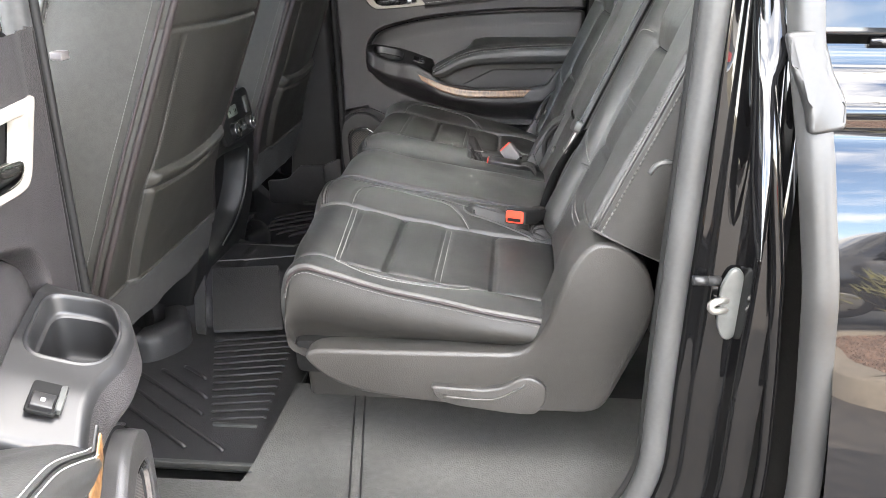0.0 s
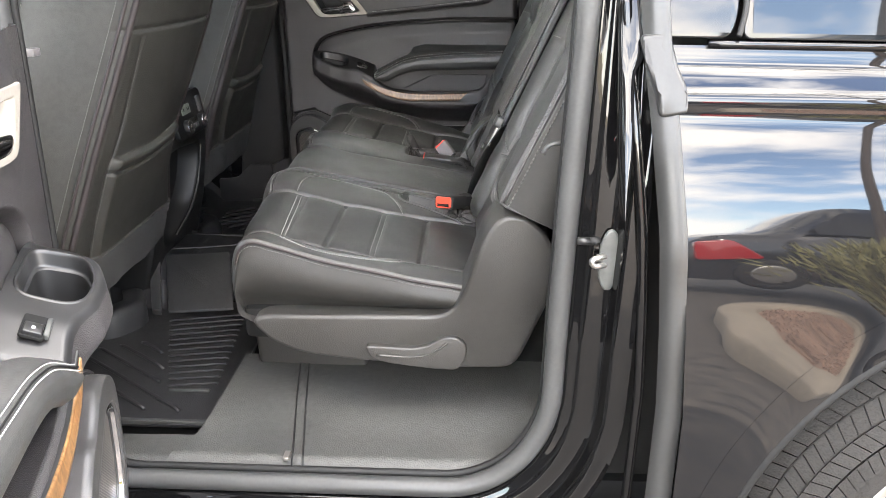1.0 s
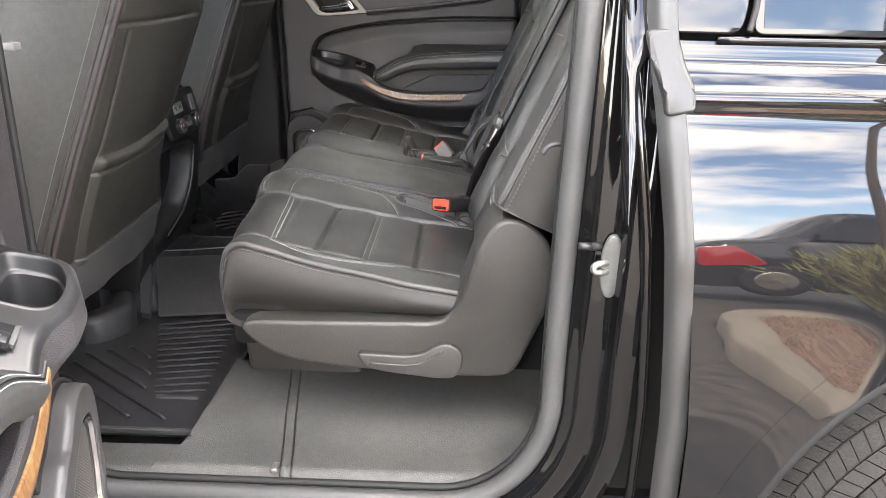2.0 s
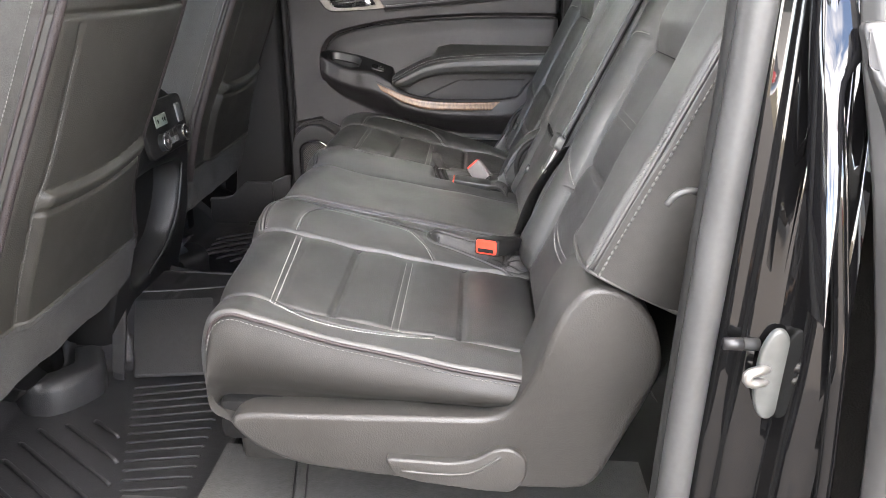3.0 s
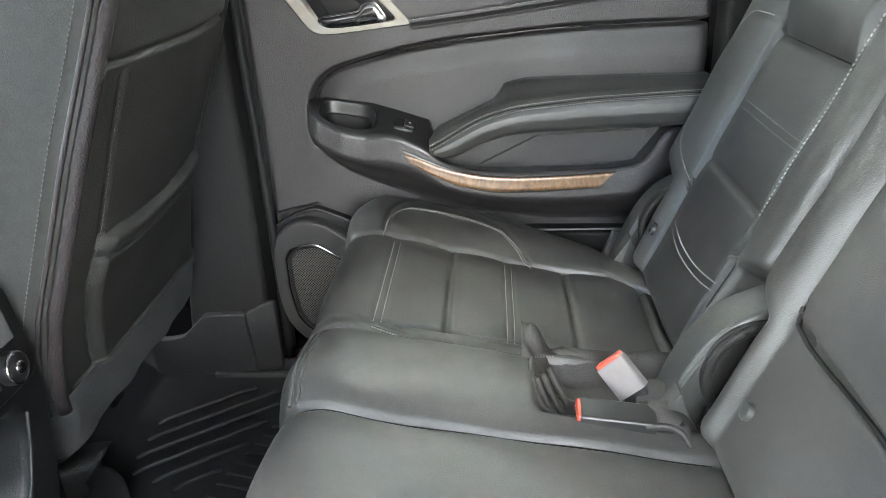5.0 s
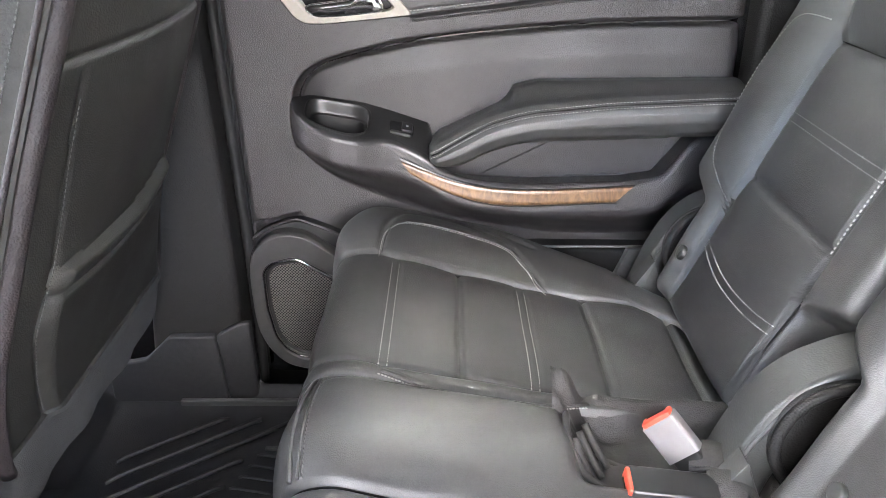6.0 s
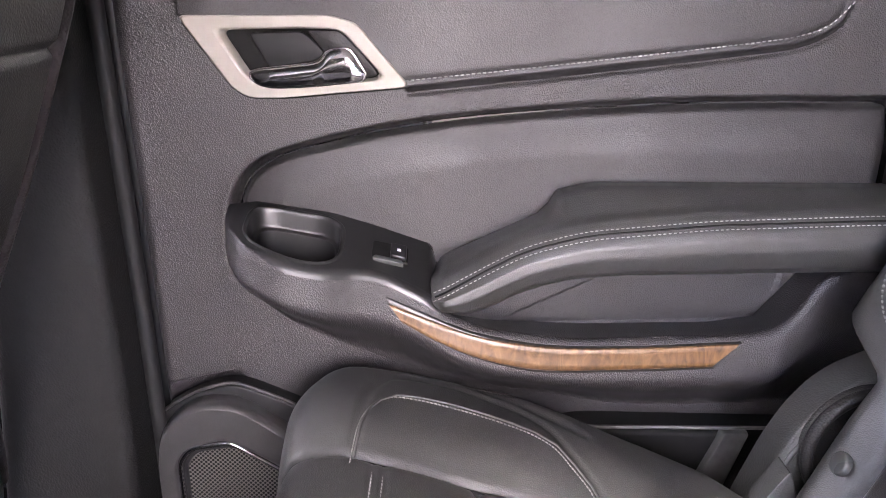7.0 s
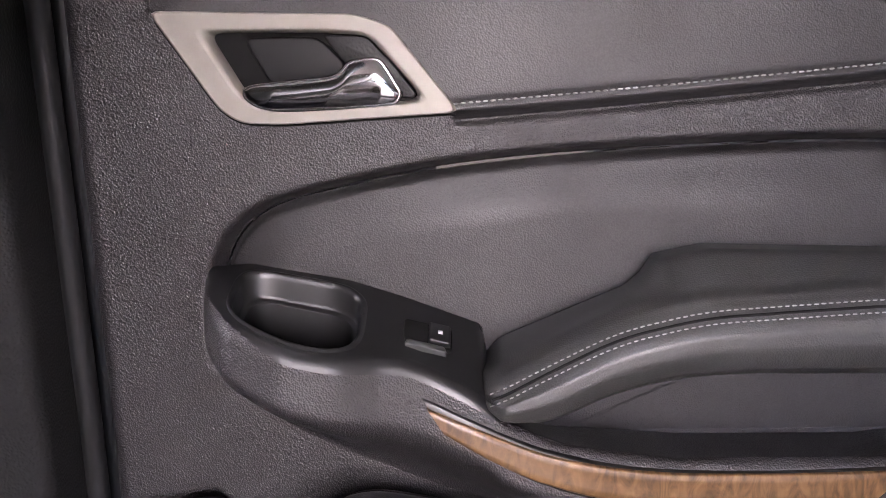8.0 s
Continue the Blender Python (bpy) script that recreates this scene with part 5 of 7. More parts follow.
    bot = [(0.228, 0.371), (0.12, 0.368), (0.045, 0.369), (-0.02, 0.384), (-0.06, 0.402), (-0.092, 0.420)]
    loop = np.vstack([curve_through(top, 0.006), curve_through(bot, 0.006)])

    def on_base(u, v, w):
        zt, zf, zc, out = (float(q) for q in base_profile(np.array(u)))
        c = min(1.0, max(0.0, (zf - 0.010 - v) / max(0.01, zf - 0.010 - zc)))
        y = out + 0.004 * math.sin(c * math.pi) - (out + 0.004) * float(step01(0.25, 1, c)) * 0.96
        return (u, DOOR_Y - y - w, v)
    cen = loop.mean(0)
    grown = cen + (loop - cen) * np.array([1.018, 1.14])
    for nm, lp, hgt, mt, lb in (("trim_rim", grown, 0.0022, M_SATIN, "thin dark rim of wood trim"), ("wood_trim", loop, 0.0045, M_WOOD, "glossy brown burl wood trim strip")):
        m = len(lp) // 2
        n_t = len(curve_through(top, 0.006))
        up = lp[:n_t]
        dn = lp[n_t:][::-1]
        q = np.linspace(0, 1, 90)
        f = lambda arr: np.stack([np.interp(q, np.linspace(0, 1, len(arr)), arr[:, j]) for j in range(2)], 1)
        U, D = f(up), f(dn)
        rowsw = []
        for t_, h_ in ((0, -0.006), (0.02, hgt * 0.7), (0.08, hgt), (0.3, hgt), (0.5, hgt), (0.7, hgt), (0.92, hgt), (0.98, hgt * 0.7), (1, -0.006)):
            L = U + (D - U) * t_
            rowsw.append([on_base(u, v, h_) for u, v in L])
        sheet(np.array(rowsw), [(nm, mt, lb)], door, flip=True)
    # window switch
    sx, sz = -0.106, 0.478
    zt_, zf_, zc_, out_ = (float(q) for q in base_profile(np.array(sx)))
    nrm = np.array([0, -(zt_ - zf_), -out_])
    e2 = np.array([0, out_, zt_ - zf_])
    e2 /= np.linalg.norm(e2)
    e3 = np.cross(np.array([1.0, 0, 0]), e2)
    mid_pt = np.array([sx, DOOR_Y - out_ * 0.5, zf_ + (zt_ - zf_) * 0.52 + 0.002])
    tilt = -0.22

    def on_panel(u, v, w):
        return Vector(mid_pt + np.array([1.0, 0, tilt]) * u + e2 * v + e3 * w)
    sw = slab("window_switch", soft_corner([(-0.019, -0.013), (0.018, -0.013), (0.018, 0.013), (-0.019, 0.013)], 0.004), on_panel, 0.003, M_DARK, door, "dark window switch surround", bevel=0.001)
    slab("switch_key", soft_corner([(0.000, -0.010), (0.0165, -0.010), (0.0165, 0.010), (0.000, 0.010)], 0.002), on_panel, 0.008, M_SATIN, sw, "black window switch key", bevel=0.0015)
    # Lip greyer than the surround: the light it catches is painted.
    slab("switch_lip", soft_corner([(-0.018, -0.017), (0.014, -0.017), (0.012, -0.011), (-0.016, -0.011)], 0.002), on_panel, 0.005, M_BOLT, sw, "scooped switch lip, lit crescent painted grey", bevel=0.001)
    slab("window_symbol", [(0.007, -0.0018), (0.0105, -0.0018), (0.0105, 0.0018), (0.007, 0.0018)], on_panel, 0.0084, M_ICON, sw, "small white window symbol", bevel=0)
    # handle bezel
    on_card = lambda u, v, w: (u, DOOR_Y - w, v)
    outer = even_loop(soft_corner([(-0.316, 0.7135), (-0.230, 0.7145), (-0.166, 0.7155), (-0.139, 0.708), (-0.118, 0.683), (-0.086, 0.6465), (-0.135, 0.642), (-0.219, 0.634), (-0.250, 0.634), (-0.266, 0.643)], 0.008, 4), 120, False)
    inner = even_loop(soft_corner([(-0.277, 0.700), (-0.193, 0.7025), (-0.156, 0.7015), (-0.139, 0.684), (-0.115, 0.658), (-0.120, 0.6535), (-0.177, 0.647), (-0.232, 0.6435), (-0.250, 0.656)], 0.009, 4), 120, False)
    tube("bezel_gap", [on_card(u, v, 0.0012) for u, v in outer[::2]], 0.0022, M_DARK, door, "dark gap round the bezel", closed=True, sides=6)
    bez = ring("handle_bezel", outer, inner, on_card, 0.010, M_BEZEL, door, "satin champagne door handle bezel", inner_drop=0.016)
    slab("handle_recess", inner[::3], lambda u, v, w: (u, DOOR_Y + 0.010 - w, v), 0.0015, M_DARK, bez, "black handle recess", bevel=0)
    slab("recess_plate", soft_corner([(-0.190, 0.700), (-0.158, 0.7005), (-0.141, 0.684), (-0.119, 0.659), (-0.124, 0.655), (-0.160, 0.662)], 0.004), lambda u, v, w: (u, DOOR_Y + 0.009 - w, v), 0.007, M_CONSOLE, bez, "dark grey recess plate", bevel=0.002)
    slab("recess_cup", soft_corner([(-0.250, 0.6965), (-0.194, 0.699), (-0.172, 0.678), (-0.182, 0.670), (-0.230, 0.662)], 0.008), lambda u, v, w: (u, DOOR_Y + 0.009 - w, v), 0.0045, M_TRAY, bez, "dark finger cup", bevel=0.002)
    up = curve_through([(-0.2465, 0.6585), (-0.238, 0.6620), (-0.205, 0.6660), (-0.183, 0.6690), (-0.1745, 0.6740), (-0.1690, 0.6800), (-0.1600, 0.6825), (-0.1490, 0.6830), (-0.1440, 0.6790), (-0.1315, 0.6600)], 0.002)
    dn = curve_through([(-0.2465, 0.6585), (-0.2455, 0.6530), (-0.2350, 0.6470), (-0.2150, 0.6450), (-0.1800, 0.6475), (-0.1420, 0.6515), (-0.1340, 0.6540), (-0.1315, 0.6600)], 0.002)
    q = np.linspace(0, 1, 80)
    even = lambda c: np.stack([np.interp(q, np.linspace(0, 1, len(c)), c[:, j]) for j in range(2)], 1)
    up, dn = even(up), even(dn)
    rows_ = []
    for t_ in np.linspace(0, 1, 22):
        L = up + (dn - up) * t_
        hgt = 0.006 + 0.0035 * math.sin(t_ * math.pi) ** 0.8 * np.minimum(1, 6 * q * (1.02 - q) + 0.1)
        rows_.append(np.stack([L[:, 0], DOOR_Y - 0.004 - hgt, L[:, 1]], 1))
    lever = sheet(np.stack(rows_, 0), [("release_lever", M_CHROME, "chrome door release lever")], bez, flip=True)[0]
    rim = np.vstack([up, dn[::-1][1:-1]])
    tube("lever_rim", [(u, DOOR_Y - 0.0085, v) for u, v in rim], 0.0019, M_CHROME, lever, "rounded rim of the lever", closed=True, sides=10)
    slab("lever_back", rim[::3], lambda u, v, w: (u, DOOR_Y + 0.002 - w, v), 0.010, M_SATIN, lever, "dark back of the lever", bevel=0)
    # loudspeaker
    so = even_loop([(-0.188, 0.253), (-0.219, 0.266), (-0.264, 0.297), (-0.294, 0.306), (-0.325, 0.302), (-0.354, 0.280), (-0.366, 0.253), (-0.369, 0.198), (-0.363, 0.122), (-0.339, 0.072), (-0.300, 0.045), (-0.22, 0.040), (-0.15, 0.080), (-0.14, 0.20)], 120)
    si = even_loop(soft_corner([(-0.229, 0.224), (-0.286, 0.261), (-0.332, 0.253), (-0.347, 0.234), (-0.346, 0.165), (-0.336, 0.107), (-0.320, 0.080), (-0.295, 0.064), (-0.22, 0.060), (-0.175, 0.10), (-0.18, 0.19)], 0.010, 4), 120, False)
    pod = ring("speaker_pod", so, si, on_card, 0.054, M_POD, door, "moulded speaker surround", edge=0.014, inner_drop=0.018)
    ci = si.mean(0)
    ring("speaker_trim", ci + (si - ci) * 1.01, ci + (si - ci) * 0.955, lambda u, v, w: (u, DOOR_Y - 0.038 - w, v), 0.014, M_CHROME, pod, "chrome speaker trim ring", edge=0.002, inner_drop=0.008)
    ring("speaker_gasket", ci + (si - ci) * 0.955, ci + (si - ci) * 0.895, lambda u, v, w: (u, DOOR_Y - 0.036 - w, v), 0.010, M_SATIN, pod, "black speaker gasket", edge=0.002, inner_drop=0.005)
    slab("speaker_grille", (ci + (si - ci) * 0.905)[::2], lambda u, v, w: (u, DOOR_Y - 0.036 - w, v), 0.007, M_GRILLE, pod, "perforated speaker grille", bevel=0.0)
    cap = [(-0.371, 0.279), (-0.333, 0.304), (-0.292, 0.318), (-0.269, 0.314), (-0.222, 0.294), (-0.165, 0.262), (-0.165, 0.235), (-0.219, 0.252), (-0.264, 0.283), (-0.294, 0.293), (-0.325, 0.288), (-0.362, 0.255)]
    slab("speaker_cap", soft_corner(cap, 0.016, 4), on_card, 0.026, M_TRAY, pod, "black arch above the speaker", bevel=0.003)
    tube("cap_edge", [(u, DOOR_Y - 0.024, v + 0.001) for u, v in curve_through(cap[:6], 0.006)], 0.0022, M_CARD, pod, "thin rim of the arch")
    # lower storage bin as a solid block; near black paints its shaded opening
    slab("lower_bin", soft_corner([(-0.10, 0.0), (0.40, 0.0), (0.40, 0.270), (0.10, 0.274), (-0.10, 0.20)], 0.02), on_card, 0.040, M_DARK, door, "solid lower bin, its shaded opening painted near black", bevel=0.008)
    tube("bin_lip", [(u, DOOR_Y - 0.043, 0.279) for u in np.linspace(0.0, 0.40, 20)], 0.0022, M_GREYLIGHT, door, "thin pale bin lip")
    slab("bin_post", soft_corner([(0.264, 0.277), (0.292, 0.277), (0.262, 0.180), (0.226, 0.180)], 0.004), lambda u, v, w: (u, DOOR_Y - 0.038 - w, v), 0.014, M_GREYLIGHT, door, "pale grey bin end post", bevel=0.003)
    # painted shell, window frame, glass
    shell = soft_corner([(-0.385, -0.05), (0.33, -0.05), (0.44, 0.10), (0.455, 0.40), (0.455, 0.775), (-0.385, 0.775)], 0.05, 5)
    slab("door_shell", shell, lambda u, v, w: (u, DOOR_Y + 0.024 + w, v), 0.11, M_PAINT, door, "glossy black painted door shell", bevel=0.012)
    tube("edge_seal", [(-0.3765 - 0.010 * max(0.0, (v - 0.35) / 0.4), DOOR_Y + 0.012, v) for v in np.linspace(0.0, 0.77, 30)], 0.010, M_BLACKRUBBER, door, "black rubber door edge seal")
    for x0, x1, z0, z1 in ((-0.385, -0.34, 0.775, 1.16), (0.40, 0.455, 0.775, 1.16), (-0.34, 0.40, 1.11, 1.16)):
        box("window_frame", x0, x1, DOOR_Y + 0.03, DOOR_Y + 0.085, z0, z1, M_SATIN, door, "black window frame", 0.008)
    box("window_pane", -0.345, 0.405, DOOR_Y + 0.052, DOOR_Y + 0.057, 0.77, 1.115, M_PRIVACY, door, "tinted window glass", 0)
    return door


def grille_material():
    m = material("speaker_mesh", (0.10, 0.095, 0.09), 0.4, metal=0.4, vary=0.1)
    n, l = m.node_tree.nodes, m.node_tree.links
    b = n["Principled BSDF"]
    co = n.new("ShaderNodeTexCoord")
    v = n.new("ShaderNodeTexVoronoi")
    v.inputs["Scale"].default_value, v.inputs["Randomness"].default_value = 260, 0.0
    mp = n.new("ShaderNodeMapping")
    mp.inputs["Rotation"].default_value = (0, radians(45), 0)
    ramp = n.new("ShaderNodeValToRGB")
    e = ramp.color_ramp.elements
    e[0].position, e[0].color = 0.36, (0.004, 0.004, 0.004, 1)
    e[1].position, e[1].color = 0.48, (0.15, 0.14, 0.13, 1)
    l.new(co.outputs["Object"], mp.inputs["Vector"])
    l.new(mp.outputs["Vector"], v.inputs["Vector"])
    l.new(v.outputs["Distance"], ramp.inputs["Fac"])
    l.new(ramp.outputs["Color"], b.inputs["Base Color"])
    return m


M_GRILLE = grille_material()
door_1 = rear_door("door_1", "closed rear door with leather armrest, wood trim and chrome handle")
# the same door on the other side of the car, swung open on its front hinge
HINGE = (-0.44, 0.84)
swing = Matrix.Translation((HINGE[0] - 0.052, HINGE[1] + 0.063, -0.045)) @ Matrix.Rotation(radians(-75.2), 4, 'Z') @ Matrix.Translation((-HINGE[0], -HINGE[1], 0))
mirror = Matrix.Translation((0, 2 * 1.82, 0)) @ Matrix.Diagonal((1, -1, 1, 1))
door_2 = copy_thing(door_1, swing @ mirror @ Matrix.Translation(door_1.location))
door_2.name = "door_2"
tagged(door_2, "wide-open rear door with tray, window switch and wood trim")


# ---------- floor, sill and mats ----------
floor = thing("floor", (0.0, 1.82, -0.05), "black car floor pan under mats and seats", "floor", kind="structure")
box("floor_pan", -1.9, 1.6, 1.00, 2.66, -0.06, -0.012, M_DARK, floor, "black floor pan", 0.004)
box("tunnel", -1.9, -0.30, 1.66, 1.98, -0.02, 0.045, M_DARK, floor, "low carpeted tunnel", 0.02)

sill_floor = thing("sill_floor", (0.1, 1.15, 0.0), "grey vinyl floor covering inside the door sill", "floor covering", kind="structure")
X, Y = np.meshgrid(np.linspace(-0.36, 0.46, 120), np.linspace(0.975, 1.345, 66), indexing="ij")
left = np.interp(Y, [0.97, 1.02, 1.06, 1.12, 1.2, 1.345], [-0.262, -0.236, -0.219, -0.208, -0.204, -0.203])
Zs = 0.014 + 0.012 * step01(1.06, 1.16, Y) + wrinkles(X, Y, 0.0006, 11.0) - 0.020 * step01(1.01, 0.98, Y) + 0.05 * step01(0.33, 0.46, X) * step01(1.22, 1.02, Y)
XX = left + (0.46 - left) * (X + 0.36) / 0.82
d_strip = np.abs(XX - (-0.013 - 0.155 * (Y - 0.984)) + 0.008)
Zs = Zs + groove(np.abs(d_strip - 0.009), 0.003, 0.004) + np.where(d_strip < 0.009, 0.001, 0)
XA, YA = np.meshgrid(np.linspace(-0.44, -0.205, 50), np.linspace(0.975, 1.068, 24), indexing="ij")
sheet(np.stack([XA, YA, 0.007 - 0.012 * step01(1.01, 0.98, YA) + wrinkles(XA, YA, 0.0008, 14.0)], -1), [("sill_apron", M_SILL, "scuffed grey vinyl apron")], sill_floor)
sheet(np.stack([XX, Y, Zs], -1), [("vinyl_panel", M_SILL, "scuffed grey vinyl panel")], sill_floor)
for off in (0.0, 0.018):
    yy = np.linspace(0.99, 1.34, 20)
    tube("strip_line", np.stack([-0.021 - 0.155 * (yy - 0.984) + off - 0.009, yy, np.interp(yy, [0.975, 1.01, 1.06, 1.16, 1.35], [0.0, 0.013, 0.0135, 0.0255, 0.0265])], 1), 0.0016, M_BLACKRUBBER, sill_floor, "dark joint line", sides=6)
box("clip", -0.047, -0.036, 0.992, 1.014, 0.012, 0.020, M_STEEL, sill_floor, "small bright metal clip", 0.002)

def tray_mat(name, label, y_of):
    mat = thing(name, (-0.42, y_of(1.35), 0.0), label, "floor mat", "floor mats")
    X, Y = np.meshgrid(np.linspace(-0.68, -0.205, 100), np.linspace(1.075, 1.665, 120), indexing="ij")
    h = 0.002 + 0.05 * step01(-0.60, -0.68, X) + 0.055 * step01(1.60, 1.665, Y) * step01(-0.45, -0.5, X) + 0.02 * step01(1.10, 1.075, Y)
    h = h + 0.03 * step01(-0.225, -0.205, X) * step01(1.30, 1.40, Y)
    P = np.stack([X + 0.06 * (Y - 1.1) * step01(-0.3, -0.205, X), y_of(Y), h], -1)
    sheet(P, [("tray", M_MAT, "black rubber tray")], mat, flip=y_of(1.0) > y_of(2.0))
    # straight ribs and slanting ribs
    for k in range(13):
        q = (k + 0.3) / 13
        xa, xb_, ya, yb = -0.335 - 0.112 * q, -0.238 - 0.034 * q, 1.236 + 0.322 * q, 1.250 + 0.352 * q
        tube("rib", [(xa, y_of(ya), 0.002), (xa + 0.006, y_of(ya), 0.0045), (xb_ - 0.006, y_of(yb), 0.0045), (xb_, y_of(yb), 0.002)], 0.0024, M_MAT, mat, sides=6)
    box("block_edge", -0.328, -0.246, y_of(1.228) - 0.004, y_of(1.228) + 0.004, 0.0, 0.007, M_HINGE, mat, "pale worn mat edge", 0.002)
    for k, x0 in enumerate((-0.555, -0.555, -0.555, -0.545, -0.505, -0.463)):
        run = np.linspace(x0, -0.255, 80)
        y_ = 0.848 + 0.0475 * k - 0.74 * run
        ok = (y_ > 1.148) & ((y_ < 1.205) | (run < -0.434 + (1.48 - y_) * 0.3735))
        stop = len(run) if ok.all() else int(np.argmin(ok))
        run, y_ = run[:stop], y_[:stop]
        hgt = 0.001 + 0.0055 * np.clip(np.minimum(run - run[0], run[-1] - run) / 0.012, 0, 1)
        tube("slanting_rib", [(u_, y_of(v_), h_) for u_, v_, h_ in zip(run[::3], y_[::3], hgt[::3])], 0.0040, M_MAT, mat, sides=6)
    slab("heel_plate", soft_corner([(-0.455, 1.572), (-0.300, 1.586), (-0.352, 1.752), (-0.512, 1.735)], 0.006), lambda u, v, w: (u, y_of(v), 0.006 + 0.50 * max(0, v - 1.57) + w), 0.006, M_MAT2, mat, "smooth grey rubber slope plate", bevel=0.002)
    slab("slope_rib", soft_corner([(-0.492, 1.566), (-0.468, 1.562), (-0.526, 1.735), (-0.560, 1.740)], 0.005), lambda u, v, w: (u, y_of(v), 0.006 + 0.56 * max(0, v - 1.565) + w), 0.014, M_MAT2, mat, "raised grey rubber edge", bevel=0.004)
    lip_line = curve_through([(-0.62, y_of(1.46), 0.05), (-0.585, y_of(1.435), 0.045), (-0.54, y_of(1.44), 0.03), (-0.505, y_of(1.48), 0.02), (-0.49, y_of(1.53), 0.018), (-0.52, y_of(1.60), 0.025)], 0.01)
    prof_l = np.array([(0.0, 0.0), (0.0, 0.045), (0.006, 0.058), (0.02, 0.064), (0.05, 0.062)])
    tl = np.gradient(lip_line, axis=0)
    nl = np.stack([-tl[:, 1], tl[:, 0]], 1) / np.linalg.norm(tl[:, :2], axis=1)[:, None]
    nl = nl * np.sign(nl[:, :1] * -1 + 1e-9)
    LP = np.stack([np.stack([lip_line[:, 0] + nl[:, 0] * a_, lip_line[:, 1] + nl[:, 1] * a_, 0.0 * tl[:, 0] + b_], 1) for a_, b_ in prof_l], 1)
    sheet(LP, [("front_lip", M_MAT, "moulded rubber front lip")], mat)
    box("edge_lip", -0.50, -0.214, y_of(1.108) - 0.005, y_of(1.108) + 0.005, 0.0, 0.012, M_HINGE, mat, "pale worn mat edge", 0.002)
    return mat


M_MAT2 = material("worn_rubber", (0.021, 0.021, 0.021), 0.5, vary=0.25, scale=9, grain=0.3, grain_scale=450)
tray_mat("rubber_floor_mat", "black ribbed rubber floor tray behind the driver seat", lambda v: v)
tray_mat("rubber_floor_mat", "black ribbed rubber floor tray behind the passenger seat", lambda v: 3.64 - v)
door_side_step = thing("mat_step", (-0.49, 2.56, 0.0), "black rubber step of the floor tray by the closed door", "floor mat", "floor mats")
slab("step_plate", soft_corner([(-0.62, 0.0), (-0.418, 0.0), (-0.427, 0.136), (-0.505, 0.134), (-0.552, 0.088), (-0.58, 0.082), (-0.62, 0.080)], 0.006), XZ_OUT(2.552), 0.014, M_MAT, door_side_step, "black rubber upright mat edge", bevel=0.004)
slab("step_wall", soft_corner([(-0.416, 0.0), (-0.368, 0.0), (-0.368, 0.158), (-0.385, 0.156), (-0.425, 0.137)], 0.008), lambda u, v, w: (u, 2.548 + 0.22 * (u + 0.42) - w, v), 0.010, M_MAT, door_side_step, "darker rubber side wall", bevel=0.004)
middle_mat = thing("tunnel_mat", (-0.4, 1.82, 0.04), "black rubber mat piece over the floor tunnel", "floor mat", "floor mats")
X, Y = np.meshgrid(np.linspace(-0.66, -0.22, 50), np.linspace(1.655, 1.985, 50), indexing="ij")
sheet(np.stack([X, Y, 0.034 + 0.062 * step01(1.655, 1.745, Y) * step01(1.985, 1.895, Y) + groove(np.abs(X + 0.45 + 0.1 * (Y - 1.82)), 0.004, 0.004)], -1), [("mat_sheet", M_MAT, "")], middle_mat)
tube("mat_seam", curve_through([(-0.60, 1.755, 0.095), (-0.55, 1.77, 0.096), (-0.42, 1.80, 0.096), (-0.30, 1.84, 0.096)], 0.01), 0.003, M_MAT2, middle_mat)
box("mat_fastener", -0.560, -0.528, 2.085, 2.125, 0.0, 0.012, M_MAT2, middle_mat, "square grey mat fastener", 0.004)


# ---------- door opening, pillars and body side ----------
def opening_path(y, grow=0.0, top=1.12):
    """The line round the door opening, widened by grow."""
    x0, x1, zb = -0.388 - grow, 0.398 + grow, -0.012 - grow
    r = 0.17 + grow
    pts = [(x0, top)]
    pts += [(x0, z) for z in np.linspace(top - 0.05, zb + 0.10, 24)]
    pts += [(x0 + 0.09 * (1 - math.cos(a)), zb + 0.09 * (1 - math.sin(a))) for a in np.linspace(0, math.pi / 2, 8)]
    pts += [(x, zb) for x in np.linspace(x0 + 0.13, x1 - r - 0.03, 20)]
    pts += [(x1 - r + r * math.sin(a), zb + r * 1.15 * (1 - math.cos(a))) for a in np.linspace(0.05, math.pi / 2, 14)]
    pts += [(x1 + 0.012 * float(step01(0.2, 0.9, z)), z) for z in np.linspace(zb + r * 1.15 + 0.05, top, 24)]
    return np.array([(u, y, v) for u, v in pts])


body = thing("car_body", (0.5, 1.0, -0.46), "glossy black large car body with door opening", "car", kind="structure")
tube("door_seal", opening_path(0.968), 0.0165, M_RUBBER, body, "grey rubber weatherstrip round the door opening", sides=14)
tube("seal_lip", opening_path(0.989, -0.011), 0.007, M_BLACKRUBBER, body, "dark lip of the weatherstrip")
prof = [(0.000, 0.998), (0.012, 0.985), (0.016, 0.955), (0.030, 0.948), (0.034, 0.940), (0.058, 0.936), (0.066, 0.928), (0.070, 0.905), (0.074, 0.898), (0.092, 0.896), (0.098, 0.890)]
loops = [opening_path(yy, g) for g, yy in prof]
P = np.stack(loops, 1)
jamb_lean = lambda z: np.interp(z, [0.46, 0.60, 0.72, 0.775, 1.1], [0.0, 0.024, 0.060, 0.072, 0.126])
P[..., 1] += jamb_lean(P[..., 2]) * np.array([g for g, yy in prof])[None, :] / 0.098
fine = np.stack([np.stack([np.interp(np.linspace(0, len(prof) - 1, 44), np.arange(len(prof)), P[i, :, j]) for j in range(3)], 1) for i in range(P.shape[0])])
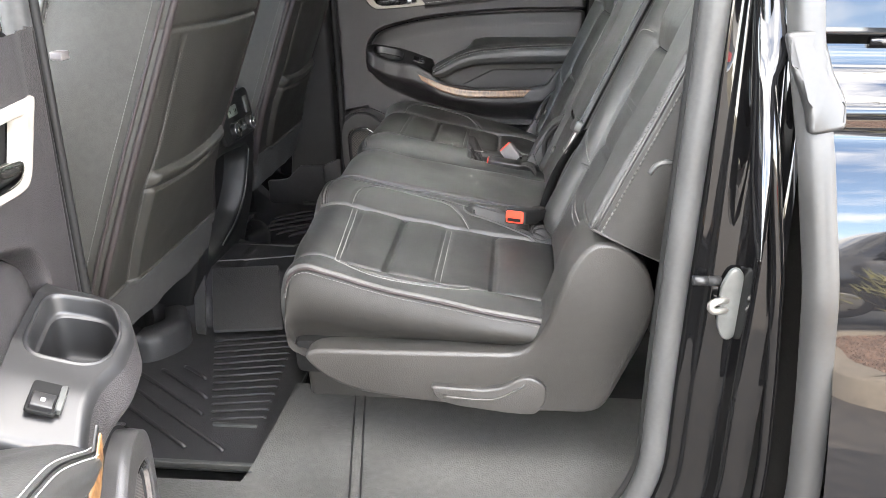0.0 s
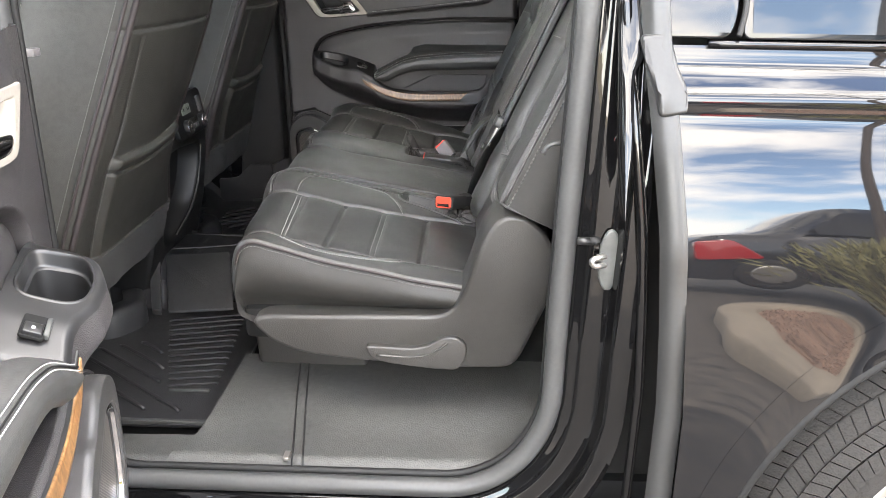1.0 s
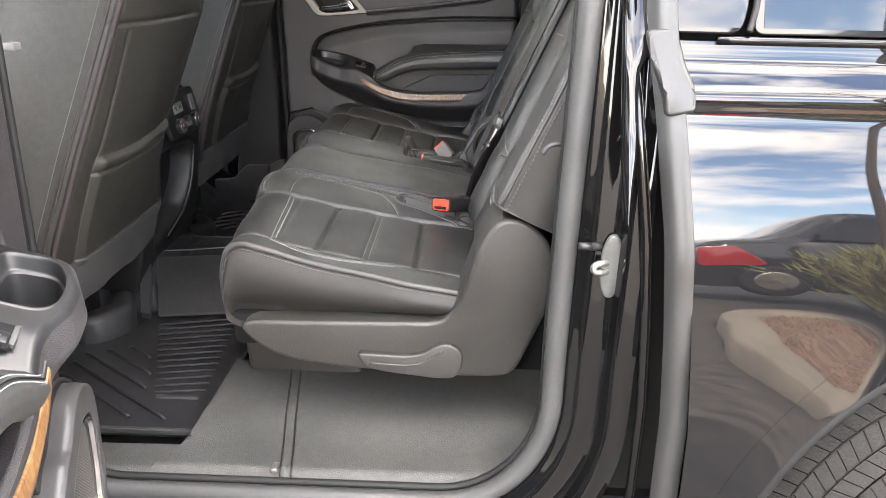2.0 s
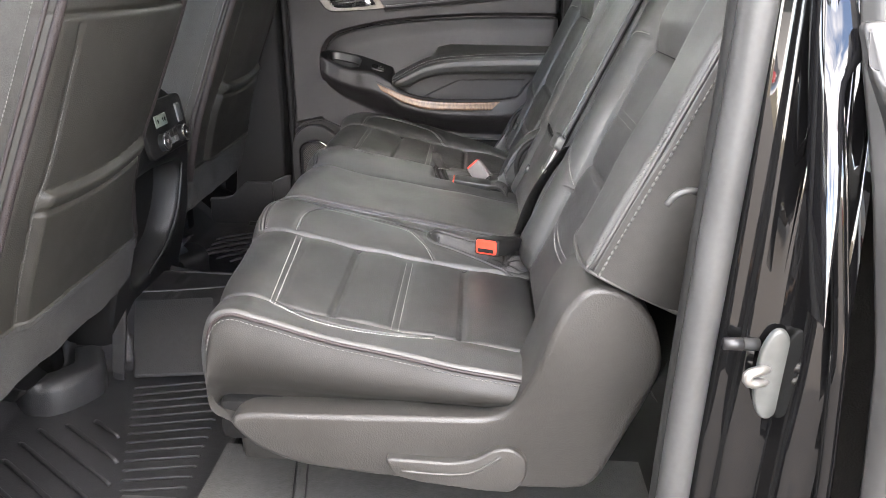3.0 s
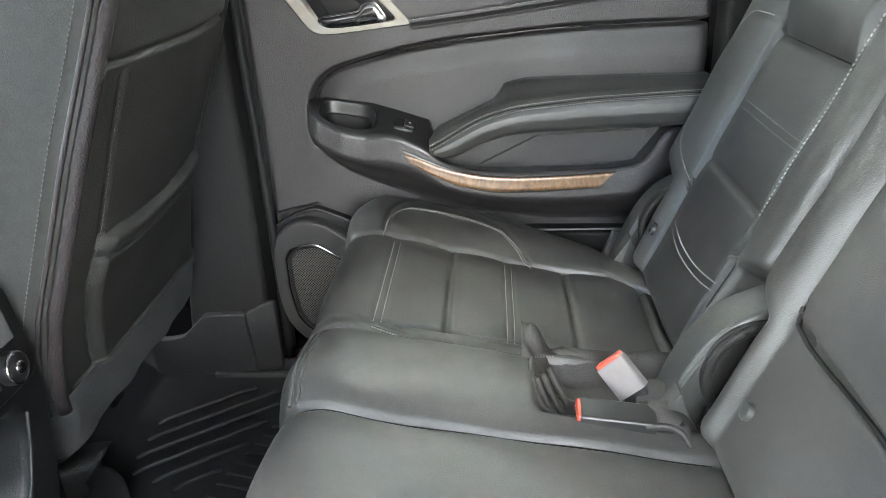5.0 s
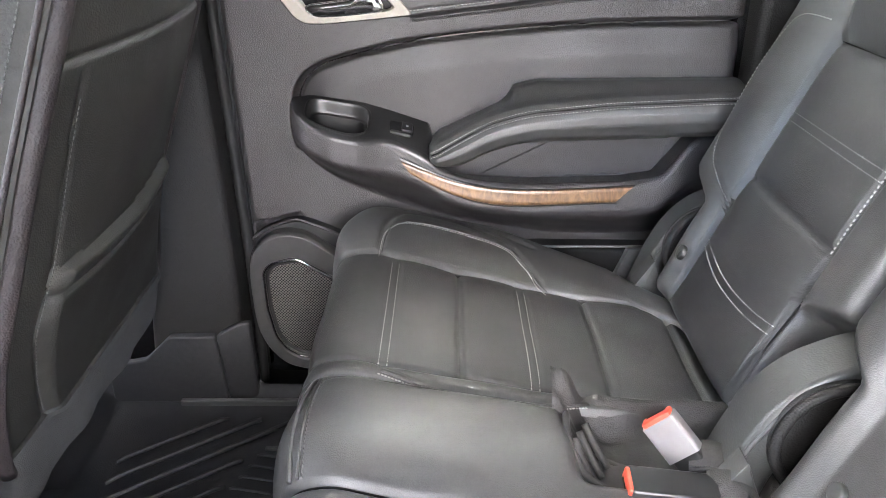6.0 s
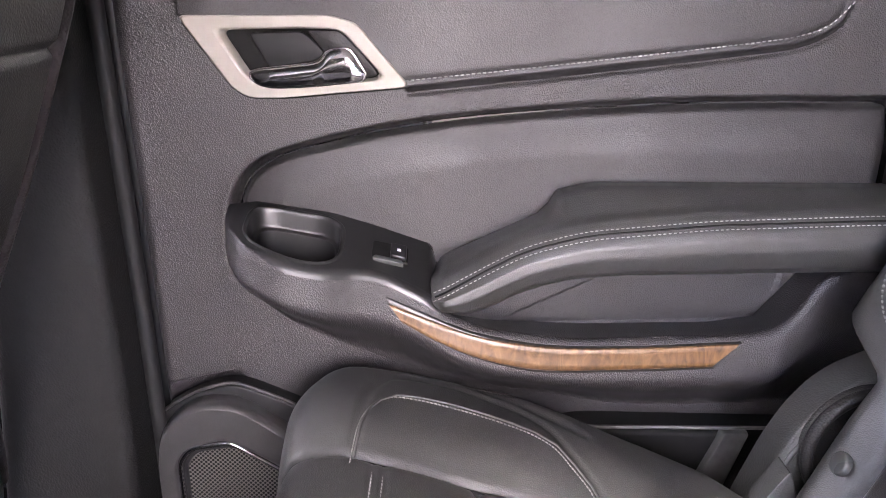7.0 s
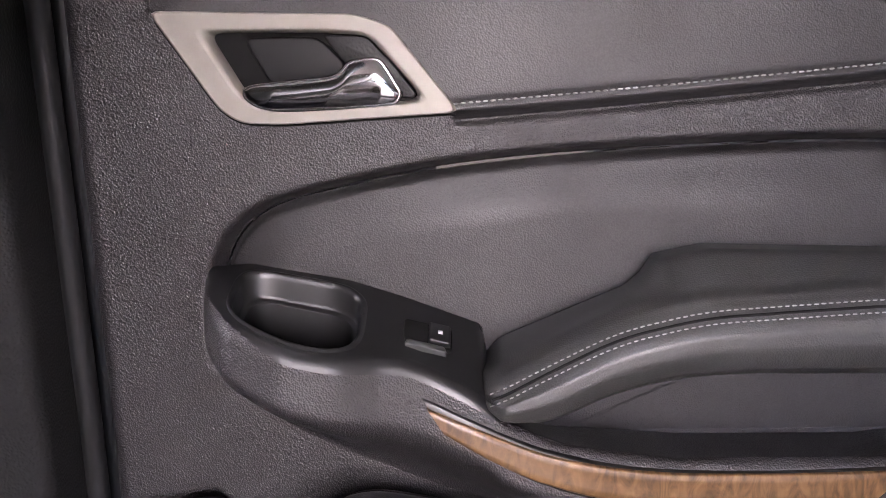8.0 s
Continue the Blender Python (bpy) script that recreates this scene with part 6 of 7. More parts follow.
sheet(fine, [("door_jamb", M_JAMB, "stepped glossy black door jamb")], body, flip=True)
# upright edge of the body side; its pale grey paints the mirrored sky
zz = np.linspace(-0.12, 1.10, 70)
bow = lambda z: np.interp(z, [-0.2, 0.04, 0.225, 0.35, 0.486, 0.56, 0.64, 0.70, 0.775, 1.1], [0.535, 0.545, 0.546, 0.538, 0.525, 0.514, 0.503, 0.494, 0.486, 0.452])
strip_y = lambda z: np.interp(z, [-0.4, 0.10, 0.46, 0.60, 0.72, 0.775, 1.1], [0.832, 0.843, 0.856, 0.880, 0.918, 0.930, 0.985])
strip = np.stack([bow(zz), strip_y(zz), zz], 1)
ribbon("edge_strip", strip, (0.0172, -0.006, 0.0), 0.016, M_STRIP, body, "panel edge strip, mirrored sky painted pale grey")
cap = soft_corner([(0.460, 0.728), (0.497, 0.731), (0.506, 0.706), (0.509, 0.690), (0.519, 0.668), (0.523, 0.636), (0.487, 0.629), (0.483, 0.655), (0.470, 0.690)], 0.008, 3)
slab("strip_cap", cap, lambda u, v, w: (u + 0.008, float(strip_y(v)) - 0.001 - w * (0.7 + 0.3 * math.cos((v - 0.66) * 60)), v), 0.020, M_STRIP, body, "pale moulded cap on the edge strip", bevel=0.007, segments=4)
inner_strip = np.stack([bow(zz) - 0.034, 0.889 + 0.8 * jamb_lean(zz), zz], 1)
tube("jamb_ridge", inner_strip[5:52], 0.008, M_JAMB, body, "polished black ridge")
# body-coloured shoulder between the jamb and the strip, leaning in upwards
zs = np.linspace(0.50, 1.10, 60)
left_x = np.interp(zs, [0.50, 0.58, 0.75, 1.10], [0.4585, 0.452, 0.448, 0.412])
right_x = np.interp(zs, [0.50, 0.58, 0.68, 0.70, 0.717, 0.75, 1.10], [0.4600, 0.466, 0.466, 0.478, 0.496, 0.500, 0.462])
lean_y = 0.885 + np.interp(zs, [0.50, 0.60, 1.10], [-0.028, 0.0, 0.18])
SH = np.stack([np.stack([left_x, lean_y + 0.03, zs], 1)] + [np.stack([left_x + (right_x - left_x) * q, lean_y - 0.004 * math.sin(q * math.pi), zs], 1) for q in (0, 0.03, 0.25, 0.5, 0.75, 0.97, 1.0)]
              + [np.stack([right_x, lean_y + 0.03, zs], 1)], 1)
sheet(SH, [("jamb_shoulder", M_PAINT, "glossy black body shoulder beside the jamb")], body)

# quarter panel with wheel opening
WHEEL = (1.075, -0.055)
ARCH = 0.452


LEAN_Z = np.linspace(-0.4, 1.2, 321)
LEAN_Y = np.cumsum(np.interp(LEAN_Z, [-0.4, 0.0, 0.16, 0.31, 0.37, 0.41, 0.46, 0.53, 0.60, 0.66, 1.2], [-0.10, -0.02, 0.05, 0.105, 0.115, 0.135, 0.176, 0.25, 0.36, 0.42, 0.30])) * (LEAN_Z[1] - LEAN_Z[0])
LEAN_Y = LEAN_Y + 0.842 - np.interp(0.40, LEAN_Z, LEAN_Y)


def side_y(x, z):
    """The body side: leans in upwards, bulges over the wheel, steps at the belt line."""
    y = np.interp(z, LEAN_Z, LEAN_Y)
    y = y - 0.012 * np.exp(-((z - 0.655) / 0.018) ** 2) + 0.006 * np.exp(-((z - 0.690) / 0.014) ** 2)
    r = np.hypot(x - WHEEL[0], z - WHEEL[1])
    y = y - 0.007 * np.exp(-np.clip(r - ARCH, 0, 1) / 0.05)
    return y + 0.02 * np.clip(x - 1.2, 0, 2) ** 2


X, Z = np.meshgrid(np.linspace(0.0, 1.0, 150), np.linspace(-0.30, 0.715, 106), indexing="ij")
X = bow(Z) + 0.013 + X * (2.45 - bow(Z) - 0.013)
R = np.hypot(X - WHEEL[0], Z - WHEEL[1])
P = np.stack([X, side_y(X, Z), Z], -1)
sheet(P, [("quarter_panel", M_PAINT, "curved glossy black quarter panel")], body, np.where(R < ARCH + 0.018, 1, 0))
ang = np.linspace(math.radians(200), math.radians(-20), 90)
RA, AA = np.meshgrid(np.linspace(ARCH, ARCH + 0.052, 20), ang, indexing="ij")
FX, FZ = WHEEL[0] + RA * np.cos(AA), WHEEL[1] + RA * np.sin(AA)
FX = np.maximum(FX, bow(FZ) + 0.013)
sheet(np.stack([FX, side_y(FX, FZ) - 0.0004, FZ], -1), [("arch_flare", M_PAINT, "glossy black wheel arch flare")], body, flip=True)
lip = [(WHEEL[0] + ARCH * math.cos(a), float(side_y(np.array(WHEEL[0] + ARCH * math.cos(a)), np.array(WHEEL[1] + ARCH * math.sin(a)))) + 0.004, WHEEL[1] + ARCH * math.sin(a)) for a in ang]
tube("arch_lip", lip, 0.007, M_DARK, body, "black wheel arch lip")
liner = np.array([[(WHEEL[0] + ARCH * 0.995 * math.cos(a), yy, WHEEL[1] + ARCH * 0.995 * math.sin(a)) for yy in (0.85, 0.95, 1.05, 1.15)] for a in ang])
sheet(liner, [("arch_liner", M_DARK, "dark wheel arch liner")], body)
fwd = np.array([[(x_, 0.900 + 0.03 * w_, z_) for z_, w_ in ((-0.03, 0), (-0.06, -0.6), (-0.14, -0.9), (-0.22, 0.5))] for x_ in np.linspace(-1.9, 0.58, 30)])
sheet(fwd, [("rocker_panel", M_PAINT, "glossy black rocker panel")], body)
box("step_board", -0.60, 0.62, 0.74, 0.90, -0.20, -0.16, M_BLACKRUBBER, body, "ribbed black running board", 0.01)
# rear side glass with its frame
slab("quarter_glass", soft_corner([(0.470, 0.724), (0.588, 0.724), (0.596, 0.76), (0.575, 1.06), (0.470, 1.06)], 0.018, 4), lambda u, v, w: (u, 0.932 + 0.20 * (v - 0.72) - w, v), 0.006, M_GLASSDARK, body, "dark reflective side glass", bevel=0.003)
slab("quarter_glass", soft_corner([(0.603, 0.724), (2.20, 0.724), (2.05, 1.08), (0.585, 1.06)], 0.012, 4), lambda u, v, w: (u, 0.932 + 0.20 * (v - 0.72) - w, v), 0.006, M_GLASSDARK, body, "dark reflective side glass", bevel=0.002)
for (xa, xb_), (xc, xd) in (((0.476, 0.586), (0.476, 0.570)), ((0.614, 2.17), (0.598, 2.03))):
    U, V = np.meshgrid(np.linspace(0, 1, 24), np.linspace(0, 1, 14), indexing="ij")
    zg = 0.732 + 0.318 * V
    xg = (xa + (xb_ - xa) * U) * (1 - V) + (xc + (xd - xc) * U) * V
    sheet(np.stack([xg, 0.932 + 0.20 * (zg - 0.72) - 0.0068, zg], -1), [("glass_face", M_GLASSDARK, "dark reflective side glass")], body)
tube("belt_trim", [(x_, float(side_y(np.array(x_), np.array(0.716))) - 0.002, 0.717) for x_ in np.linspace(0.56, 2.3, 40)], 0.006, M_PAINT, body, "black belt-line trim")
tube("glass_gasket", [(u, 0.924 + 0.20 * (v - 0.72), v) for u, v in soft_corner([(0.595, 0.722), (0.603, 0.76), (0.580, 1.06)], 0.012, 4)[2:12]], 0.004, M_BLACKRUBBER, body, "black glass gasket")
# striker and its wedge
striker = thing("door_striker", (0.465, 0.935, 0.42), "bright metal door striker loop on the black jamb", "door striker")
slab("striker_plate", soft_corner([(-0.006, -0.042), (0.006, -0.042), (0.015, -0.020), (0.015, 0.028), (0.006, 0.050), (-0.006, 0.050), (-0.015, 0.028), (-0.015, -0.020)], 0.010, 4), lambda u, v, w: (0.459 + u, 0.931 - w, 0.412 + v), 0.006, M_BOLT, striker, "grey oval striker plate", bevel=0.003)
loop = [(0.460, 0.934, 0.422), (0.446, 0.924, 0.422), (0.436, 0.921, 0.420), (0.434, 0.921, 0.416), (0.436, 0.921, 0.411), (0.446, 0.924, 0.409), (0.460, 0.934, 0.409)]
tube("striker_loop", curve_through(loop, 0.004), 0.0050, M_STEEL, striker, "pale worn metal loop", sides=10)
pin = thing("jamb_bumper", (0.43, 0.948, 0.442), "small dark pin bumper on the door jamb", "bumper")
tube("pin", [(0.414, 0.938, 0.441), (0.432, 0.938, 0.441)], 0.0060, M_SATIN, pin, "short dark pin", sides=12)
tube("pin_gap", [(0.431, 0.938, 0.441), (0.446, 0.939, 0.441)], 0.0062, M_BLACKRUBBER, pin, "", sides=12)
hook = thing("coat_hook", (0.40, 1.012, 0.56), "curved grey plastic hook inside the pillar", "hook")
tube("hook_arm", curve_through([(0.400, 1.012, 0.560), (0.384, 1.000, 0.568), (0.370, 0.998, 0.564), (0.363, 1.000, 0.553)], 0.004), 0.0036, M_RUBBER, hook)

# pillars inside
pillars = thing("pillar_trim", (-0.45, 1.82, 0.0), "dark moulded pillar trims beside the doors", "trim", kind="structure")
bt = soft_corner([(-0.56, -0.04), (-0.386, -0.04), (-0.386, 0.36), (-0.398, 0.72), (-0.402, 1.12), (-0.47, 1.12), (-0.50, 0.55)], 0.02)
slab("pillar_cover", bt, lambda u, v, w: (u, 2.665 - w, v), 0.105, M_PLASTIC, pillars, "dark moulded pillar cover", bevel=0.022, segments=5)
slab("pillar_cover", bt, lambda u, v, w: (u - 0.022, 0.975 + w, v), 0.090, M_PLASTIC, pillars, "dark moulded pillar cover", bevel=0.022, segments=5)
tube("pillar_seal", [(float(np.interp(z_, [0.0, 0.23, 0.40, 0.55, 0.72, 1.1], [-0.370, -0.371, -0.375, -0.380, -0.386, -0.392])), 2.610, z_) for z_ in np.linspace(0.0, 1.1, 30)], 0.009, M_BLACKRUBBER, pillars, "black pillar seal")
ct = soft_corner([(0.428, 0.0), (0.62, 0.0), (0.70, 1.12), (0.424, 1.12)], 0.02)
slab("pillar_cover", ct, lambda u, v, w: (u + 0.002, 2.665 - w, v), 0.06, M_PLASTIC, pillars, "dark moulded pillar cover", bevel=0.015)
slab("pillar_cover", ct, lambda u, v, w: (u - 0.020, 1.005 + w, v), 0.05, M_PLASTIC, pillars, "dark moulded pillar cover", bevel=0.012)

# shell that closes the car above and around; unseen, its openings set the light
shell = thing("wall_shell", (0.3, 1.82, 0.0), "plain closed car shell with roof, cargo wall and side walls", "car shell", kind="structure")
ceiling = thing("ceiling", (0.0, 1.82, 1.16), "pale grey cloth headliner under the roof", "headliner", kind="structure")
box("headliner", -1.12, 1.6, 0.98, 2.68, 1.16, 1.18, M_LINER, ceiling, "pale cloth headliner", 0.005)
box("roof_panel", -1.16, 2.3, 0.93, 2.73, 1.19, 1.23, M_PAINT, shell, "black roof", 0.015)
box("cargo_wall", 1.55, 1.60, 0.98, 2.68, -0.05, 0.78, M_PLASTIC, shell, "dark cargo wall", 0.005)
# Unseen pane added so that light comes in from behind the seats.
box("rear_window", 1.565, 1.57, 1.05, 2.61, 0.78, 1.16, M_GLASS, shell, "unseen clear rear pane, added to let light in", 0)
box("side_wall", 0.46, 1.55, 2.675, 2.72, -0.30, 0.76, M_PAINT, shell, "", 0.005)
box("side_glass", 0.66, 1.55, 2.690, 2.695, 0.76, 1.185, M_PRIVACY, shell, "tinted side glass", 0)
box("side_wall", -1.9, -0.39, 2.675, 2.72, -0.30, 0.76, M_PAINT, shell, "", 0.005)
box("front_window", -1.30, -0.40, 2.690, 2.695, 0.76, 1.185, M_PRIVACY, shell, "tinted front side glass", 0)
box("side_wall", -1.9, -0.56, 0.94, 0.985, -0.05, 0.70, M_PAINT, shell, "", 0.005)
box("side_wall", 0.62, 1.55, 1.05, 1.09, -0.05, 1.185, M_PLASTIC, shell, "", 0.005)
box("wheel_cover", 0.50, 1.50, 1.02, 1.22, -0.02, 0.42, M_DARK, shell, "dark inner wheel cover", 0.03)
box("firewall", -1.95, -1.90, 0.94, 2.72, -0.05, 0.62, M_DARK, shell, "", 0.005)
box("dash_top", -1.95, -1.40, 0.98, 2.68, 0.55, 0.68, M_PLASTIC, shell, "dark dashboard top", 0.03)


# ---------- rear wheel ----------
wheel = thing("rear_wheel", (WHEEL[0], 0.925, -0.465), "rear wheel with treaded black tyre under the arch", "wheel")
sect = curve_through([(-0.120, 0.24), (-0.136, 0.275), (-0.136, 0.315), (-0.120, 0.352), (-0.088, 0.382), (-0.040, 0.402), (0.02, 0.409), (0.08, 0.404), (0.12, 0.388), (0.138, 0.345), (0.12, 0.25)], 0.006)
th = np.linspace(0, 2 * math.pi, 121)
WY = 0.985
hub = (WHEEL[0], WHEEL[1] + 0.002)
P = np.array([[(hub[0] + r_ * math.cos(a), WY + o_, hub[1] + r_ * math.sin(a)) for o_, r_ in sect] for a in th])
tyre = sheet(P, [("tyre", M_TYRE, "worn black tyre")], wheel)[0]
arc = np.r_[0, np.cumsum(np.linalg.norm(np.diff(sect, axis=0), axis=1))]
across = lambda q: (np.interp(q, arc, sect[:, 0]), np.interp(q, arc, sect[:, 1]))
verts, faces = [], []
rows = np.linspace(0.050, arc[-1] * 0.66, 11)
for i in range(104):
    da = 2 * math.pi / 104
    for row in range(10):
        skew = 0.5 if row % 2 else -0.5
        n0 = len(verts)
        for h_, s_ in ((-0.002, 0.475), (0.007, 0.455)):
            for q, sg in ((rows[row] + 0.0014, 0), (rows[row + 1] - 0.0014, 1)):
                o_, r_ = across(q)
                tilt = math.atan2(o_, r_ - 0.26)
                o_, r_ = o_ + h_ * math.sin(tilt), r_ + h_ * math.cos(tilt)
                for e in (-s_, s_):
                    a = da * (i + e + skew * (sg - 0.5) + 0.37 * row)
                    verts.append((hub[0] + r_ * math.cos(a), WY + o_, hub[1] + r_ * math.sin(a)))
        faces += [(n0 + 4, n0 + 5, n0 + 7, n0 + 6), (n0, n0 + 1, n0 + 5, n0 + 4), (n0 + 2, n0 + 6, n0 + 7, n0 + 3), (n0, n0 + 4, n0 + 6, n0 + 2), (n0 + 1, n0 + 3, n0 + 7, n0 + 5)]
mesh_part("tread", verts, faces, M_TYRE, tyre, "raised tyre tread blocks", smooth=False, kind="stuff")
disc("rim", (WHEEL[0], WY - 0.09, WHEEL[1] + 0.002), (0, -1, 0), 0.242, 0.02, M_STEEL, wheel, "silver wheel rim", sides=48)


# ---------- outside, seen mirrored in the paint ----------
GZ = -0.465
ground = new("ground", bpy.data.meshes.new("ground"))
bm = bmesh.new()
bmesh.ops.create_grid(bm, x_segments=60, y_segments=60, size=400)
bm.to_mesh(ground.data)
bm.free()
ground.data.materials.append(M_ASPHALT)
ground.location = (0, 0, GZ)
tagged(ground, "worn grey asphalt of a parking area", "ground", kind="structure")

island = thing("kerb_island", (3.4, -3.6, GZ), "pale concrete kerb island filled with red gravel", "kerb", kind="structure")
ko = curve_through([(1.76, -2.6), (1.64, -1.95), (1.88, -1.52), (3.6, -1.4), (8.0, -1.6), (8.0, -4.9), (4.6, -4.7), (2.35, -3.9)], 0.05, closed=True)
kc = ko.mean(0)
nrm = np.roll(ko, -1, 0) - np.roll(ko, 1, 0)
nrm = np.stack([-nrm[:, 1], nrm[:, 0]], 1) / np.linalg.norm(nrm, axis=1)[:, None]
if ((kc - ko) * nrm).sum() < 0:
    nrm = -nrm
rows = []
for ins, zz_ in ((0.0, 0.0), (0.02, 0.13), (0.045, 0.15), (0.24, 0.15), (0.26, 0.11)):
    L = ko + nrm * ins
    rows.append(np.stack([L[:, 0], L[:, 1], np.full(len(L), GZ + zz_)], 1))
K = np.stack(rows, 1)
K = np.concatenate([K, K[:1]], 0)
sheet(K, [("kerb", M_CONCRETE, "pale concrete kerb")], island)
bed = K[:-1, -1]
mesh_part("gravel_bed", list(bed) + [np.array([kc[0], kc[1], GZ + 0.13])], [(i, (i + 1) % len(bed), len(bed)) for i in range(len(bed))], M_GRAVEL, island, "red-brown gravel bed")
rng = random.Random(5)
verts, faces = [], []
spots = [(rng.uniform(1.7, 4.2), rng.uniform(-4.6, -1.5)) for i in range(9000)]
ok = inside_line(np.array([q[0] for q in spots]), np.array([q[1] for q in spots]), ko + nrm * 0.28)
for i, (x_, y_) in enumerate(spots):
    if not ok[i]:
        continue
    r_ = rng.uniform(0.010, 0.026)
    n0 = len(verts)
    for q in ((1, 0, 0), (-0.5, 0.87, 0), (-0.5, -0.87, 0), (0, 0, 1)):
        verts.append((x_ + r_ * q[0] * rng.uniform(0.6, 1.3), y_ + r_ * q[1] * rng.uniform(0.6, 1.3), GZ + 0.112 + r_ * q[2] * 1.1))
    faces += [(n0, n0 + 1, n0 + 3), (n0 + 1, n0 + 2, n0 + 3), (n0 + 2, n0, n0 + 3)]
mesh_part("gravel", verts, faces, M_GRAVEL, island, "loose red-brown gravel stones", smooth=False, kind="stuff")


def shrub(place, size, seed, label):
    s = thing("shrub", place, label, "shrub", "shrubs on the kerb island")
    r = random.Random(seed)
    verts, faces = [], []
    for i in range(1700):
        a, t_ = r.uniform(0, 2 * math.pi), r.random() ** 0.7
        lean = t_ * r.uniform(0.2, 1.0)
        d = Vector((math.cos(a) * lean, math.sin(a) * lean, 1.15 - 0.6 * lean)).normalized()
        base = Vector(place) + d * size * r.uniform(0.25, 0.95)
        side = d.cross(Vector((r.uniform(-1, 1), r.uniform(-1, 1), 0.2))).normalized() * size * 0.012
        tip = base + (d + Vector((r.uniform(-0.4, 0.4), r.uniform(-0.4, 0.4), r.uniform(-0.3, 0.3)))) * size * 0.16
        n0 = len(verts)
        verts += [base - side, base + side, tip]
        faces.append((n0, n0 + 1, n0 + 2))
    mesh_part("blades", verts, faces, M_LEAF, s, "dry yellow-green blades", smooth=False, kind="stuff")
    tube("stem", [Vector(place), Vector(place) + Vector((0.02, 0, size * 0.3))], [size * 0.06, size * 0.03], M_BARK, s)
    return s


shrub((3.30, -3.75, GZ + 0.12), 1.15, 1, "dry yellow-green ornamental grass clump on gravel")
shrub((3.75, -4.0, GZ + 0.12), 1.15, 2, "large dry yellow-green grass clump on gravel")
shrub((4.5, -3.4, GZ + 0.12), 0.9, 3, "dry yellow-green ornamental grass clump on gravel")


def tree(place, trunk, seed):
    """A leaning forked tree with a thin, high crown."""
    tr = thing("tree", place, "leaning parking-lot tree with a thin high crown", "tree")
    r = random.Random(seed)
    line = curve_through([place] + trunk, 0.25)
    tube("trunk", line, np.linspace(0.060, 0.030, len(line)), M_BARK, tr, sides=12)
    top = Vector(line[-1])
    verts, faces = [], []
    for i in range(8):
        a = i * 2.4 + r.random()
        end = top + Vector((math.cos(a) * 1.9, math.sin(a) * 1.9, r.uniform(0.9, 2.2)))
        mid = top.lerp(end, 0.5) + Vector((0, 0, 0.3))
        limb = curve_through([tuple(line[-1 - i % 3]), tuple(mid), tuple(end)], 0.15)
        tube("limb", limb, np.linspace(0.034, 0.008, len(limb)), M_BARK, tr)
        for k in range(150):
            c = mid.lerp(end, r.random()) + Vector((r.gauss(0, 1), r.gauss(0, 1), r.gauss(0, 0.6))) * 0.35
            u = Vector((r.uniform(-1, 1), r.uniform(-1, 1), r.uniform(-1, 1))).normalized() * 0.055
            w = u.cross(Vector((r.uniform(-1, 1), 1, r.uniform(-1, 1)))).normalized() * 0.022
            n0 = len(verts)
            verts += [c - u, c + w, c + u, c - w]
            faces.append((n0, n0 + 1, n0 + 2, n0 + 3))
    mesh_part("crown", verts, faces, M_LEAF, tr, "sparse dry leaves", smooth=False, kind="stuff")
    return tr


tree((3.72, -4.5, GZ + 0.12), [(3.66, -4.5, 1.2), (3.70, -4.5, 2.5), (3.86, -4.5, 3.4), (4.02, -4.5, 4.0), (4.30, -4.5, 4.7), (4.45, -4.5, 5.6)], 4)


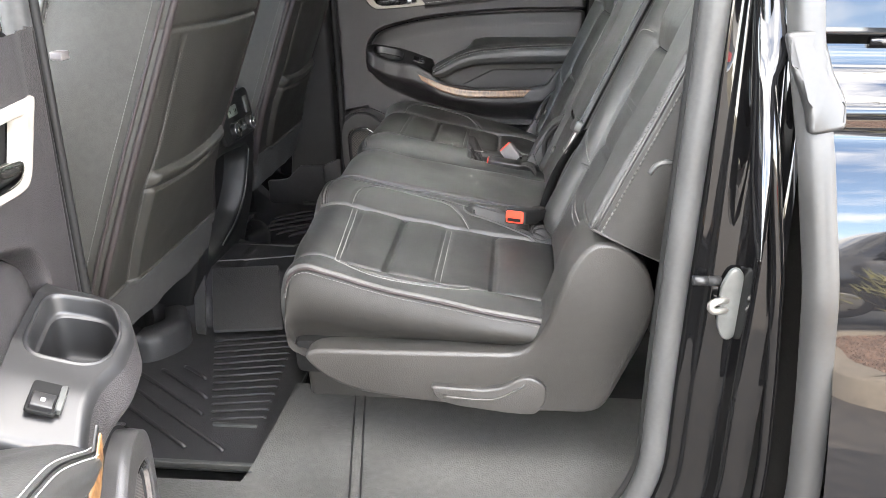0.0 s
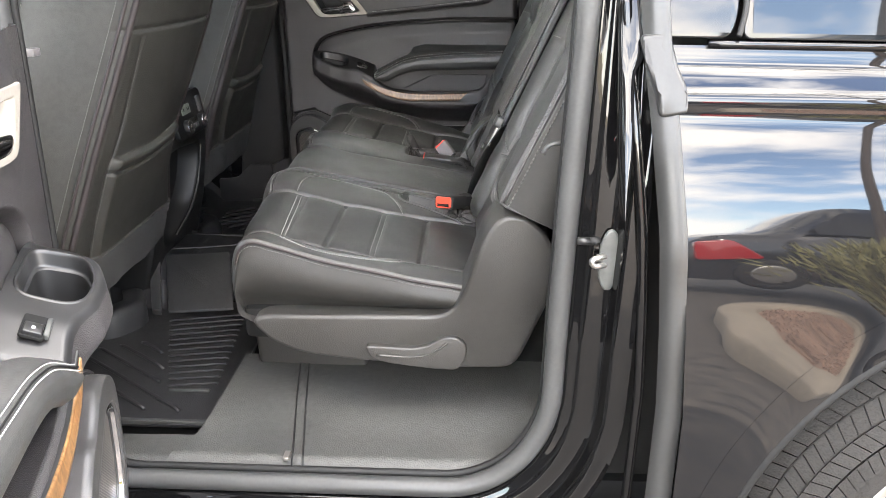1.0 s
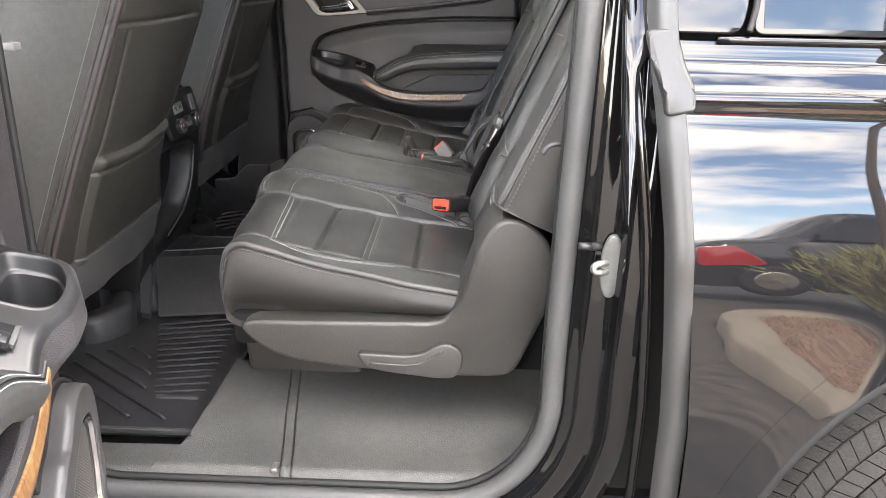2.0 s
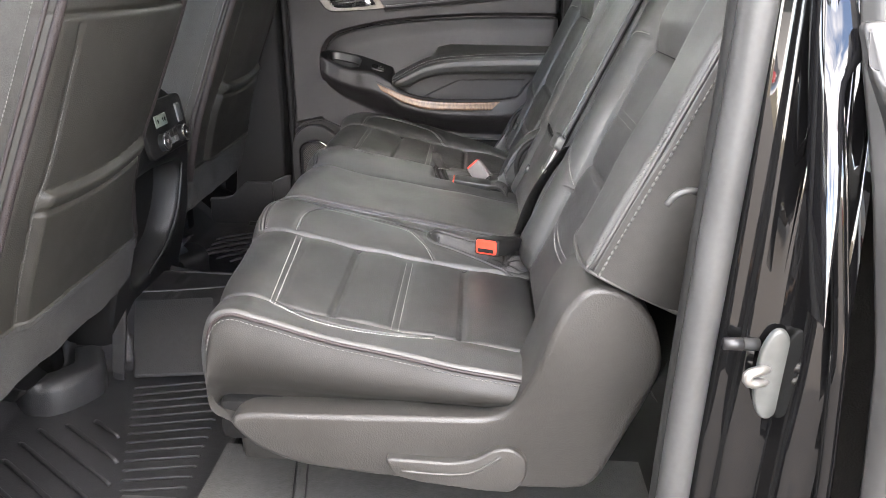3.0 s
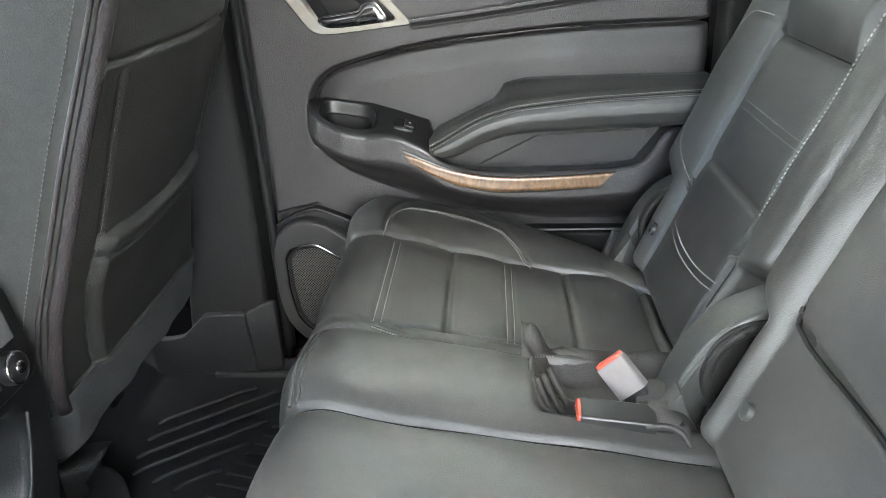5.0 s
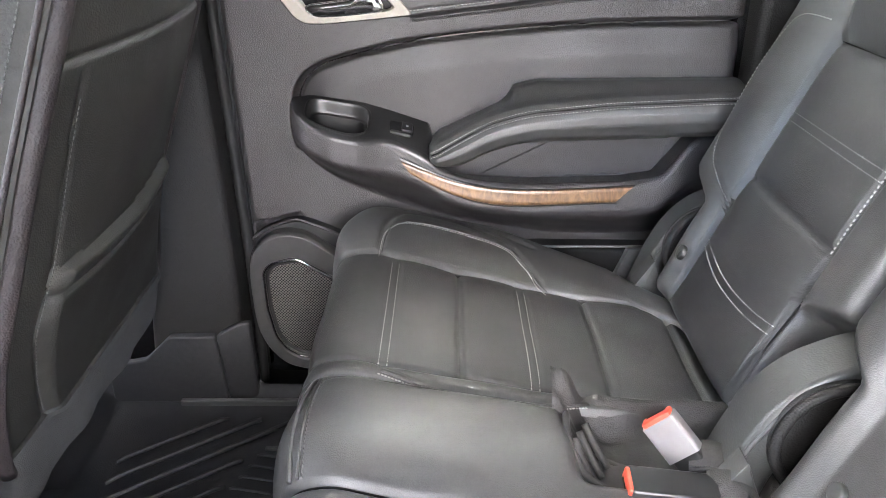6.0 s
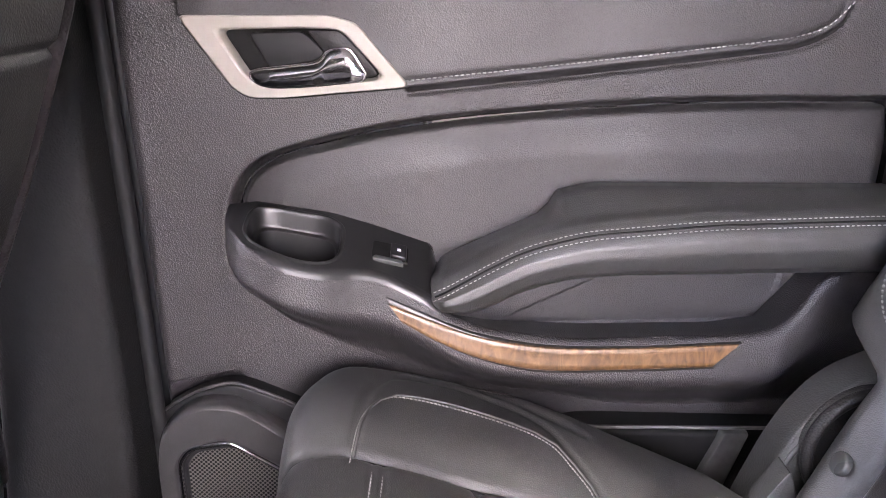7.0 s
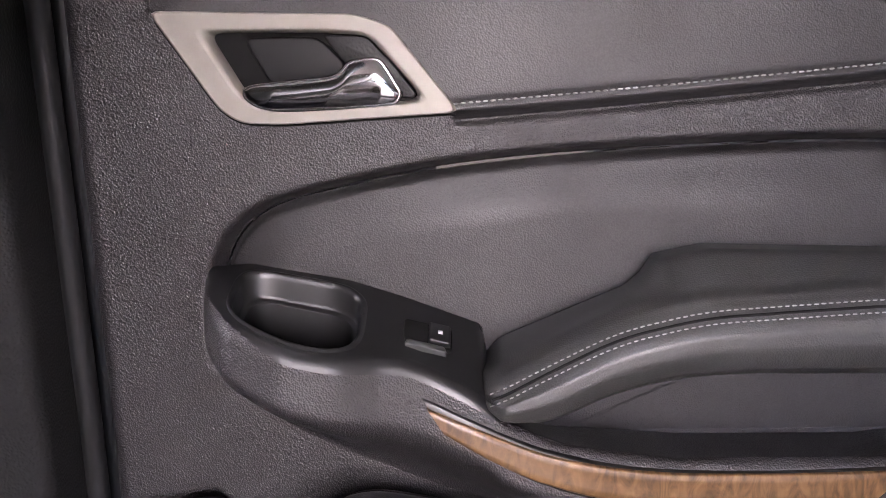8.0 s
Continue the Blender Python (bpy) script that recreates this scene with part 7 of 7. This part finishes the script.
def parked_car(place, yaw, paint, label, low=1.0):
    c = thing("parked_car", place, label, "car", "parked cars")
    m = Matrix.Translation(place) @ Matrix.Rotation(radians(yaw), 4, 'Z') @ Matrix.Diagonal((1, 1, low, 1))
    xs = np.linspace(-2.25, 2.25, 60)
    top = np.interp(xs, [-2.25, -2.1, -1.7, -0.9, -0.5, 0.7, 1.25, 2.05, 2.25], [0.62, 0.88, 0.98, 1.02, 1.42, 1.46, 1.02, 0.90, 0.60])
    top = np.convolve(np.pad(top, 2, "edge"), np.ones(5) / 5, "valid")
    half = np.interp(xs, [-2.25, -1.9, 0, 1.9, 2.25], [0.62, 0.88, 0.92, 0.88, 0.60])
    rows = []
    for x_, t_, w_ in zip(xs, top, half):
        belt = min(0.92, t_ - 0.02)
        rows.append([m @ Vector((x_, s_ * w_ * f_, z_)) for s_, f_, z_ in ((-1, 0.95, 0.22), (-1, 1.0, 0.45), (-1, 0.99, belt - 0.1), (-1, 0.93, belt), (-1, 0.70, t_ - 0.01), (-1, 0.3, t_ + 0.02),
                                                                         (1, 0.3, t_ + 0.02), (1, 0.70, t_ - 0.01), (1, 0.93, belt), (1, 0.99, belt - 0.1), (1, 1.0, 0.45), (1, 0.95, 0.22))])
    P = np.array([[tuple(q) for q in r_] for r_ in rows])
    sheet(P, [("car_shell", paint, "painted car shell")], c)
    for sx in (-1.4, 1.4):
        for sy in (-0.80, 0.80):
            ctr = m @ Vector((sx, sy, 0.33))
            ax = (m.to_3x3() @ Vector((0, 1 if sy > 0 else -1, 0)))
            w = disc("wheel", ctr, ax, 0.33, 0.14, M_TYRE, c, "black wheel", sides=28)
            disc("hub", ctr + ax * 0.14, ax, 0.20, 0.02, M_STEEL, w, "silver hub", sides=20)
    for sy in (-1, 1):
        pts = [(-0.85, 0.96), (-0.45, 1.34), (0.65, 1.36), (1.10, 0.98)]
        slab("side_window", soft_corner(pts, 0.05), lambda u, v, w: m @ Vector((u, sy * (0.875 - 0.40 * (v - 0.95) * 0.9 + 0.02 + w), v)), 0.01, M_GLASSDARK, c, "dark side window", bevel=0.002)
    for sy in (-1, 1):
        slab("tail_light", soft_corner([(1.45, 0.55), (2.08, 0.50), (2.10, 0.80), (1.75, 0.84)], 0.06), lambda u, v, w: m @ Vector((u, sy * (0.80 + 0.10 * (2.2 - u) + w), v)), 0.08, M_CARRED, c, "red tail light", bevel=0.02)
    return c


parked_car((4.55, -6.3, GZ), 181, M_CARDARK, "tall dark parked car with red tail lights on asphalt", 1.55)

hills = new("backdrop", bpy.data.meshes.new("backdrop"))
verts, faces = [], []
for i in range(121):
    a = 2 * math.pi * i / 120
    hgt = 6 + 5 * noise.noise(Vector((math.cos(a) * 3, math.sin(a) * 3, 0))) + 2.0 * noise.noise(Vector((math.cos(a) * 14, math.sin(a) * 14, 2)))
    verts += [(math.cos(a) * 180, math.sin(a) * 180, GZ), (math.cos(a) * 190, math.sin(a) * 190, GZ + max(1.5, hgt))]
for i in range(120):
    faces.append((2 * i, 2 * i + 1, 2 * i + 3, 2 * i + 2))
hills.data.from_pydata(verts, [], faces)
hills.data.materials.append(M_HILL)
tagged(hills, "low scrubby hills on the horizon", "hills", kind="structure")
